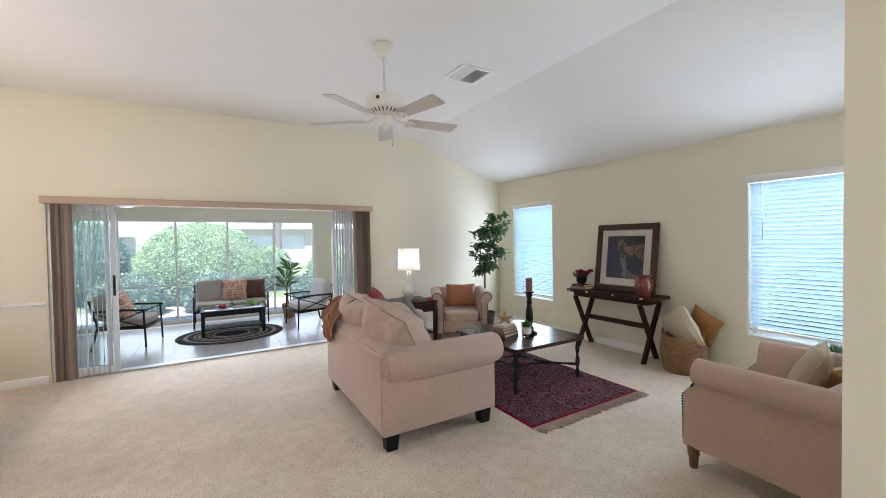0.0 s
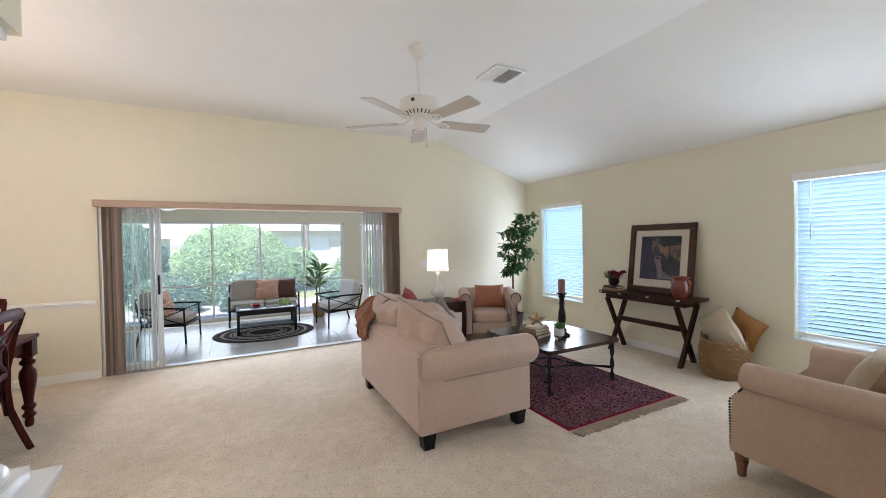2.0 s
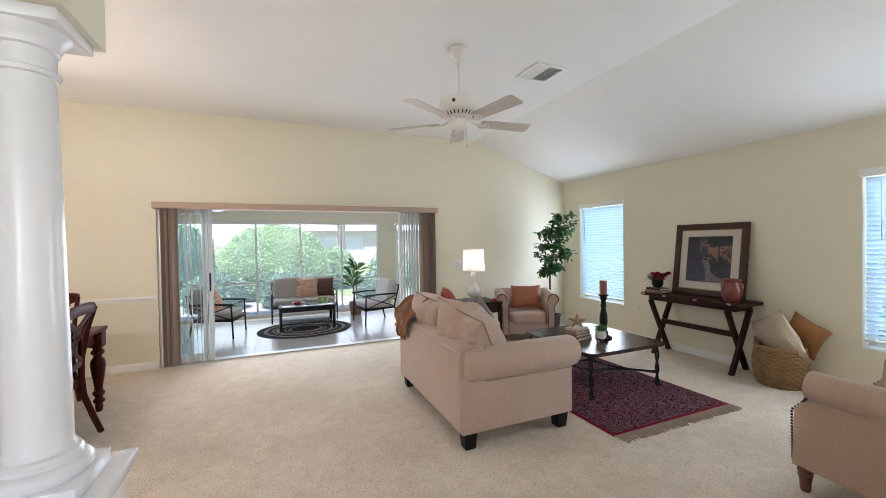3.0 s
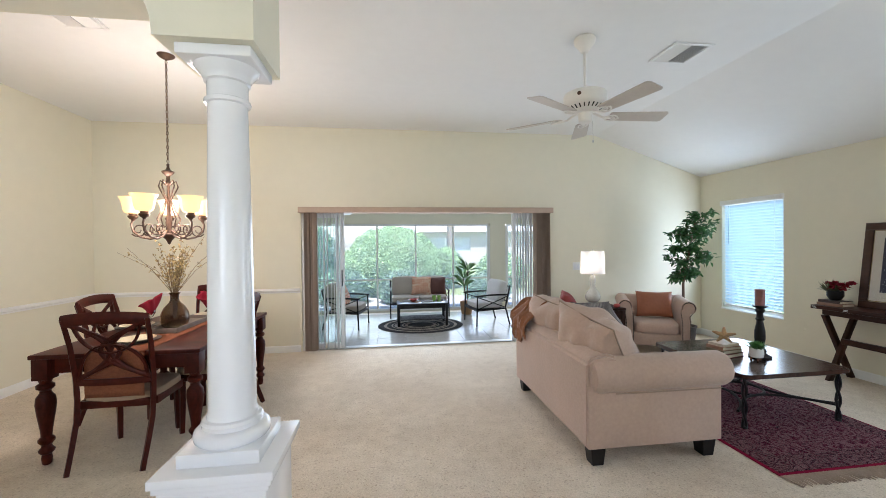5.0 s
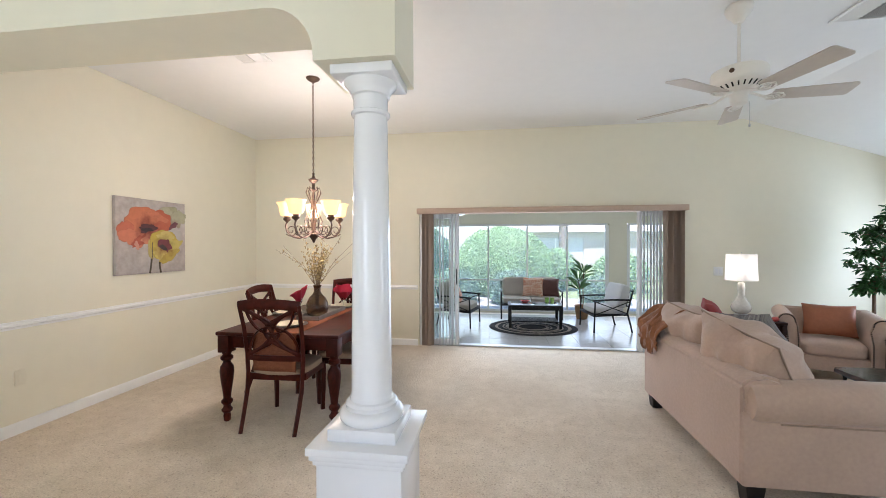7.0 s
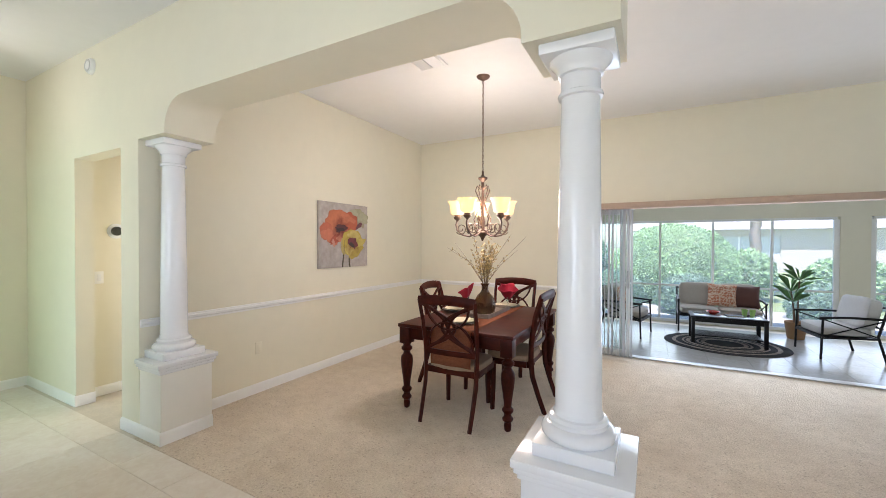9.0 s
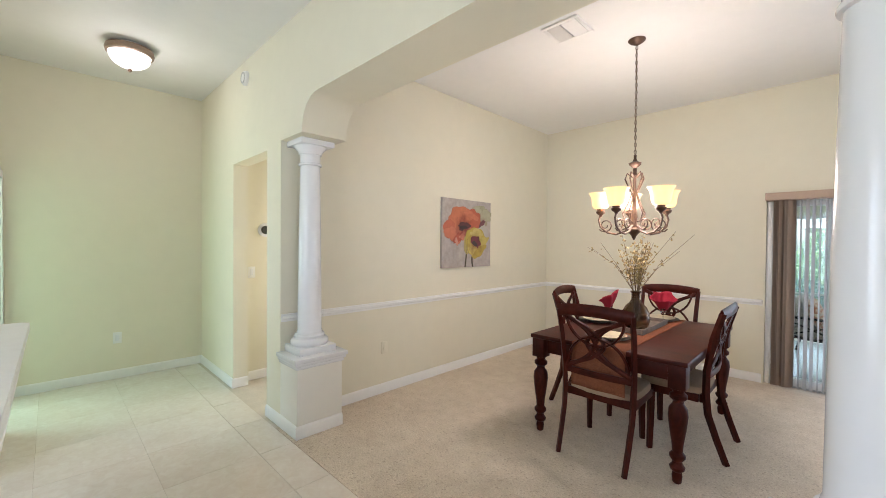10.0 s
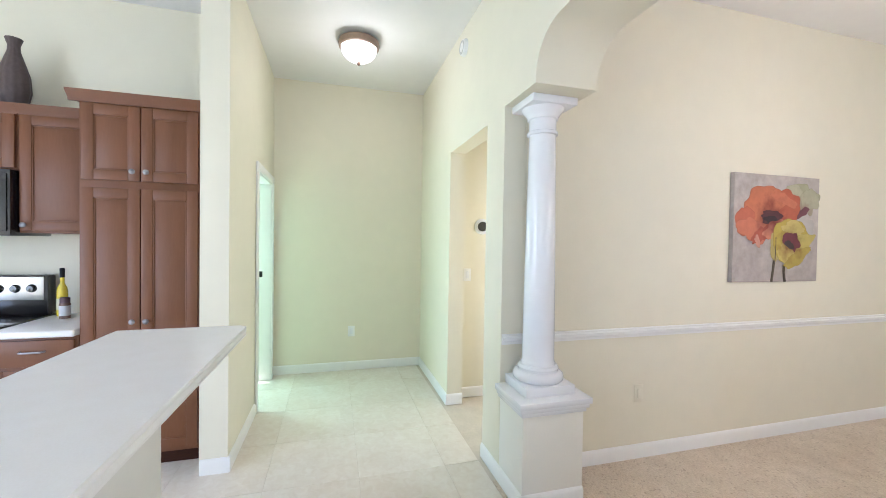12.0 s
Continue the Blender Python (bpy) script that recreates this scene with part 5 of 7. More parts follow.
for k in range(5):
    ang = 67.2 + 72 * k
    m = pose(0, 0, 2.553, 0, 0, ang) @ pose(0, 0, 0, -12, 0, 0)
    out = [(0.20, -0.052), (0.225, -0.060), (0.64, -0.073)] + arc(0.655, -0.048, 0.025, -90, -10, 4) + arc(0.655, 0.048, 0.025, 10, 90, 4) + [(0.64, 0.073), (0.225, 0.060), (0.20, 0.052)]
    bm = extrude(out, 0.007, m=m @ pose(0, 0, 0.007, 90))
    b = part("blade", bm, BLADE_SHADE, e)
    bm = bmesh.new()
    tube([m @ Vector(p) for p in ((0.065, 0, 0.04), (0.10, 0, 0.022), (0.15, 0, -0.002), (0.20, 0, -0.006))], 0.009, 6, bm=bm)
    for s in (-1, 1):
        tube([m @ Vector(p) for p in ((0.155, 0, -0.004), (0.185, s * 0.034, -0.006), (0.22, s * 0.042, -0.006), (0.255, s * 0.03, -0.006), (0.28, 0, -0.006))], 0.006, 6, bm=bm)
        tube([m @ Vector(p) for p in ((0.20, 0, -0.006), (0.225, s * 0.018, -0.006), (0.25, 0, -0.006))], 0.005, 6, bm=bm)
    part("blade_iron", bm, FANW, b)


# ---- ceiling vents ----
def vent(x, y, w, d, group):
    e = thing("ceiling_vent", pose(x, y, TOP, 0, 0, 180), "white square ceiling air vent with angled louvres", "vent", group)
    part("backing", box(-w / 2 + 0.02, -d / 2 + 0.02, -0.003, w / 2 - 0.02, d / 2 - 0.02, -0.001), mat("vent_dark", (0.50, 0.50, 0.50), 0.9), e, smooth=0)
    bm = bmesh.new()
    for a in ((-w / 2, -d / 2, w / 2, -d / 2 + 0.03), (-w / 2, d / 2 - 0.03, w / 2, d / 2), (-w / 2, -d / 2 + 0.03, -w / 2 + 0.03, d / 2 - 0.03), (w / 2 - 0.03, -d / 2 + 0.03, w / 2, d / 2 - 0.03)):
        box(a[0], a[1], -0.014, a[2], a[3], -0.001, 0.003, bm=bm)
    part("frame", bm, TRIM, e)
    for k in range(9):
        u = -w / 2 + 0.045 + (w / 2 - 0.06) * k / 8 * 0.98
        part("slat", box(-0.010, -d / 2 + 0.03, -0.001, 0.010, d / 2 - 0.03, 0.001, m=pose(u, 0, -0.012, 0, 35)), TRIM, e, smooth=0)
    for k in range(9):
        v = -d / 2 + 0.045 + (d - 0.09) * k / 8
        part("slat", box(0.012, -0.010, -0.001, w / 2 - 0.03, 0.010, 0.001, m=pose(0, v, -0.012, 35, 0)), TRIM, e, smooth=0)


vent(2.34, 3.39, 0.37, 0.36, "ceiling vents")
vent(-2.53, 3.40, 0.30, 0.30, "ceiling vents")
# ---- dining area ----
DX, DY0, DY1 = -2.168, 3.21, 4.76


def dining_table():
    e = thing("dining_table", pose(DX, (DY0 + DY1) / 2, 0), "dark cherry dining table with turned legs", "dining table")
    w, l = 0.548, (DY1 - DY0) / 2
    part("tabletop", box(-w, -l, 0.748, w, l, 0.78, 0.008, 3), CHERRY, e)
    bm = bmesh.new()
    for s in (-1, 1):
        box(s * (w - 0.075) - 0.012, -l + 0.12, 0.635, s * (w - 0.075) + 0.012, l - 0.12, 0.7475, 0.002, bm=bm)
        box(-w + 0.12, s * (l - 0.075) - 0.012, 0.635, w - 0.12, s * (l - 0.075) + 0.012, 0.7475, 0.002, bm=bm)
    part("apron", bm, CHERRY, e)
    leg = [(0.018, 0), (0.027, 0.01), (0.03, 0.05), (0.026, 0.075), (0.042, 0.09), (0.045, 0.105), (0.03, 0.125), (0.028, 0.14), (0.046, 0.165), (0.046, 0.18), (0.03, 0.20), (0.034, 0.25), (0.05, 0.36), (0.057, 0.43), (0.052, 0.475), (0.032, 0.505), (0.03, 0.52), (0.05, 0.54), (0.05, 0.56), (0.032, 0.575), (0.04, 0.60)]
    data = lathe(leg, 24)
    box(-0.05, -0.05, 0.60, 0.05, 0.05, 0.7475, 0.004, bm=data)
    data = mesh("leg", data, CHERRY)
    for sx in (-1, 1):
        for sy in (-1, 1):
            o = part("leg", data, None, e, "turned baluster leg")
            o.location = (sx * (w - 0.062), sy * (l - 0.062), 0)


dining_table()


def dining_chair(m):
    # local: sitter looks to +y, back near y = 0
    e = thing("dining_chair", m, "dark cherry dining chair with interlaced back and tan seat", "chair", "chairs round the dining table")

    def post(s):
        pts = [(s * 0.228, -0.105, 0), (s * 0.232, -0.05, 0.15), (s * 0.236, 0.005, 0.32), (s * 0.238, 0.018, 0.46), (s * 0.243, 0.015, 0.62), (s * 0.25, -0.022, 0.85), (s * 0.255, -0.075, 1.035)]
        return tube(pts, lambda f: 0.0245 - 0.005 * abs(f - 0.45), 4, flat=0.85)
    for s in (-1, 1):
        part("back_post", post(s), CHERRY, e)
        pts = [(s * 0.225, 0.43, 0), (s * 0.228, 0.435, 0.2), (s * 0.23, 0.43, 0.42)]
        part("front_leg", tube(pts, lambda f: 0.021 + 0.008 * f, 4), CHERRY, e)
    rail = [(0.262 * u, -0.07 - 0.025 * (1 - u * u), 1.022 + 0.022 * (1 - u * u)) for u in [-1 + i / 6 for i in range(13)]]
    bm = tube(rail, 0.042, 8, flat=0.32)
    part("top_rail", bm, CHERRY, e)
    part("lower_rail", tube([(0.235 * u, 0.016 - 0.02 * (1 - u * u), 0.585) for u in [-1 + i / 6 for i in range(13)]], 0.026, 6, flat=0.42), CHERRY, e)

    def lat(points):
        out = []
        for u, v in points:
            z = 0.60 + v * 0.41
            out.append((u * 0.235, 0.012 - 0.078 * v * v - 0.02 * (1 - u * u), z))
        return tube(out, 0.0165, 6, flat=0.6)
    n = 16
    for s in (-1, 1):
        f = [i / n for i in range(n + 1)]
        part("lattice_bar", lat([(s * (-1.0 + 2.0 * t + 0.22 * math.sin(2 * math.pi * t)), t) for t in f]), CHERRY, e)
        part("lattice_bar", lat([(s * (1.0 - 1.25 * math.sin(math.pi * t)), t * 0.94 + 0.03) for t in f]), CHERRY, e)
    part("lattice_bar", lat([(0.9 * math.cos(math.pi * t), 0.06 + 0.56 * math.sin(math.pi * t)) for t in [i / n for i in range(n + 1)]]), CHERRY, e)
    part("lattice_bar", lat([(0.85 * math.cos(math.pi * t), 0.97 - 0.50 * math.sin(math.pi * t)) for t in [i / n for i in range(n + 1)]]), CHERRY, e)
    bm = bmesh.new()
    box(-0.235, 0.035, 0.39, 0.235, 0.058, 0.445, 0.004, bm=bm)
    box(-0.245, 0.415, 0.39, 0.245, 0.44, 0.445, 0.004, bm=bm)
    for s in (-1, 1):
        box(s * 0.235 - 0.011, 0.059, 0.39, s * 0.235 + 0.011, 0.414, 0.445, 0.004, bm=bm)
    part("seat_frame", bm, CHERRY, e)
    bm = soft(0.49, 0.44, 0.085, 5, 5)
    bmesh.ops.translate(bm, vec=(0, 0.25, 0.462), verts=bm.verts[:])
    part("seat", bm, mat("tan_seat", (0.36, 0.25, 0.165), 0.9, scale=20, var=0.1, bump=0.4, bscale=350), e, "tan upholstered seat pad")
    return e


c0 = dining_chair(pose(-2.163, 3.18, 0, 0, 0, 1))
copy_thing(c0, pose(-2.82, 4.12, 0, 0, 0, -84))
copy_thing(c0, pose(-2.20, 4.99, 0, 0, 0, 180))
copy_thing(c0, pose(-1.60, 3.95, 0, 0, 0, 90))

# runner, tray, vase with dried branches
TZ = 0.7805
e = single("table_runner", box(-0.19, -0.76, 0, 0.19, 0.76, 0.003, 0.001), rug_material("runner_weave", (0.24, 0.085, 0.045), (0.18, 0.062, 0.034), (0.30, 0.14, 0.08), 40, 0.2), "copper brown woven table runner", "table runner", m=pose(DX, 3.985, TZ))
bm = bmesh.new()
cols = [[bm.verts.new((0.19 * (j / 4 - 1), y + 0.006 * math.sin(j * 1.3) * k / 8, z)) for j in range(9)] for k, (y, z) in enumerate([(-0.74, 0.003), (-0.776, 0.003), (-0.782, -0.004), (-0.785, -0.04), (-0.788, -0.10), (-0.79, -0.16), (-0.79, -0.22), (-0.788, -0.27), (-0.786, -0.31)])]
for a, b in zip(cols, cols[1:]):
    for j in range(8):
        bm.faces.new((a[j], a[j + 1], b[j + 1], b[j]))
flap = part("hanging_end", bm, e.data.materials[0], e, "runner end hanging over the table edge")
flap.modifiers.new("thick", "SOLIDIFY").thickness = 0.003
e = thing("tray", pose(-2.17, 4.10, TZ + 0.0035), "grey washed wooden centrepiece tray", "tray")
GREYW = mat("grey_wood", (0.24, 0.19, 0.16), 0.7, scale=10, var=0.3, stretch=(1, 5, 1), bump=0.3)
part("bottom", box(-0.12, -0.33, 0, 0.12, 0.33, 0.012, 0.002), GREYW, e)
for a in ((-0.12, -0.33, -0.108, 0.33), (0.108, -0.33, 0.12, 0.33), (-0.108, -0.33, 0.108, -0.318), (-0.108, 0.318, 0.108, 0.33)):
    part("side", box(a[0], a[1], 0.0125, a[2], a[3], 0.042, 0.002), GREYW, e)
e = thing("glass_vase", pose(-2.19, 4.02, TZ + 0.016), "smoky brown glass vase of dried branches", "vase")
SMOKE = clear("smoky_glass", (0.42, 0.30, 0.20), 0.02, pane=False)
prof = [(0.0, 0), (0.085, 0), (0.10, 0.015), (0.112, 0.06), (0.108, 0.12), (0.082, 0.175), (0.045, 0.215), (0.034, 0.24), (0.034, 0.285), (0.047, 0.305), (0.044, 0.306), (0.030, 0.285), (0.030, 0.24), (0.04, 0.212), (0.078, 0.172), (0.102, 0.12), (0.106, 0.06), (0.094, 0.02), (0.0, 0.012)]
v = part("vase_body", lathe(prof, 36), SMOKE, e, "smoky brown glass")
rnd = random.Random(17)
DRY = mat("dry_twig", (0.20, 0.13, 0.07), 0.9, scale=20, var=0.3)
buds = bmesh.new()
for k in range(26):
    twigs = bmesh.new()
    a, lean = (0.7 * k, rnd.uniform(0.55, 1.15)) if k < 9 else (rnd.uniform(0, 6.283), rnd.uniform(0.08, 0.45))
    h = rnd.uniform(0.36, 0.54)
    p0 = Vector((0.012 * math.cos(a), 0.012 * math.sin(a), 0.06))
    p1 = Vector((0.024 * math.cos(a), 0.024 * math.sin(a), 0.31))
    p2 = p1 + Vector((math.cos(a) * lean * h * 0.35, math.sin(a) * lean * h * 0.35, h * 0.45))
    p3 = p1 + Vector((math.cos(a + 0.2) * lean * h * 0.9, math.sin(a + 0.2) * lean * h * 0.9, h * rnd.uniform(0.75, 0.95)))
    tube([p0, p1, p2, p3], lambda s: 0.0034 - 0.002 * s, 5, bm=twigs)
    part("twig", twigs, DRY, e)
    for j in range(20 if lean < 0.5 else 6):
        t = rnd.uniform(0.15, 1)
        c = (p1.lerp(p2, t * 2) if t < 0.5 else p2.lerp(p3, t * 2 - 1)) + Vector((rnd.gauss(0, 0.014), rnd.gauss(0, 0.014), rnd.gauss(0, 0.012)))
        for q in range(3):
            d = Vector((rnd.gauss(0, 1), rnd.gauss(0, 1), rnd.gauss(0.4, 1))).normalized()
            s = d.cross(Vector((rnd.gauss(0, 1), 1, rnd.gauss(0, 1)))).normalized()
            L = rnd.uniform(0.012, 0.03)
            buds.faces.new([buds.verts.new(c), buds.verts.new(c + d * L * 0.5 + s * L * 0.3), buds.verts.new(c + d * L), buds.verts.new(c + d * L * 0.5 - s * L * 0.3)])
part("dried_flower", buds, leafy("dried_bloom", (0.42, 0.31, 0.14), 0.8, 0.5), e, "yellow and tan dried blossoms")


# place settings
def setting(x, y, napkin):
    e = thing("place_setting", pose(x, y, TZ), "stacked charger, cream plate and bowl", "plates", "place settings on the dining table")
    part("charger", lathe([(0.0, 0), (0.12, 0), (0.15, 0.012), (0.165, 0.016), (0.165, 0.019), (0.148, 0.016), (0, 0.007)], 36), mat("dark_charger", (0.05, 0.035, 0.03), 0.35), e, "dark charger plate")
    part("plate", lathe([(0.0, 0.0075), (0.08, 0.0075), (0.115, 0.02), (0.132, 0.026), (0.132, 0.029), (0.112, 0.025), (0.08, 0.0125), (0, 0.012)], 36), mat("cream_stoneware", (0.66, 0.56, 0.40), 0.35, scale=20, var=0.08), e, "cream plate")
    if napkin:
        gx, gy = x + (0.06 if napkin > 50 else 0.05), y + (0.10 if napkin > 50 else -0.08)
        g = thing("goblet", pose(gx, gy, TZ), "clear stemmed goblet holding a napkin", "glass", "goblets on the dining table")
        o = part("glass_body", lathe([(0.0, 0), (0.034, 0.0), (0.034, 0.003), (0.006, 0.008), (0.005, 0.07), (0.02, 0.085), (0.036, 0.115), (0.038, 0.15), (0.034, 0.165), (0.032, 0.165), (0.034, 0.12), (0.0, 0.09)], 24), PANE, g)
        n = thing("napkin", pose(gx, gy, TZ + 0.10, 0, 0, napkin) @ Matrix.Diagonal((0.8, 0.8, 0.9, 1)), "deep red cloth napkin loosely folded in a goblet", "napkin", "red napkins on the plates")
        rnd = random.Random(int(x * 100))
        bm = bmesh.new()
        turns, rings, ph = 40, [], rnd.uniform(0, 6)
        for i in range(10):
            f = i / 9
            ring = []
            for j in range(turns):
                a = 2 * math.pi * j / turns
                fold = 0.30 * math.sin(2 * a + ph) + 0.28 * math.sin(5 * a + 2 * ph + 2 * f)
                r = 0.022 + 0.085 * f ** 0.8 * (1 + fold * f) - 0.03 * max(0, f - 0.8)
                ring.append(bm.verts.new((r * 1.25 * math.cos(a), r * 0.8 * math.sin(a), 0.15 * f + 0.05 * f * f * math.sin(a + ph) - 0.05 * max(0, f - 0.7) * math.cos(3 * a))))
            rings.append(ring)
        for p, q in zip(rings, rings[1:]):
            for j in range(turns):
                bm.faces.new((p[j], p[(j + 1) % turns], q[(j + 1) % turns], q[j]))
        o = part("folded_cloth", bm, mat("red_napkin", (0.34, 0.006, 0.025), 0.85, scale=30, var=0.2, bump=0.3, bscale=300), n)
        o.modifiers.new("thick", "SOLIDIFY").thickness = 0.004


setting(-2.22, 3.52, 0)
setting(-2.56, 4.12, 100)
setting(-2.17, 4.62, 10)


# ---- chandelier ----
def chandelier(m):
    e = thing("chandelier", m, "bronze five-arm chandelier with lit amber glass shades", "chandelier")
    part("ceiling_canopy", lathe([(0.0, TOP - 0.045), (0.02, TOP - 0.04), (0.055, TOP - 0.02), (0.068, TOP - 0.006), (0.068, TOP - 0.001)], 28), BRONZE, e)
    z, k = TOP - 0.05, 0
    while z > 2.27:
        ring = [(0.009 * math.cos(t), 0, z - 0.016 + 0.02 * math.sin(t)) for t in [2 * math.pi * i / 10 for i in range(11)]]
        bm = tube(ring, 0.0024, 5)
        o = part("chain_link", bm, BRONZE, e)
        o.rotation_euler = (0, 0, radians(90 * (k % 2)))
        z -= 0.031
        k += 1
    part("cord", tube([(0, 0, 2.24), (0, 0, TOP - 0.03)], 0.003, 6), mat("clear_cord", (0.30, 0.22, 0.13), 0.4), e)
    body = [(0.0, 1.535), (0.010, 1.545), (0.018, 1.565), (0.03, 1.585), (0.052, 1.605), (0.056, 1.625), (0.03, 1.64), (0.022, 1.68), (0.026, 1.73), (0.017, 1.80), (0.014, 1.95), (0.012, 2.06), (0.022, 2.08), (0.014, 2.10), (0.016, 2.14), (0.045, 2.165), (0.05, 2.18), (0.02, 2.195), (0.01, 2.22), (0.012, 2.245), (0, 2.25)]
    part("stem", lathe(body, 24), BRONZE, e)
    for i in range(5):
        a = radians(72 * i + 44)
        c, s = math.cos(a), math.sin(a)

        def P(r, z):
            return (r * c, r * s, z)
        pts = [P(0.03, 1.66), P(0.07, 1.61), P(0.14, 1.585), P(0.21, 1.60), P(0.27, 1.65), P(0.285, 1.71), P(0.27, 1.755)]
        arm = part("arm", tube(pts, 0.0085, 7), BRONZE, e)
        sc = [P(0.10 + 0.055 * (1 - t * 0.75) * math.cos(t * 9 + 3.6), 1.675 + 0.055 * (1 - t * 0.75) * math.sin(t * 9 + 3.6)) for t in [j / 18 for j in range(19)]]
        bm = tube(sc, lambda t: 0.0065 - 0.002 * t, 6)
        sc = [P(0.228 + 0.062 * (1 - t * 0.75) * math.cos(-t * 9 - 0.6), 1.665 + 0.062 * (1 - t * 0.75) * math.sin(-t * 9 - 0.6)) for t in [j / 18 for j in range(19)]]
        tube(sc, lambda t: 0.006 - 0.002 * t, 6, bm=bm)
        part("scroll", bm, BRONZE, arm)
        bm = tube([P(0.015, 2.06), P(0.06, 2.10), P(0.075, 2.05), P(0.05, 1.99), P(0.02, 1.93), P(0.05, 1.84), P(0.09, 1.76), P(0.07, 1.70), P(0.03, 1.69)], 0.006, 6)
        part("upper_scroll", bm, BRONZE, e)
        m2 = pose(0.27 * c, 0.27 * s, 0)
        part("cup", lathe([(0.008, 1.74), (0.016, 1.755), (0.034, 1.768), (0.04, 1.785), (0.028, 1.795), (0.034, 1.81)], 18, m=m2), BRONZE, arm)
        bm = bmesh.new()
        prof = [(0.03, 1.805), (0.058, 1.815), (0.069, 1.84), (0.074, 1.88), (0.082, 1.92), (0.099, 1.948)]
        prev = None
        for r, z in prof + [(r - 0.004, z + 0.001) for r, z in prof[::-1]]:
            ring = [bm.verts.new(m2 @ Vector((r * math.cos(2 * math.pi * q / 24), r * math.sin(2 * math.pi * q / 24), z))) for q in range(24)]
            if prev:
                for q in range(24):
                    bm.faces.new((prev[q], prev[(q + 1) % 24], ring[(q + 1) % 24], ring[q]))
            prev = ring
        part("glass_shade", bm, AMBER, arm, "glowing amber glass bell shade")
        part("bulb", lathe([(0.0, 1.80), (0.012, 1.805), (0.02, 1.84), (0.024, 1.86), (0.018, 1.885), (0.0, 1.895)], 14, m=m2), glow("warm_bulb", (1.0, 0.84, 0.62), 2.4), arm)


AMBER = sheer("amber_glass", (0.92, 0.77, 0.52), 0.6, 0.25)
AMBER.node_tree.nodes["Principled BSDF"].inputs["Emission Color"].default_value = (1.0, 0.70, 0.36, 1)
AMBER.node_tree.nodes["Principled BSDF"].inputs["Emission Strength"].default_value = 0.5
chandelier(pose(-2.19, 3.95, 0))

# ---- flower painting on the west wall ----
e = thing("flower_painting", pose(WEST, 3.625, 1.21), "unframed canvas painting of orange and yellow poppies", "painting")
PW, PH = 0.88, 0.81
part("canvas", box(0.001, 0, 0, 0.036, PW, PH, 0.003), mat("painted_canvas", (0.54, 0.49, 0.45), 0.8, scale=5, color2=(0.34, 0.29, 0.26), bump=0.3, bscale=300), e, "grey beige canvas")
layers = []


def brushed(name, color, dark, cu, cv, reach):
    """Oil colour that runs from a dark heart out to a light petal edge, in streaks."""
    m = mat(name, color, 0.7, scale=6, color2=tuple(c * 0.75 for c in color), bump=0.3, bscale=250)
    n, l = m.node_tree.nodes, m.node_tree.links
    base = next(k for k in n if k.bl_idname == "ShaderNodeMix")
    tc = next(k for k in n if k.bl_idname == "ShaderNodeTexCoord")
    d, r, mx, ns, ad = (n.new("ShaderNode" + k) for k in ("VectorMath", "MapRange", "Mix", "TexNoise", "Math"))
    d.operation, d.inputs[1].default_value = "DISTANCE", (0.04, cu * PW, cv * PH)
    ns.inputs["Scale"].default_value, ns.inputs["Detail"].default_value = 14, 4
    ad.operation = "MULTIPLY_ADD"
    ad.inputs[1].default_value = 0.24
    l.new(tc.outputs["Object"], d.inputs[0])
    l.new(tc.outputs["Object"], ns.inputs["Vector"])
    l.new(ns.outputs["Fac"], ad.inputs[0])
    l.new(d.outputs["Value"], ad.inputs[2])
    r.inputs["From Min"].default_value, r.inputs["From Max"].default_value = 0.13, 0.13 + reach
    l.new(ad.outputs[0], r.inputs[0])
    mx.data_type, mx.inputs["A"].default_value = "RGBA", (*dark, 1)
    l.new(r.outputs[0], mx.inputs["Factor"])
    l.new(base.outputs["Result"], mx.inputs["B"])
    l.new(mx.outputs["Result"], n["Principled BSDF"].inputs["Base Color"])
    return m


HEARTS = {"orange_petal": (0.42, 0.60, (0.16, 0.025, 0.02), 0.17), "yellow_petal": (0.64, 0.36, (0.22, 0.09, 0.03), 0.13), "green_leaf": (0.78, 0.62, (0.24, 0.08, 0.08), 0.14)}


def paint(name, u, v, r, color, sx=1.0, sz=1.0, rot=0.0, wob=0.22, dark=0.45, n=64):
    if name in HEARTS:
        cu, cv, dk, reach = HEARTS[name]
        passes = ((1.025, brushed(name + "_edge", tuple(c * 0.74 for c in color), dk, cu, cv, reach)), (1.0, brushed(name + "_paint", color, dk, cu, cv, reach)))
    else:
        passes = ((1.0, mat(name + "_paint", color, 0.7, scale=3, color2=tuple(c * dark for c in color), bump=0.3, bscale=250)),)
    seed = len(layers) * 1.7 + 3
    for grow, m in passes:
        k = len(layers)
        bm = blob(0, 0, r * grow, n=n, wob=wob, seed=seed, sx=sx, sz=sz, rot=rot)
        bmesh.ops.transform(bm, matrix=pose(0.0365 + 0.0003 * k, u * PW, v * PH, 0, 0, 90), verts=bm.verts[:])
        layers.append(part(name, bm, m, e, smooth=0))


def stem(u0, v0, u1, v1, bend):
    k = len(layers)
    pts = [(0.0365 + 0.0003 * k, (u0 + (u1 - u0) * t + bend * math.sin(math.pi * t)) * PW, (v0 + (v1 - v0) * t) * PH) for t in [i / 8 for i in range(9)]]
    layers.append(part("painted_stem", tube(pts, 0.009, 6), mat("stem_paint", (0.11, 0.085, 0.055), 0.7, scale=20, var=0.4), e))


paint("pale_wash", 0.80, 0.50, 0.13, (0.50, 0.47, 0.43), dark=0.8)
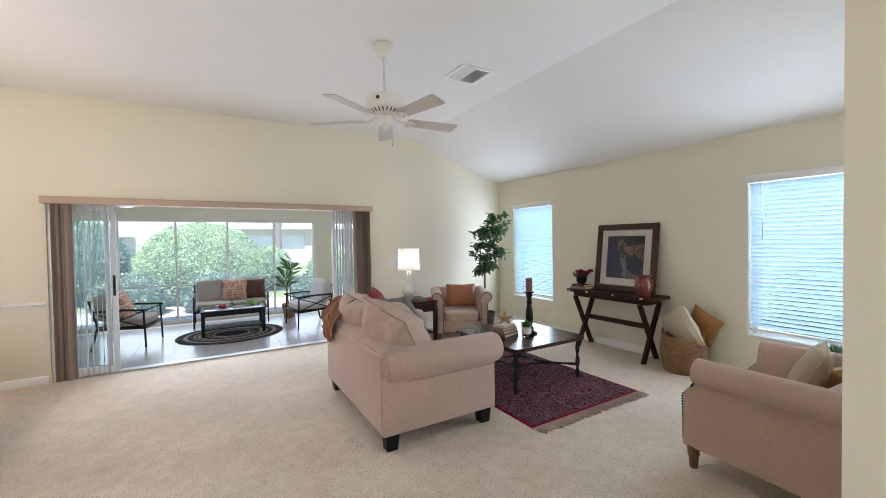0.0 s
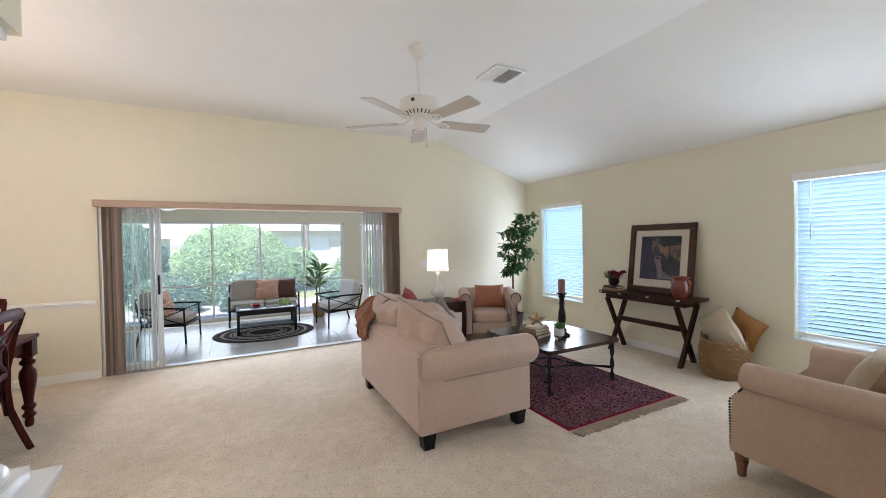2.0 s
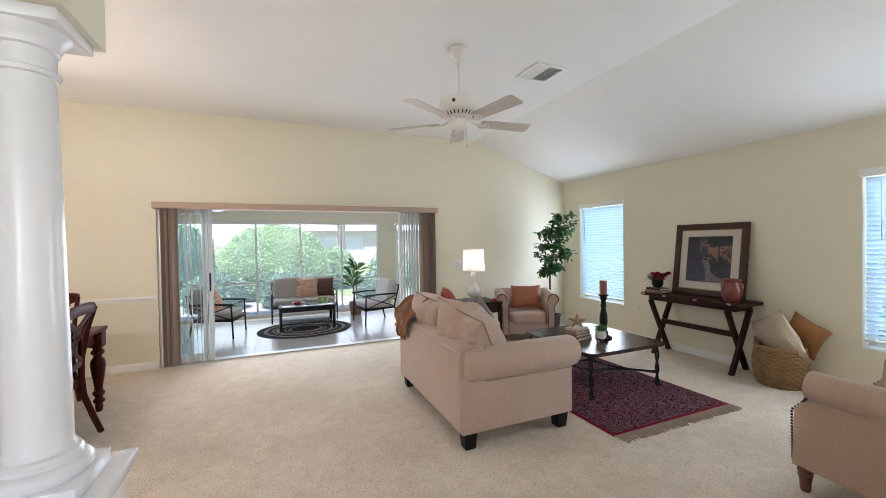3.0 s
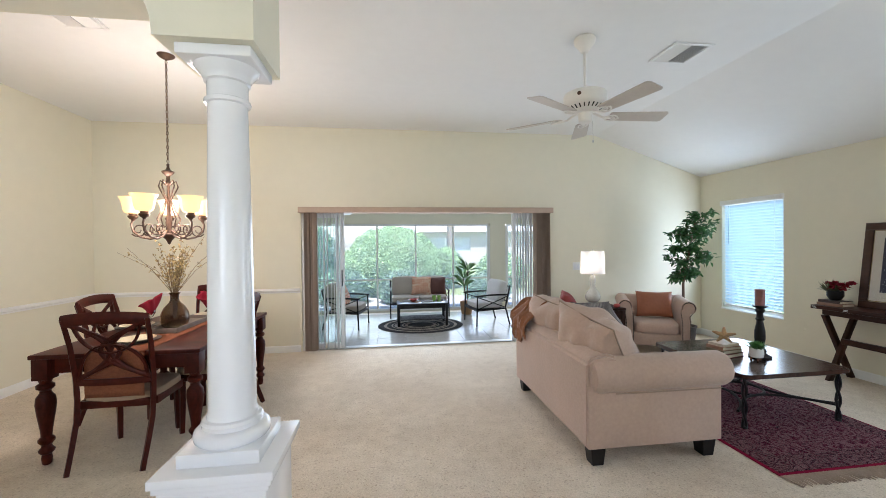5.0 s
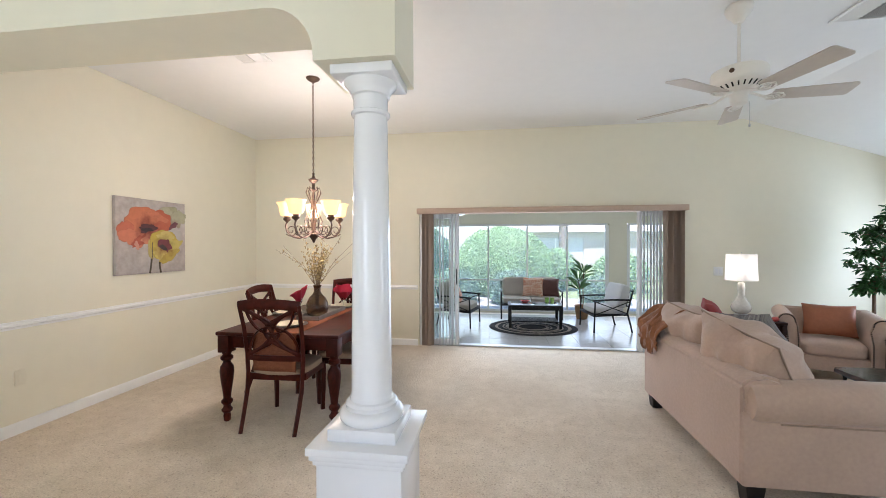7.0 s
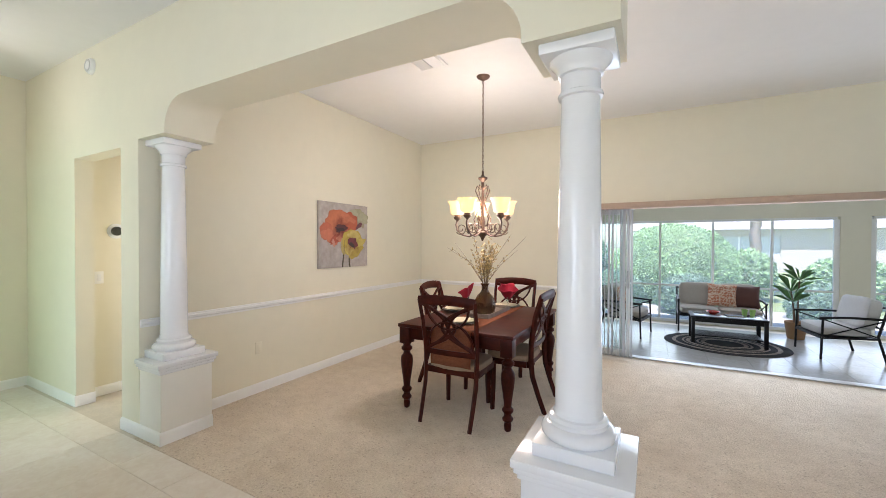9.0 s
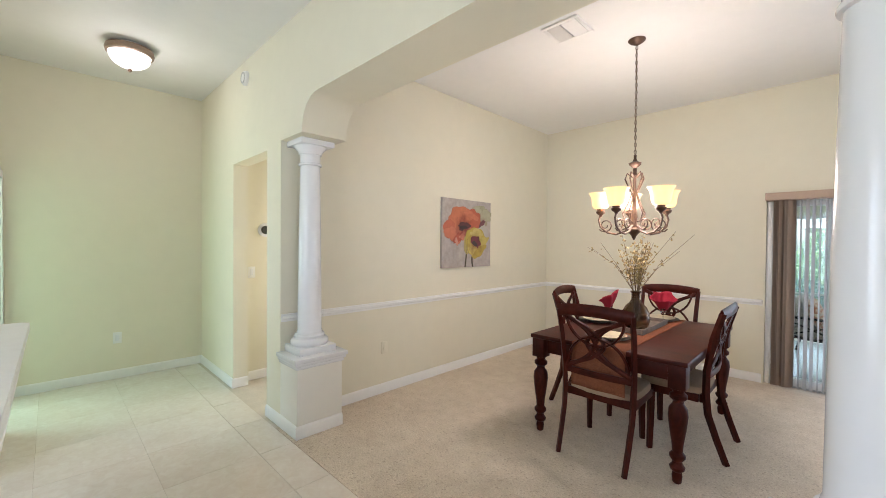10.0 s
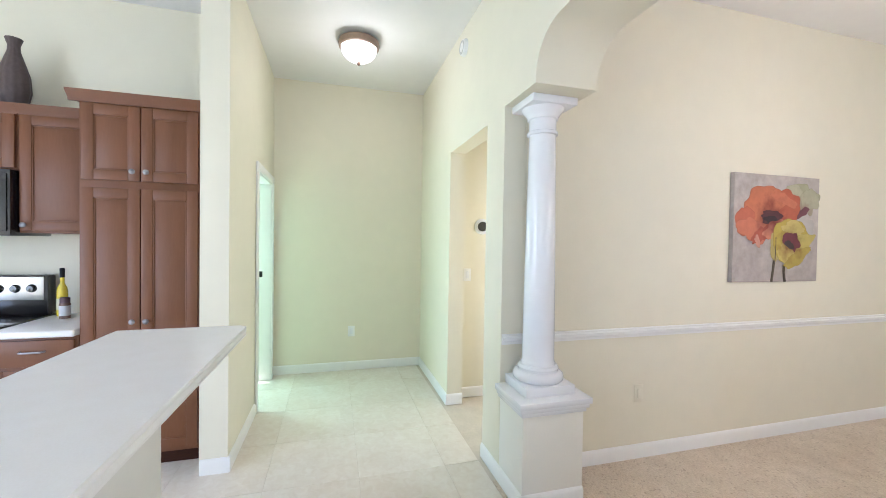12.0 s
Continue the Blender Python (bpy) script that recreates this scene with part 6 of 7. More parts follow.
paint("green_leaf", 0.78, 0.79, 0.135, (0.40, 0.39, 0.25), 1.25, 0.78, 8)
paint("green_leaf", 0.885, 0.77, 0.085, (0.45, 0.43, 0.29), 1.0, 1.1, -20)
paint("green_leaf", 0.66, 0.85, 0.07, (0.46, 0.44, 0.30), 1.3, 0.8, 15)
paint("flower_heart", 0.79, 0.655, 0.055, (0.23, 0.085, 0.10), 1.35, 0.55, 28)
stem(0.44, 0.0, 0.47, 0.42, 0.012)
stem(0.60, 0.0, 0.585, 0.16, -0.006)
paint("orange_petal", 0.60, 0.72, 0.155, (0.52, 0.13, 0.065), 0.88, 0.80, -12, wob=0.20)
paint("orange_petal", 0.33, 0.72, 0.185, (0.60, 0.19, 0.09), 1.12, 0.72, 6, wob=0.18)
paint("orange_petal", 0.56, 0.78, 0.085, (0.60, 0.19, 0.10), 1.5, 0.55, -18, wob=0.30)
paint("orange_petal", 0.125, 0.555, 0.10, (0.55, 0.15, 0.08), 0.95, 1.10, 25, wob=0.20)
paint("flower_heart", 0.42, 0.60, 0.088, (0.13, 0.04, 0.045), 1.35, 0.62, 0)
paint("flower_heart", 0.41, 0.585, 0.045, (0.055, 0.03, 0.035), 1.5, 0.55, 0)
paint("orange_petal", 0.20, 0.475, 0.125, (0.62, 0.20, 0.11), 1.20, 0.60, -12, wob=0.22)
paint("orange_petal", 0.30, 0.45, 0.075, (0.46, 0.11, 0.06), 1.40, 0.60, 30, wob=0.3)
paint("orange_petal", 0.46, 0.485, 0.115, (0.66, 0.25, 0.15), 1.05, 0.62, 24, wob=0.22)
paint("orange_petal", 0.26, 0.375, 0.03, (0.62, 0.30, 0.22), 0.8, 1.3, 20, wob=0.3)
paint("yellow_petal", 0.47, 0.335, 0.075, (0.50, 0.40, 0.14), 0.75, 1.5, 12, wob=0.2)
paint("yellow_petal", 0.66, 0.385, 0.175, (0.53, 0.40, 0.07), 1.02, 0.98, 0, wob=0.14)
paint("yellow_petal", 0.80, 0.36, 0.11, (0.56, 0.45, 0.12), 1.2, 0.62, 32, wob=0.22)
paint("yellow_petal", 0.68, 0.50, 0.09, (0.60, 0.48, 0.15), 1.4, 0.55, -8, wob=0.25)
paint("flower_heart", 0.65, 0.375, 0.078, (0.21, 0.05, 0.06), 1.15, 0.90, -10)
paint("flower_heart", 0.63, 0.345, 0.045, (0.07, 0.045, 0.045), 1.3, 0.75, -20)
paint("yellow_petal", 0.585, 0.265, 0.09, (0.60, 0.48, 0.13), 1.0, 0.72, -20, wob=0.2)
paint("yellow_petal", 0.72, 0.225, 0.10, (0.48, 0.36, 0.07), 1.3, 0.5, 24, wob=0.25)


# ---- switches, outlets and small wall things ----
def plate(name, m, label, category, w=0.075, h=0.12, rocker=1, finish=None):
    e = thing(name, m, label, category)
    part("cover_plate", box(-w / 2, -0.006, -h / 2, w / 2, 0, h / 2, 0.003), finish or TRIM, e)
    for k in range(rocker):
        x = (k - (rocker - 1) / 2) * 0.046
        part("rocker", box(x - 0.016, -0.010, -0.033, x + 0.016, -0.0062, 0.033, 0.002), finish or GLOSSW, e)


plate("light_switch", pose(2.64, NORTH, 1.15), "white double rocker light switch", "light switch", 0.12, 0.12, 2)
plate("wall_outlet", pose(EAST, 4.37, 0.46, 0, 0, -90), "cream wall outlet above the baseboard", "outlet", finish=PAINT)
plate("wall_outlet", pose(WEST, 2.85, 0.45, 0, 0, 90), "cream painted outlet cover above the baseboard", "outlet", finish=PAINT)
plate("wall_outlet", pose(-6.5, 1.01, 0.44, 0, 0, 90), "white wall outlet at the end of the hall", "outlet")
plate("light_switch", pose(-5.45, 2.03, 1.166, 0, 0, 90), "white rocker light switch in the side hall", "light switch")
e = thing("thermostat", pose(-5.45, 2.17, 1.625, 0, 90), "round black thermostat on a white backplate", "thermostat")
part("backplate", lathe([(0.0, 0), (0.075, 0), (0.075, 0.008), (0.07, 0.010), (0, 0.010)], 32), GLOSSW, e)
part("dial", lathe([(0.0, 0.010), (0.045, 0.010), (0.046, 0.03), (0.042, 0.036), (0, 0.037)], 32), SCREENBLACK, e)
e = thing("smoke_alarm", pose(-4.95, 1.81, 3.03, 90), "round white smoke alarm high on the wall", "smoke alarm")
part("housing", lathe([(0.0, 0), (0.068, 0), (0.068, 0.012), (0.06, 0.028), (0.03, 0.036), (0, 0.037)], 28), TRIM, e)
part("grille", lathe([(0.046, 0.0345), (0.05, 0.037), (0.054, 0.033)], 28), STEEL, e)
# ---- hall ----
e = thing("dome_light", pose(-5.40, 1.0, TOP - 0.03), "frosted glass ceiling dome light with a bronze rim, lit", "ceiling light")
part("rim", lathe([(0.10, -0.001), (0.168, -0.003), (0.175, -0.03), (0.168, -0.055), (0.152, -0.06), (0.15, -0.04), (0.10, -0.02)], 40), mat("brushed_bronze", (0.30, 0.21, 0.15), 0.35, 0.4, scale=20, var=0.15), e)
part("glass_dome", lathe([(0.151, -0.056)] + [(0.15 * math.cos(radians(a)), -0.058 - 0.115 * math.sin(radians(a))) for a in range(6, 86, 10)] + [(0.006, -0.174)], 40), glow("frosted_lit_glass", (1.0, 0.95, 0.86), 1.1), e, "glowing frosted glass")
part("ceiling_plate", lathe([(0.10, -0.02), (0.10, 0.0295)], 32), TRIM, e)
part("finial", lathe([(0.005, -0.17), (0.014, -0.18), (0.016, -0.192), (0.008, -0.202), (0.0, -0.208)], 14), BRONZE, e)
# the casing of the hall door
e = thing("door_casing", pose(0, 0, 0), "white door casing and jamb of an open doorway", "door frame", kind="structure")
for a in ((-6.36, -6.36 + 0.02, 0, 2.04), (-5.59, -5.57, 0, 2.04), (-6.34, -5.59, 2.04, 2.06)):
    part("jamb", box(a[0], 0.012, a[2], a[1], 0.181, a[3], 0.002), TRIM, e)
for a in ((-6.42, -6.345, 0, 2.125), (-5.585, -5.51, 0, 2.125), (-6.345, -5.585, 2.05, 2.125)):
    part("casing", box(a[0], 0.181, a[2], a[1], 0.198, a[3], 0.004), TRIM, e)
part("strike_plate", box(-6.3405, 0.06, 1.08, -6.336, 0.10, 1.14, 0.001), BLACK, e, "dark strike plate")
wall("wall_bath_south", "y", -1.62, -1.5, -6.5, -5.5, TOP)

# ---- breakfast bar ----
out = [(-1.55, 0.425), (-1.55, -0.095)] + arc(-3.93, -0.075, 0.02, 270, 180, 4) + arc(-3.925, 0.40, 0.025, 180, 90, 5)
bm = extrude(out, 0.042, m=pose(0, 0, 1.072, -90))
bmesh.ops.bevel(bm, geom=[ed for ed in bm.edges if abs(ed.verts[0].co.z - ed.verts[1].co.z) < 1e-5], offset=0.012, segments=3, affect="EDGES")
e = thing("breakfast_bar", pose(0, 0, 0), "raised breakfast bar with white speckled top", "bar counter")
part("bar_top", bm, LAMINATE, e, "white speckled laminate with rounded edge")
part("half_wall", box(-3.62, 0.07, 0, -1.6, 0.20, 1.029, 0.003), mat("white_half_wall", (0.78, 0.77, 0.73), 0.7, scale=3, var=0.03, bump=0.2, bscale=90), e)
part("baseboard", run(BASE, (-3.62, 0.20, 0), (-1.6, 0.20, 0), (0, 1, 0)), TRIM, e)
e = thing("fruit_bowl", pose(-2.36, 0.30, 1.0725), "small dish of pink sugared fruit", "fruit bowl")
part("dish", lathe([(0.0, 0), (0.05, 0), (0.085, 0.02), (0.10, 0.035), (0.097, 0.037), (0.08, 0.024), (0, 0.008)], 28), mat("pink_dish", (0.66, 0.34, 0.30), 0.35, scale=20), e)
rnd = random.Random(4)
PINK = mat("pink_fruit", (0.60, 0.16, 0.14), 0.5, scale=20, color2=(0.62, 0.34, 0.28), bump=0.3)
for k in range(5):
    t = 2 * math.pi * k / 5
    bm = soft(0.055, 0.055, 0.05, 2.1, 4)
    bmesh.ops.translate(bm, vec=(0.042 * math.cos(t), 0.042 * math.sin(t), 0.04), verts=bm.verts[:])
    part("fruit", bm, PINK, e)


# ---- kitchen cabinets along the west wall; fronts face +x ----
def panel_door(x, y0, y1, z0, z1, parent, knob=None, kz=None):
    w = 0.062
    bm = bmesh.new()
    for a in ((y0, z0, y0 + w, z1), (y1 - w, z0, y1, z1), (y0 + w, z0, y1 - w, z0 + w), (y0 + w, z1 - w, y1 - w, z1)):
        box(x, a[0], a[1], x + 0.02, a[2], a[3], 0.003, bm=bm)
    d = part("door", bm, CABWOOD, parent)
    part("panel", box(x + 0.002, y0 + w, z0 + w, x + 0.011, y1 - w, z1 - w, 0.004), CABWOOD, d)
    bm = bmesh.new()
    for a in ((y0 + w, z0 + w, y0 + w + 0.008, z1 - w), (y1 - w - 0.008, z0 + w, y1 - w, z1 - w), (y0 + w + 0.008, z0 + w, y1 - w - 0.008, z0 + w + 0.008), (y0 + w + 0.008, z1 - w - 0.008, y1 - w - 0.008, z1 - w)):
        box(x + 0.011, a[0], a[1], x + 0.016, a[2], a[3], 0.002, bm=bm)
    part("bead", bm, CABWOOD, d)
    if knob:
        part("knob", lathe([(0.006, 0), (0.006, 0.012), (0.016, 0.02), (0.017, 0.026), (0.010, 0.032), (0, 0.033)], 16, m=pose(x + 0.02, knob, kz, 0, 90)), PEWTER, d, "round pewter knob")


def crown(x, y0, y1, z, parent, depth, sides=True):
    prof = [(0, 0), (0.012, 0), (0.018, 0.02), (0.045, 0.05), (0.05, 0.062), (0, 0.062)]
    part("crown_moulding", run(prof, (x, y0 - (0.05 if sides else 0), z), (x, y1, z), (1, 0, 0)), CABWOOD, parent)
    if sides:
        part("crown_moulding", run(prof, (x - depth, y0, z), (x + 0.0, y0, z), (0, -1, 0)), CABWOOD, parent)


e = thing("pantry_cabinet", pose(0, 0, 0), "tall reddish maple pantry cabinet with four doors", "cabinet")
part("body", box(-5.40, -0.672, 0.10, -4.82, 0.012, 2.31, 0.002), CABWOOD, e)
part("toe_kick", box(-5.40, -0.66, 0, -4.88, 0.0, 0.0995), DARKWOOD, e, smooth=0)
panel_door(-4.819, -0.655, -0.352, 1.82, 2.275, e, -0.385, 1.875)
panel_door(-4.819, -0.346, -0.035, 1.82, 2.275, e, -0.312, 1.875)
panel_door(-4.819, -0.655, -0.352, 0.125, 1.772, e, -0.385, 0.95)
panel_door(-4.819, -0.346, -0.035, 0.125, 1.772, e, -0.312, 0.95)
crown(-4.82, -0.672, 0.012, 2.285, e, 0.58)
e = thing("wall_cabinet", pose(0, 0, 0), "reddish maple wall cabinet", "cabinet", "kitchen wall cabinets")
part("body", box(-5.40, -1.126, 1.49, -5.09, -0.675, 2.27, 0.002), CABWOOD, e)
panel_door(-5.089, -1.115, -0.69, 1.505, 2.24, e, -1.085, 1.54)
crown(-5.09, -1.126, -0.676, 2.24, e, 0.3, False)
e = thing("wall_cabinet", pose(0, 0, 0), "short maple wall cabinet above the microwave", "cabinet", "kitchen wall cabinets")
part("body", box(-5.40, -1.89, 1.89, -5.09, -1.129, 2.27, 0.002), CABWOOD, e)
panel_door(-5.089, -1.50, -1.14, 1.90, 2.24, e, -1.47, 1.93)
panel_door(-5.089, -1.88, -1.51, 1.90, 2.24, e, -1.53, 1.93)
crown(-5.09, -1.89, -1.127, 2.24, e, 0.3, False)
e = thing("microwave", pose(0, 0, 0), "black microwave oven mounted over the range", "microwave")
part("case", box(-5.40, -1.885, 1.47, -5.03, -1.135, 1.885, 0.006), SCREENBLACK, e)
part("door_glass", box(-5.0295, -1.70, 1.50, -5.02, -1.15, 1.86, 0.003), SCREENBLACK, e)
part("handle", tube([(-5.0, -1.66, 1.52), (-4.99, -1.66, 1.68), (-5.0, -1.66, 1.84)], 0.010, 8), BLACK, e)
e = thing("base_cabinet", pose(0, 0, 0), "maple base cabinet with a drawer", "cabinet")
part("body", box(-5.40, -1.10, 0.10, -4.82, -0.675, 0.873, 0.002), CABWOOD, e)
part("toe_kick", box(-5.40, -1.10, 0, -4.88, -0.675, 0.0995), DARKWOOD, e, smooth=0)
d = part("drawer_front", box(-4.8195, -1.09, 0.70, -4.80, -0.69, 0.855, 0.004), CABWOOD, e)
part("pull", tube([(-4.80, -0.95, 0.79), (-4.775, -0.94, 0.79), (-4.772, -0.89, 0.79), (-4.775, -0.84, 0.79), (-4.80, -0.83, 0.79)], 0.006, 8), PEWTER, d, "pewter bar pull")
panel_door(-4.8195, -1.09, -0.69, 0.125, 0.68, e, -1.05, 0.63)
bm = box(-5.40, -1.10, 0.874, -4.77, -0.674, 0.915, 0.012, 3)
single("countertop", bm, LAMINATE, "white speckled laminate countertop", "countertop")
e = thing("kitchen_range", pose(0, 0, 0), "black electric range with a steel control panel", "stove")
part("body", box(-5.39, -1.868, 0.02, -4.80, -1.105, 0.905, 0.006), SCREENBLACK, e)
part("cooktop", box(-5.39, -1.868, 0.9055, -4.77, -1.105, 0.922, 0.005), SCREENBLACK, e)
part("backguard", box(-5.395, -1.868, 0.9225, -5.31, -1.105, 1.20, 0.012), SCREENBLACK, e)
p = part("control_panel", box(-5.3095, -1.85, 1.03, -5.30, -1.125, 1.19, 0.004), STEEL, e, "brushed steel control panel")
for y in (-1.19, -1.28, -1.37, -1.62, -1.72):
    part("knob", lathe([(0.028, 0), (0.028, 0.004), (0.022, 0.008), (0.020, 0.026), (0, 0.027)], 20, m=pose(-5.30, y, 1.11, 0, 90)), SCREENBLACK, p, "black control knob")
e = thing("oil_bottle", pose(-5.30, -1.02, 0.9155) @ Matrix.Diagonal((0.85, 0.85, 0.88, 1)), "glass bottle of yellow olive oil with dark cap", "bottle")
part("bottle_body", lathe([(0.0, 0), (0.034, 0), (0.036, 0.01), (0.036, 0.19), (0.03, 0.225), (0.014, 0.26), (0.014, 0.31)], 20), mat("oil_glass", (0.78, 0.60, 0.05), 0.12, scale=10, var=0.2, coat=0.5), e)
part("cap", lathe([(0.0165, 0.305), (0.0165, 0.375), (0.014, 0.38), (0, 0.381)], 16), BLACK, e)
part("label", lathe([(0.0365, 0.05), (0.0365, 0.14)], 20), mat("pale_label", (0.62, 0.58, 0.40), 0.7), e)
e = thing("spice_jar", pose(-5.19, -0.945, 0.9155) @ Matrix.Diagonal((0.8, 0.8, 0.8, 1)), "spice jar with dark lid and white label", "jar")
part("jar_body", lathe([(0.0, 0), (0.036, 0), (0.038, 0.008), (0.038, 0.12), (0.032, 0.135)], 20), mat("brown_glass", (0.22, 0.13, 0.10), 0.15, coat=0.5), e)
part("lid", lathe([(0.034, 0.135), (0.034, 0.175), (0.03, 0.178), (0, 0.178)], 18), mat("plum_lid", (0.10, 0.05, 0.06), 0.5), e)
part("label", lathe([(0.0386, 0.025), (0.0386, 0.11)], 20), mat("white_label", (0.72, 0.70, 0.68), 0.7), e)
bm = bmesh.new()
prof = [(0.05, 0.0), (0.075, 0.02), (0.095, 0.10), (0.088, 0.19), (0.055, 0.28), (0.036, 0.33), (0.034, 0.36), (0.05, 0.40), (0.046, 0.402), (0.03, 0.36), (0, 0.34)]
bm = lathe(prof, 48)
for v in bm.verts:
    a = math.atan2(v.co.y, v.co.x)
    k = 1 + 0.035 * math.cos(12 * a)
    v.co.x *= k
    v.co.y *= k
place("tall_vase", bm, mat("brown_ribbed_clay", (0.10, 0.07, 0.065), 0.6, scale=14, var=0.25, bump=0.3), pose(-5.20, -1.22, 2.303) @ Matrix.Diagonal((0.86, 0.86, 1.14, 1)), "dark brown ribbed vase on top of the cabinets", "vase")
e = thing("dried_arrangement", pose(-5.24, -1.42, 2.303), "dried flower arrangement on top of the cabinets", "dried flowers")
part("basket", lathe([(0.05, 0), (0.07, 0.02), (0.09, 0.12), (0.08, 0.13), (0, 0.11)], 20), WICK, e)
bm = sprig(bmesh.new(), random.Random(12), 260, 0.22, 0.11, 0.11, 0.016)
bmesh.ops.translate(bm, vec=(0, 0, 0.11), verts=bm.verts[:])
part("dried_stems", bm, leafy("brown_dried", (0.24, 0.15, 0.08), 0.8, 0.5), e)
# ---- lanai windows, furniture and garden ----
LZ, LY = -0.02, 9.2
single("ground", box(-150, -60, -0.4, 150, 250, -0.12), mat("lawn", (0.26, 0.31, 0.15), 0.9, scale=3, color2=(0.19, 0.24, 0.10), bump=0.6, bscale=40), "sunlit green lawn", "lawn", "structure", smooth=0)
single("gravel_bed", box(-9, 9.42, -0.13, 9, 12.4, -0.105, 0.004), mat("pale_gravel", (0.58, 0.57, 0.55), 0.9, scale=30, color2=(0.34, 0.33, 0.33), bump=0.8, bscale=60, bdist=0.01), "bed of pale gravel outside the lanai", "gravel", "structure")
lanai_floor = single("floor_lanai", box(-3.2, 6.19, -0.1, 4.6, 9.2, LZ - 0.005), GROUT, "pale glossy tile floor of the lanai", "floor", "structure", smooth=0)
wall("wall_lanai_north", "y", LY, LY + 0.2, -3.2, 4.6, 2.6, [(-3.0, 0.0, 2.10, 1.995), (2.47, 0.0, 4.4, 1.995)], z0=-0.12)
wall("wall_lanai_west", "x", -3.3, -3.2, 6.19, LY + 0.2, 2.6, z0=-0.12)
wall("wall_lanai_east", "x", 4.6, 4.7, 6.19, LY + 0.2, 2.6, z0=-0.12)
single("lanai_ceiling", box(-3.2, 6.19, 2.5, 4.6, LY, 2.6), CEIL, "white lanai ceiling", "ceiling", "structure", smooth=0)


def lanai_window(i, xs):
    e = thing("window_%d" % i, pose(0, LY + 0.05, 0), "wide white framed lanai window with a low rail", "window", kind="structure")
    x0, x1 = xs[0], xs[-1]
    part("top_frame", box(x0, -0.04, 1.95, x1, 0.04, 1.994, 0.004), TRIM, e)
    part("window_sill", box(x0, -0.05, 0.001, x1, 0.05, 0.05, 0.004), TRIM, e)
    part("mid_rail", box(x0 + 0.02, -0.02, 0.70, x1 - 0.02, 0.02, 0.735, 0.003), TRIM, e)
    for k, x in enumerate(xs):
        w = 0.035 if k in (0, len(xs) - 1) else 0.018
        part("mullion", box(x - w, -0.03, 0.051, x + w, 0.03, 1.949, 0.003), TRIM, e)
    for a, b in zip(xs, xs[1:]):
        for z0, z1 in ((0.051, 0.70), (0.735, 1.949)):
            g = part("hazy_pane", box(a + 0.018, -0.002, z0, b - 0.018, 0.002, z1), HAZE_PANE, e, smooth=0)
            g.visible_shadow = False


lanai_window(3, [-2.965, -2.30, -1.425, -0.545, 0.335, 1.213, 2.065])
lanai_window(4, [2.505, 3.4, 4.365])

PATIO = mat("greige_cushion", (0.42, 0.37, 0.32), 0.9, scale=14, var=0.08, bump=0.3, bscale=350)
PATIOW = mat("pale_cushion", (0.60, 0.58, 0.57), 0.9, scale=14, var=0.06, bump=0.3, bscale=350)
FLORAL = rug_material("coral_floral", (0.52, 0.20, 0.12), (0.70, 0.55, 0.42), (0.72, 0.58, 0.46), 9, 0.8)


def patio_frame(e, w, d, back):
    # local: faces -y; front legs at y = 0
    for s in (-1, 1):
        x = s * (w / 2 - 0.015)
        part("front_leg", tube([(x, 0.0, 0), (x, 0.01, 0.30), (x, 0.02, 0.56)], 0.014, 6), BLACK, e)
        part("back_leg", tube([(x, d + 0.05, 0), (x, d - 0.04, 0.34), (x, d + 0.06, back)], 0.015, 6), BLACK, e)
        part("armrest", tube([(x, -0.02, 0.56), (x, d * 0.5, 0.575), (x, d + 0.02, 0.57)], 0.017, 6), BLACK, e)
        part("brace", tube([(x, 0.02, 0.54), (x, d - 0.03, 0.33)], 0.009, 6), BLACK, e)
        part("brace", tube([(x, 0.02, 0.31), (x, d, 0.54)], 0.009, 6), BLACK, e)
        part("side_rail", tube([(x, 0.0, 0.29), (x, d - 0.04, 0.31)], 0.013, 6), BLACK, e)
    for y, z in ((0.0, 0.29), (d - 0.04, 0.31), (d + 0.055, back - 0.02), (d + 0.0, 0.45)):
        part("cross_rail", tube([(-w / 2 + 0.015, y, z), (w / 2 - 0.015, y, z)], 0.013, 6), BLACK, e)


def patio_seat(m, name, w, label, cat, n, cm):
    e = thing(name, m, label, cat)
    d = 0.62
    patio_frame(e, w, d, 0.74)
    for k in range(int(w / 0.09)):
        x = -w / 2 + 0.05 + 0.09 * k
        part("back_slat", tube([(x, d + 0.0, 0.45), (x, d + 0.053, 0.71)], 0.006, 5), BLACK, e)
    part("deck", box(-w / 2 + 0.03, 0.0, 0.302, w / 2 - 0.03, d - 0.05, 0.312), BLACK, e, smooth=0)
    for k in range(n):
        cw = (w - 0.08) / n
        bm = soft(cw, d - 0.06, 0.13, 6, 5)
        bmesh.ops.translate(bm, vec=(-w / 2 + 0.04 + cw * (k + 0.5), 0.29, 0.375), verts=bm.verts[:])
        part("seat_cushion", bm, cm, e)
        bm = soft(cw, 0.17, 0.42, 7, 6, rough=0.008, seed=k)
        bmesh.ops.transform(bm, matrix=pose(-w / 2 + 0.04 + cw * (k + 0.5), d - 0.075, 0.62, -14), verts=bm.verts[:])
        part("back_cushion", bm, cm, e)
    return e


patio_seat(pose(0.36, 8.38, LZ), "patio_loveseat", 1.26, "black metal patio loveseat with greige cushions", "outdoor sofa", 2, PATIO)
patio_seat(pose(1.28, 7.62, LZ, 0, 0, -82), "patio_chair", 0.72, "black metal patio chair with crossed side braces and pale cushions", "patio chair", 1, PATIOW)
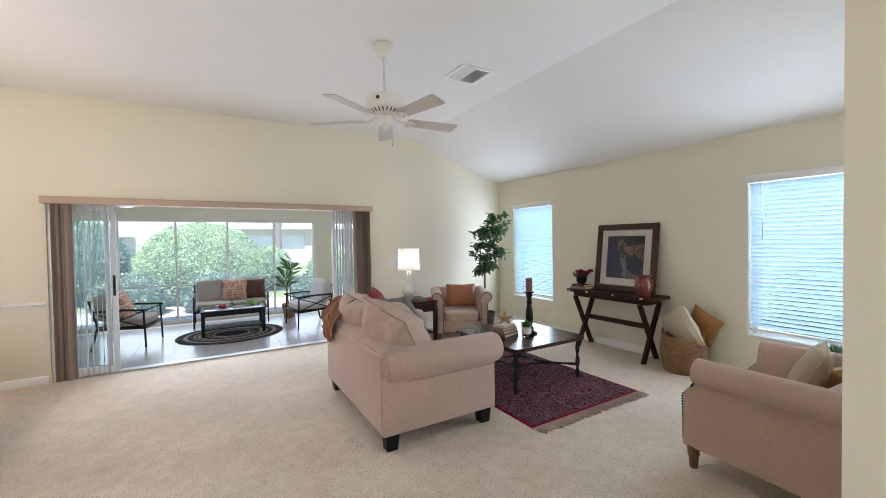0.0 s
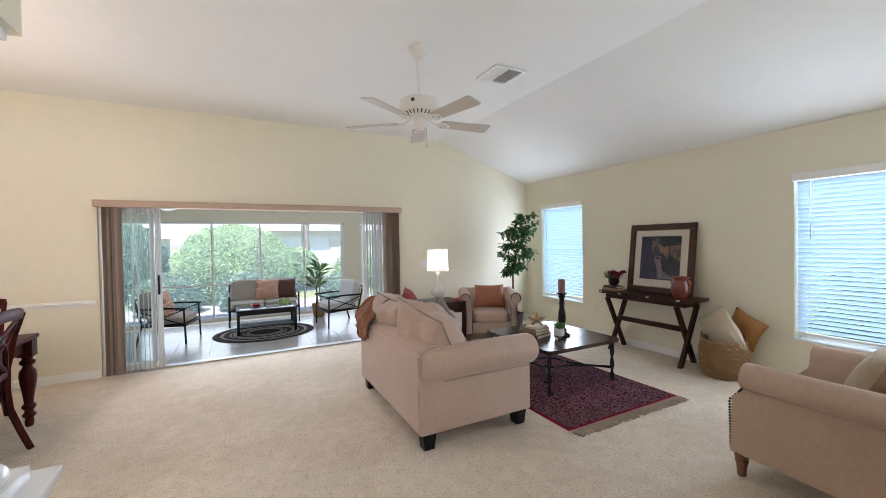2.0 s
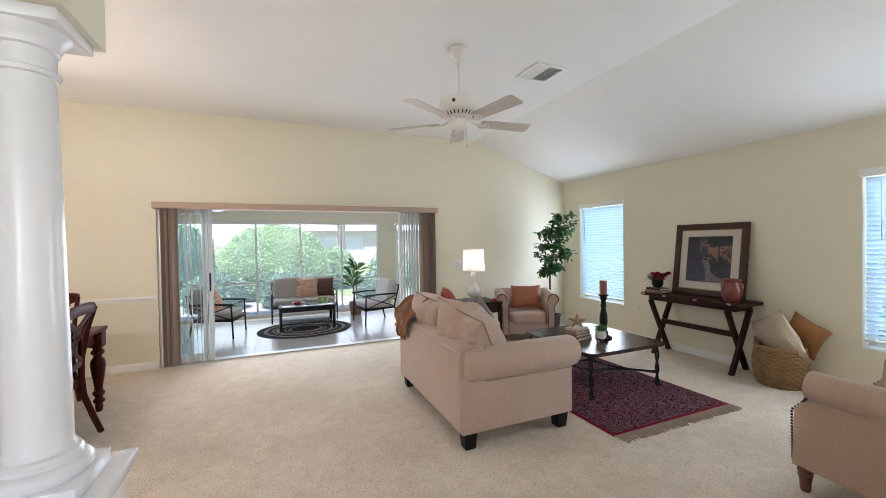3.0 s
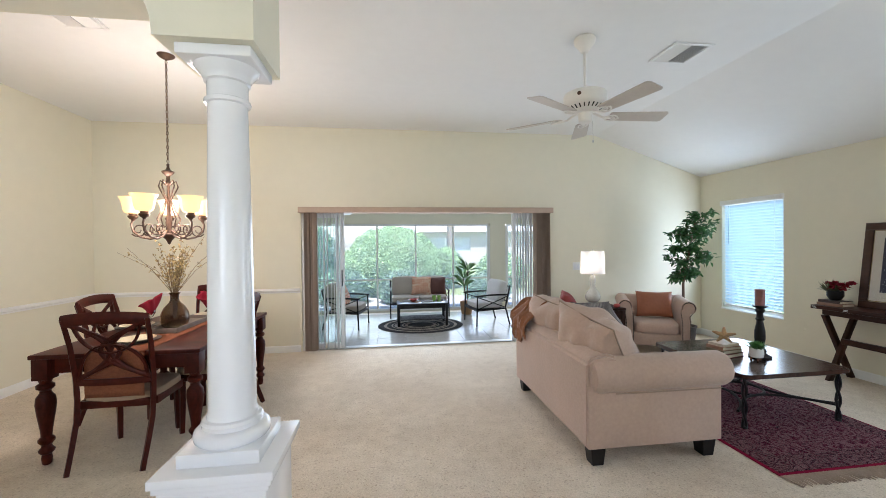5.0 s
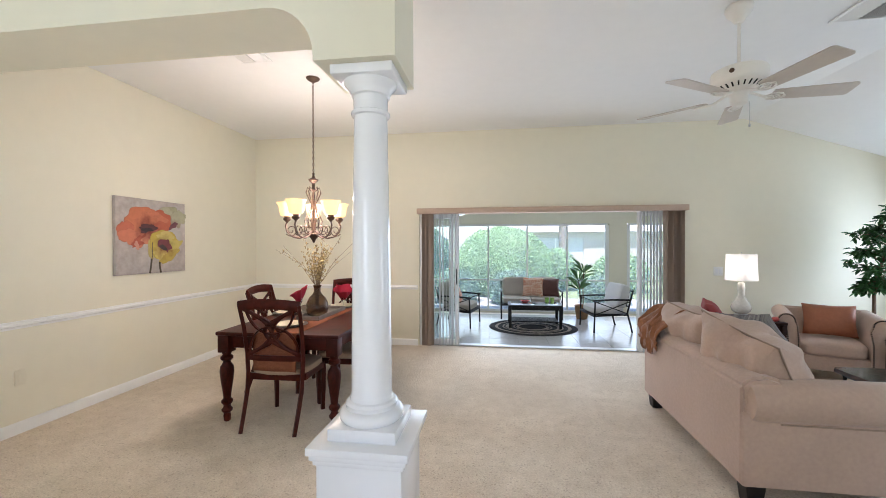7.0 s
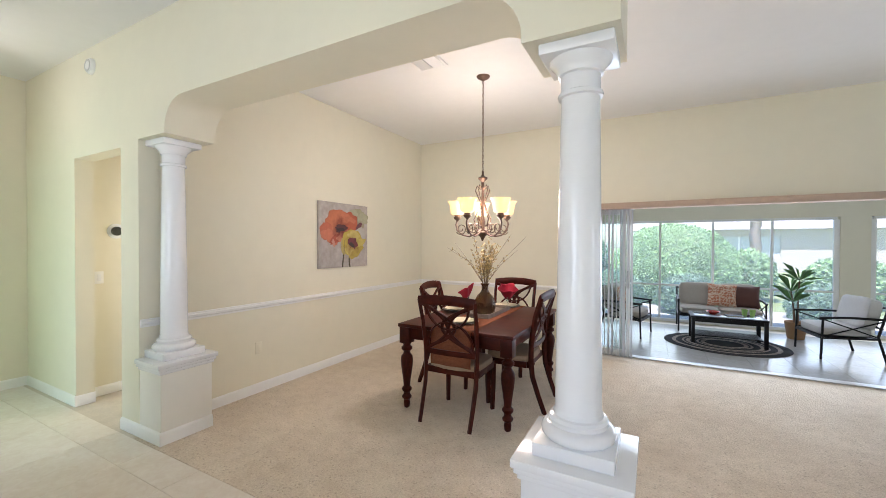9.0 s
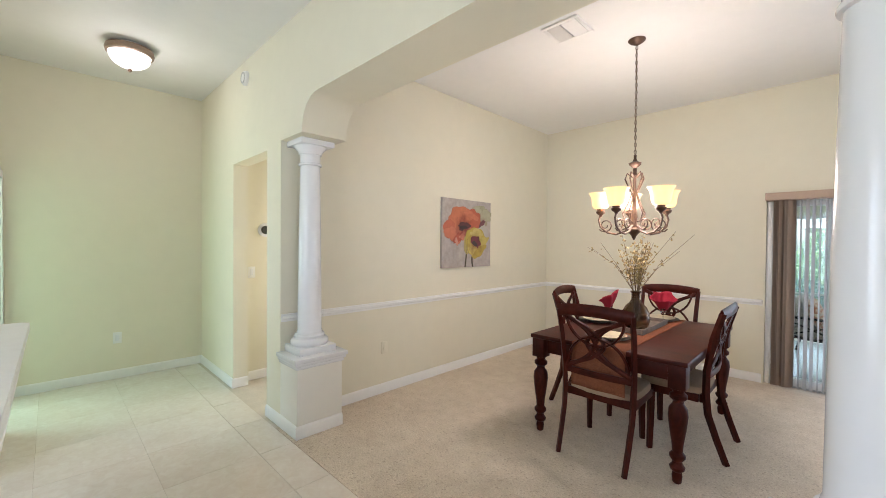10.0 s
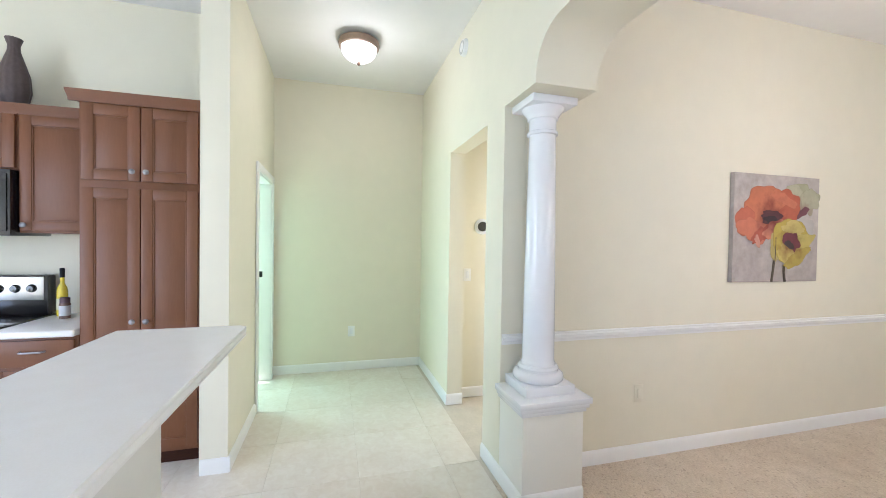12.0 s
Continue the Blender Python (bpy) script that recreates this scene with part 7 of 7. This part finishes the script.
patio_seat(pose(-0.76, 7.70, LZ, 0, 0, 78), "patio_chair", 0.72, "black metal patio chair holding a coral floral pillow", "patio chair", 1, PATIO)
place("throw_pillow", pillow(0.44, 0.42, 0.15, seed=41), FLORAL, pose(0.42, 8.76, LZ + 0.63, -20, 3, 0), "coral floral throw pillow on the patio loveseat", "pillow")
place("throw_pillow", pillow(0.42, 0.40, 0.14, seed=42), mat("brown_pillow", (0.10, 0.035, 0.025), 0.7, scale=20, var=0.2), pose(0.76, 8.80, LZ + 0.62, -20, 0, -6), "dark brown throw pillow on the patio loveseat", "pillow")
place("throw_pillow", pillow(0.44, 0.42, 0.15, seed=43), FLORAL, pose(-1.12, 7.68, LZ + 0.62, -20, 0, 84), "coral floral throw pillow on the patio chair", "pillow")
e = thing("patio_table", pose(0.345, 7.72, LZ), "black rectangular patio coffee table with a slatted shelf", "coffee table")
part("tabletop", box(-0.48, -0.27, 0.40, 0.48, 0.27, 0.43, 0.004), BLACKWOOD, e)
part("glass_inset", box(-0.43, -0.22, 0.4302, 0.43, 0.22, 0.4345, 0.001), mat("pale_table_glass", (0.30, 0.34, 0.36), 0.06, scale=10, coat=0.6), e, "glossy glass top")
for x in (-0.45, 0.45):
    for y in (-0.24, 0.24):
        part("leg", box(x - 0.024, y - 0.024, 0, x + 0.024, y + 0.024, 0.399, 0.003), BLACKWOOD, e)
for k in range(9):
    part("shelf_slat", box(-0.42, -0.23 + 0.051 * k, 0.12, 0.42, -0.23 + 0.051 * k + 0.04, 0.135, 0.002), BLACKWOOD, e)
for y in (-0.24, 0.24):
    part("apron", box(-0.425, y - 0.01, 0.34, 0.425, y + 0.01, 0.399, 0.002), BLACKWOOD, e)
place("red_bowl", lathe([(0.0, 0), (0.04, 0), (0.06, 0.015), (0.10, 0.05), (0.097, 0.052), (0.055, 0.02), (0, 0.01)], 28), mat("red_glaze", (0.38, 0.03, 0.02), 0.25, coat=0.4), pose(0.18, 7.72, LZ + 0.4345), "red glazed bowl on the patio table", "bowl")
book(0.44, 7.66, LZ + 0.4348, 0.22, 0.15, 0.016, 12, (0.10, 0.10, 0.11), "dark magazine on the patio table")
for x, c in ((0.60, (0.30, 0.50, 0.12)), (0.70, (0.34, 0.55, 0.14))):
    place("green_cup", lathe([(0.0, 0), (0.03, 0), (0.042, 0.09), (0.039, 0.09), (0.028, 0.006), (0, 0.006)], 20), mat("green_glass", c, 0.2, coat=0.4), pose(x, 7.86, LZ + 0.4345), "lime green tumbler on the patio table", "cup")

# oval braided rug
e = thing("braided_rug", pose(0.31, 7.62, LZ), "oval braided rug in black and tan rings", "rug")
BK, TN = mat("black_braid", (0.022, 0.02, 0.022), 0.95, scale=60, var=0.4, bump=0.7, bscale=120), mat("tan_braid", (0.46, 0.39, 0.32), 0.95, scale=60, color2=(0.12, 0.10, 0.09), bump=0.7, bscale=120)
part("core", extrude([(0.20 * math.cos(t), 0.17 * math.sin(t)) for t in [2 * math.pi * i / 40 for i in range(40)]], 0.008, m=pose(0, 0, 0.010, -90)), BK, e)
for k in range(22):
    a = 0.205 + 0.028 * k
    b = a * (0.72 / 0.81)
    bm = tube([(a * math.cos(t), b * math.sin(t), 0.008) for t in [2 * math.pi * i / 64 for i in range(65)]], 0.0145, 6)
    for v in bm.verts:
        v.co.z = max(0.001, v.co.z * 0.55)
    part("braid_ring", bm, (BK, BK, TN, TN, BK, TN, BK)[k % 7] if k < 19 else BK, e)

# potted palm
e = thing("potted_palm", pose(1.40, 8.62, LZ), "spiky green dracaena in a tan woven pot", "plant")
part("pot", lathe([(0.0, 0), (0.10, 0), (0.11, 0.01), (0.145, 0.26), (0.15, 0.28), (0.135, 0.28), (0.12, 0.24), (0, 0.24)], 28), mat("tan_pot", (0.34, 0.19, 0.09), 0.8, scale=20, var=0.2, bump=0.4), e)
rnd = random.Random(31)
lv = bmesh.new()
for k, (h, ln) in enumerate(((1.15, 0.04), (0.85, 0.09), (0.60, 0.15))):
    a0 = 2.1 * k
    top = Vector((ln * math.cos(a0), ln * math.sin(a0), 0.24 + h * 0.62))
    part("cane", tube([(0.03 * math.cos(a0), 0.03 * math.sin(a0), 0.2), top * 0.6 + Vector((0, 0, 0.1)), top], 0.011, 7), BARK, e)
    for i in range(13):
        a = 2.4 * i + rnd.uniform(-0.3, 0.3)
        L = rnd.uniform(0.26, 0.42)
        up = rnd.uniform(0.4, 3.0)
        d = Vector((math.cos(a), math.sin(a), up)).normalized()
        s = d.cross(Vector((0, 0, 1))).normalized() * 0.008
        p0, p1, p2 = top, top + d * L * 0.6, top + d * L * 0.9 + Vector((math.cos(a), math.sin(a), 0)) * L * 0.2 - Vector((0, 0, 0.05))
        v = [lv.verts.new(q) for q in (p0 - s * 0.5, p0 + s * 0.5, p1 + s, p2, p1 - s)]
        lv.faces.new(v)
part("leaves", lv, leafy("palm_leaf", (0.14, 0.28, 0.10)), e)

# lanai ceiling light glimpsed through the door
e = thing("lanai_light", pose(-1.06, 7.7, 2.17), "white lanai ceiling light on a short rod", "ceiling light")
part("rod", lathe([(0.012, -0.01), (0.012, 0.30), (0.05, 0.31), (0.055, 0.329)], 16), TRIM, e)
part("base_ring", lathe([(0.10, -0.001), (0.14, -0.002), (0.145, -0.03), (0.12, -0.035)], 28), TRIM, e)
part("diffuser", lathe([(0.125, -0.034), (0.11, -0.06), (0.06, -0.08), (0.005, -0.085)], 28), CERAMIC, e)


# ---- garden ----
def shrub(name, x, y, rx, rz, zc, n, seed, color, label, size=0.11, category="bush"):
    e = thing(name, pose(x, y, -0.12), label, category)
    rnd = random.Random(seed)
    core = bmesh.new()
    bmesh.ops.create_icosphere(core, subdivisions=3, radius=1)
    for v in core.verts:
        k = 0.88 + 0.10 * noise.noise(v.co * 2.3 + Vector((seed, 0, 0)))
        v.co = Vector((v.co.x * rx * k, v.co.y * rx * k, max(0.0, zc + v.co.z * rz * k)))
    # core in darkened leaf colour paints the shade between the leaves
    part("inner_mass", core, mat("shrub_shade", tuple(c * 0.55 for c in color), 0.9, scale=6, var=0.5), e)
    bm = bmesh.new()
    for k in range(n):
        d = Vector((rnd.gauss(0, 1), rnd.gauss(0, 1), rnd.gauss(0.15, 1))).normalized()
        q = 0.92 + 0.08 * noise.noise(d * 3.2 + Vector((seed, 3, 0))) + rnd.uniform(-0.06, 0.05)
        p = Vector((d.x * rx * q, d.y * rx * q, zc + d.z * rz * q))
        if p.z < 0.02:
            continue
        t = Vector((rnd.gauss(0, 1), rnd.gauss(0, 1), rnd.gauss(0, 1))).normalized()
        u = (d + t * 0.9).normalized()
        s = u.cross(t).normalized()
        L = size * rnd.uniform(0.6, 1.4)
        bm.faces.new([bm.verts.new(p), bm.verts.new(p + u * L * 0.5 + s * L * 0.33), bm.verts.new(p + u * L), bm.verts.new(p + u * L * 0.5 - s * L * 0.33)])
    part("leaves", bm, leafy(name + "_leaf", color, 0.5, 0.65), e, "dense small sunlit leaves")


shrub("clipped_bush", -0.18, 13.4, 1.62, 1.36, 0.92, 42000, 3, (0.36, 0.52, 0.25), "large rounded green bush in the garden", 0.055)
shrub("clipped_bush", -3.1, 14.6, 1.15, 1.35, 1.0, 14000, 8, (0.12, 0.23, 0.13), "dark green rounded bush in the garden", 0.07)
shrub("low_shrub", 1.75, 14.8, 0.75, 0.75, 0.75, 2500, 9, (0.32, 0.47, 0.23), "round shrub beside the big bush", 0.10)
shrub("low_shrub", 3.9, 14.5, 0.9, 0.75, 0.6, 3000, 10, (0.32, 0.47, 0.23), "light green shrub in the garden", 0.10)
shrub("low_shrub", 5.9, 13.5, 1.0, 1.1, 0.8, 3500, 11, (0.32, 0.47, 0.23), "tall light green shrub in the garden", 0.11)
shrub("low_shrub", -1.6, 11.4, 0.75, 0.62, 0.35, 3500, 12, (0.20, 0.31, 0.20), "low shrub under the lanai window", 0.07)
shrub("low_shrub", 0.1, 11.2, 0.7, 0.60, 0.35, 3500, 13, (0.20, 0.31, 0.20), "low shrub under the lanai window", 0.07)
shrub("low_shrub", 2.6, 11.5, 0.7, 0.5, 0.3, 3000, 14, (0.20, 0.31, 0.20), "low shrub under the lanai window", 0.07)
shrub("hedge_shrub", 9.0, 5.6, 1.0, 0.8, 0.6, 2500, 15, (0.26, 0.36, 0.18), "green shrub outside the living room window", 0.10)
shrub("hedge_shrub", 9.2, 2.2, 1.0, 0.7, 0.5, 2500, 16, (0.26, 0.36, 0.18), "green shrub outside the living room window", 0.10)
e = thing("palm_tree", pose(2.25, 16.2, -0.12), "tall palm with a rough grey trunk", "palm tree")
bm = bmesh.new()
pts = [(0.02 * math.sin(i), 0, 0.18 * i) for i in range(34)]
tube(pts, lambda f: 0.155 + 0.018 * math.sin(f * 33 * 3.1), 14, bm=bm)
part("trunk", bm, mat("palm_trunk", (0.33, 0.27, 0.21), 0.95, scale=12, color2=(0.18, 0.14, 0.10), bump=1.0, bscale=14, bdist=0.03), e)
rnd = random.Random(40)
bm = bmesh.new()
for k in range(22):
    a = 2.4 * k
    up = rnd.uniform(-0.3, 0.9)
    prev = Vector((0, 0, 5.95))
    for i in range(14):
        f = (i + 1) / 14
        p = Vector((math.cos(a) * 2.0 * f, math.sin(a) * 2.0 * f, 5.95 + up * 1.4 * f - 1.5 * f * f))
        for s in (-1, 1):
            q = p + Vector((-math.sin(a) * s * 0.42 * (1 - 0.6 * f), math.cos(a) * s * 0.42 * (1 - 0.6 * f), -0.22))
            bm.faces.new([bm.verts.new(prev), bm.verts.new(p), bm.verts.new(q)])
        prev = p
part("fronds", bm, leafy("palm_frond", (0.10, 0.18, 0.05)), e)


def house(x, y, w, label):
    e = thing("house", pose(x, y, -0.12), label, "house")
    stucco = mat("pale_stucco", (0.46, 0.42, 0.37), 0.9, scale=2, var=0.06, bump=0.3, bscale=20)
    part("wall", slab("y", 0, 0.3, -w / 2, w / 2, 0, 2.7, [(-w * 0.35, 0.9, -w * 0.18, 2.2), (w * 0.1, 0.9, w * 0.3, 2.2)]), stucco, e, smooth=0)
    part("wall", slab("x", -w / 2, -w / 2 + 0.3, 0.3, 9, 0, 2.7), stucco, e, smooth=0)
    part("wall", slab("x", w / 2 - 0.3, w / 2, 0.3, 9, 0, 2.7), stucco, e, smooth=0)
    for x0, x1 in ((-w * 0.35, -w * 0.18), (w * 0.1, w * 0.3)):
        wn = part("window", box(x0, 0.12, 0.9, x1, 0.14, 2.2), mat("far_glass", (0.5, 0.54, 0.56), 0.2), e, smooth=0)
        part("frame", box((x0 + x1) / 2 - 0.04, 0.08, 0.9, (x0 + x1) / 2 + 0.04, 0.119, 2.2), TRIM, wn, smooth=0)
    bm = bmesh.new()
    a = [bm.verts.new(p) for p in ((-w / 2 - 0.6, -0.6, 2.65), (w / 2 + 0.6, -0.6, 2.65), (w / 2 + 0.6, 9.6, 2.65), (-w / 2 - 0.6, 9.6, 2.65), (-w / 2 + 4.5, 4.5, 4.9), (w / 2 - 4.5, 4.5, 4.9))]
    for f in ((0, 1, 5, 4), (1, 2, 5), (2, 3, 4, 5), (3, 0, 4), (0, 3, 2, 1)):
        bm.faces.new([a[i] for i in f])
    part("roof", bm, mat("grey_shingle", (0.60, 0.58, 0.60), 0.9, scale=4, var=0.2, bump=0.6, bscale=12), e, smooth=0)


house(10.5, 31, 24, "pale stucco neighbouring house with a grey hip roof")
house(-22, 60, 26, "pale stucco house across the lawns")
# ---- floor tiles ----
def tile_mesh(name, s, material):
    bm = box(-s / 2 + 0.0009, -s / 2 + 0.0009, -0.008, s / 2 - 0.0009, s / 2 - 0.0009, 0.0, 0.001, 1)
    return mesh(name, bm, material)


ST = 0.555
data = tile_mesh("tile", ST, TILE)
for i in range(16):
    for j in range(9):
        x, y = -6.5 + ST * (i + 0.5) - 0.12, 1.53 - ST * (j - 0.5) - ST
        if x - ST / 2 > 1.9 or y + ST / 2 > 1.768 or (y > 0.54 and x > 1.6):
            continue
        t = part("tile", data, None, tile_floor)
        t.location = (x, y, 0)
edge = box(-ST / 2 + 0.002, 0, -0.008, ST / 2 - 0.002, 0.234, 0.0, 0.0025, 1)
data_e = mesh("tile", edge, TILE)
for i in range(15):
    x = -6.5 + ST * (i + 0.5) - 0.12
    if x + ST / 2 < 1.62:
        t = part("tile", data_e, None, tile_floor)
        t.location = (x, 1.532, 0)
SL = 0.46
data = tile_mesh("tile", SL, LTILE)
for i in range(16):
    for j in range(6):
        t = part("tile", data, None, lanai_floor)
        t.location = (-3.0 + SL * i, 6.42 + SL * j, LZ)
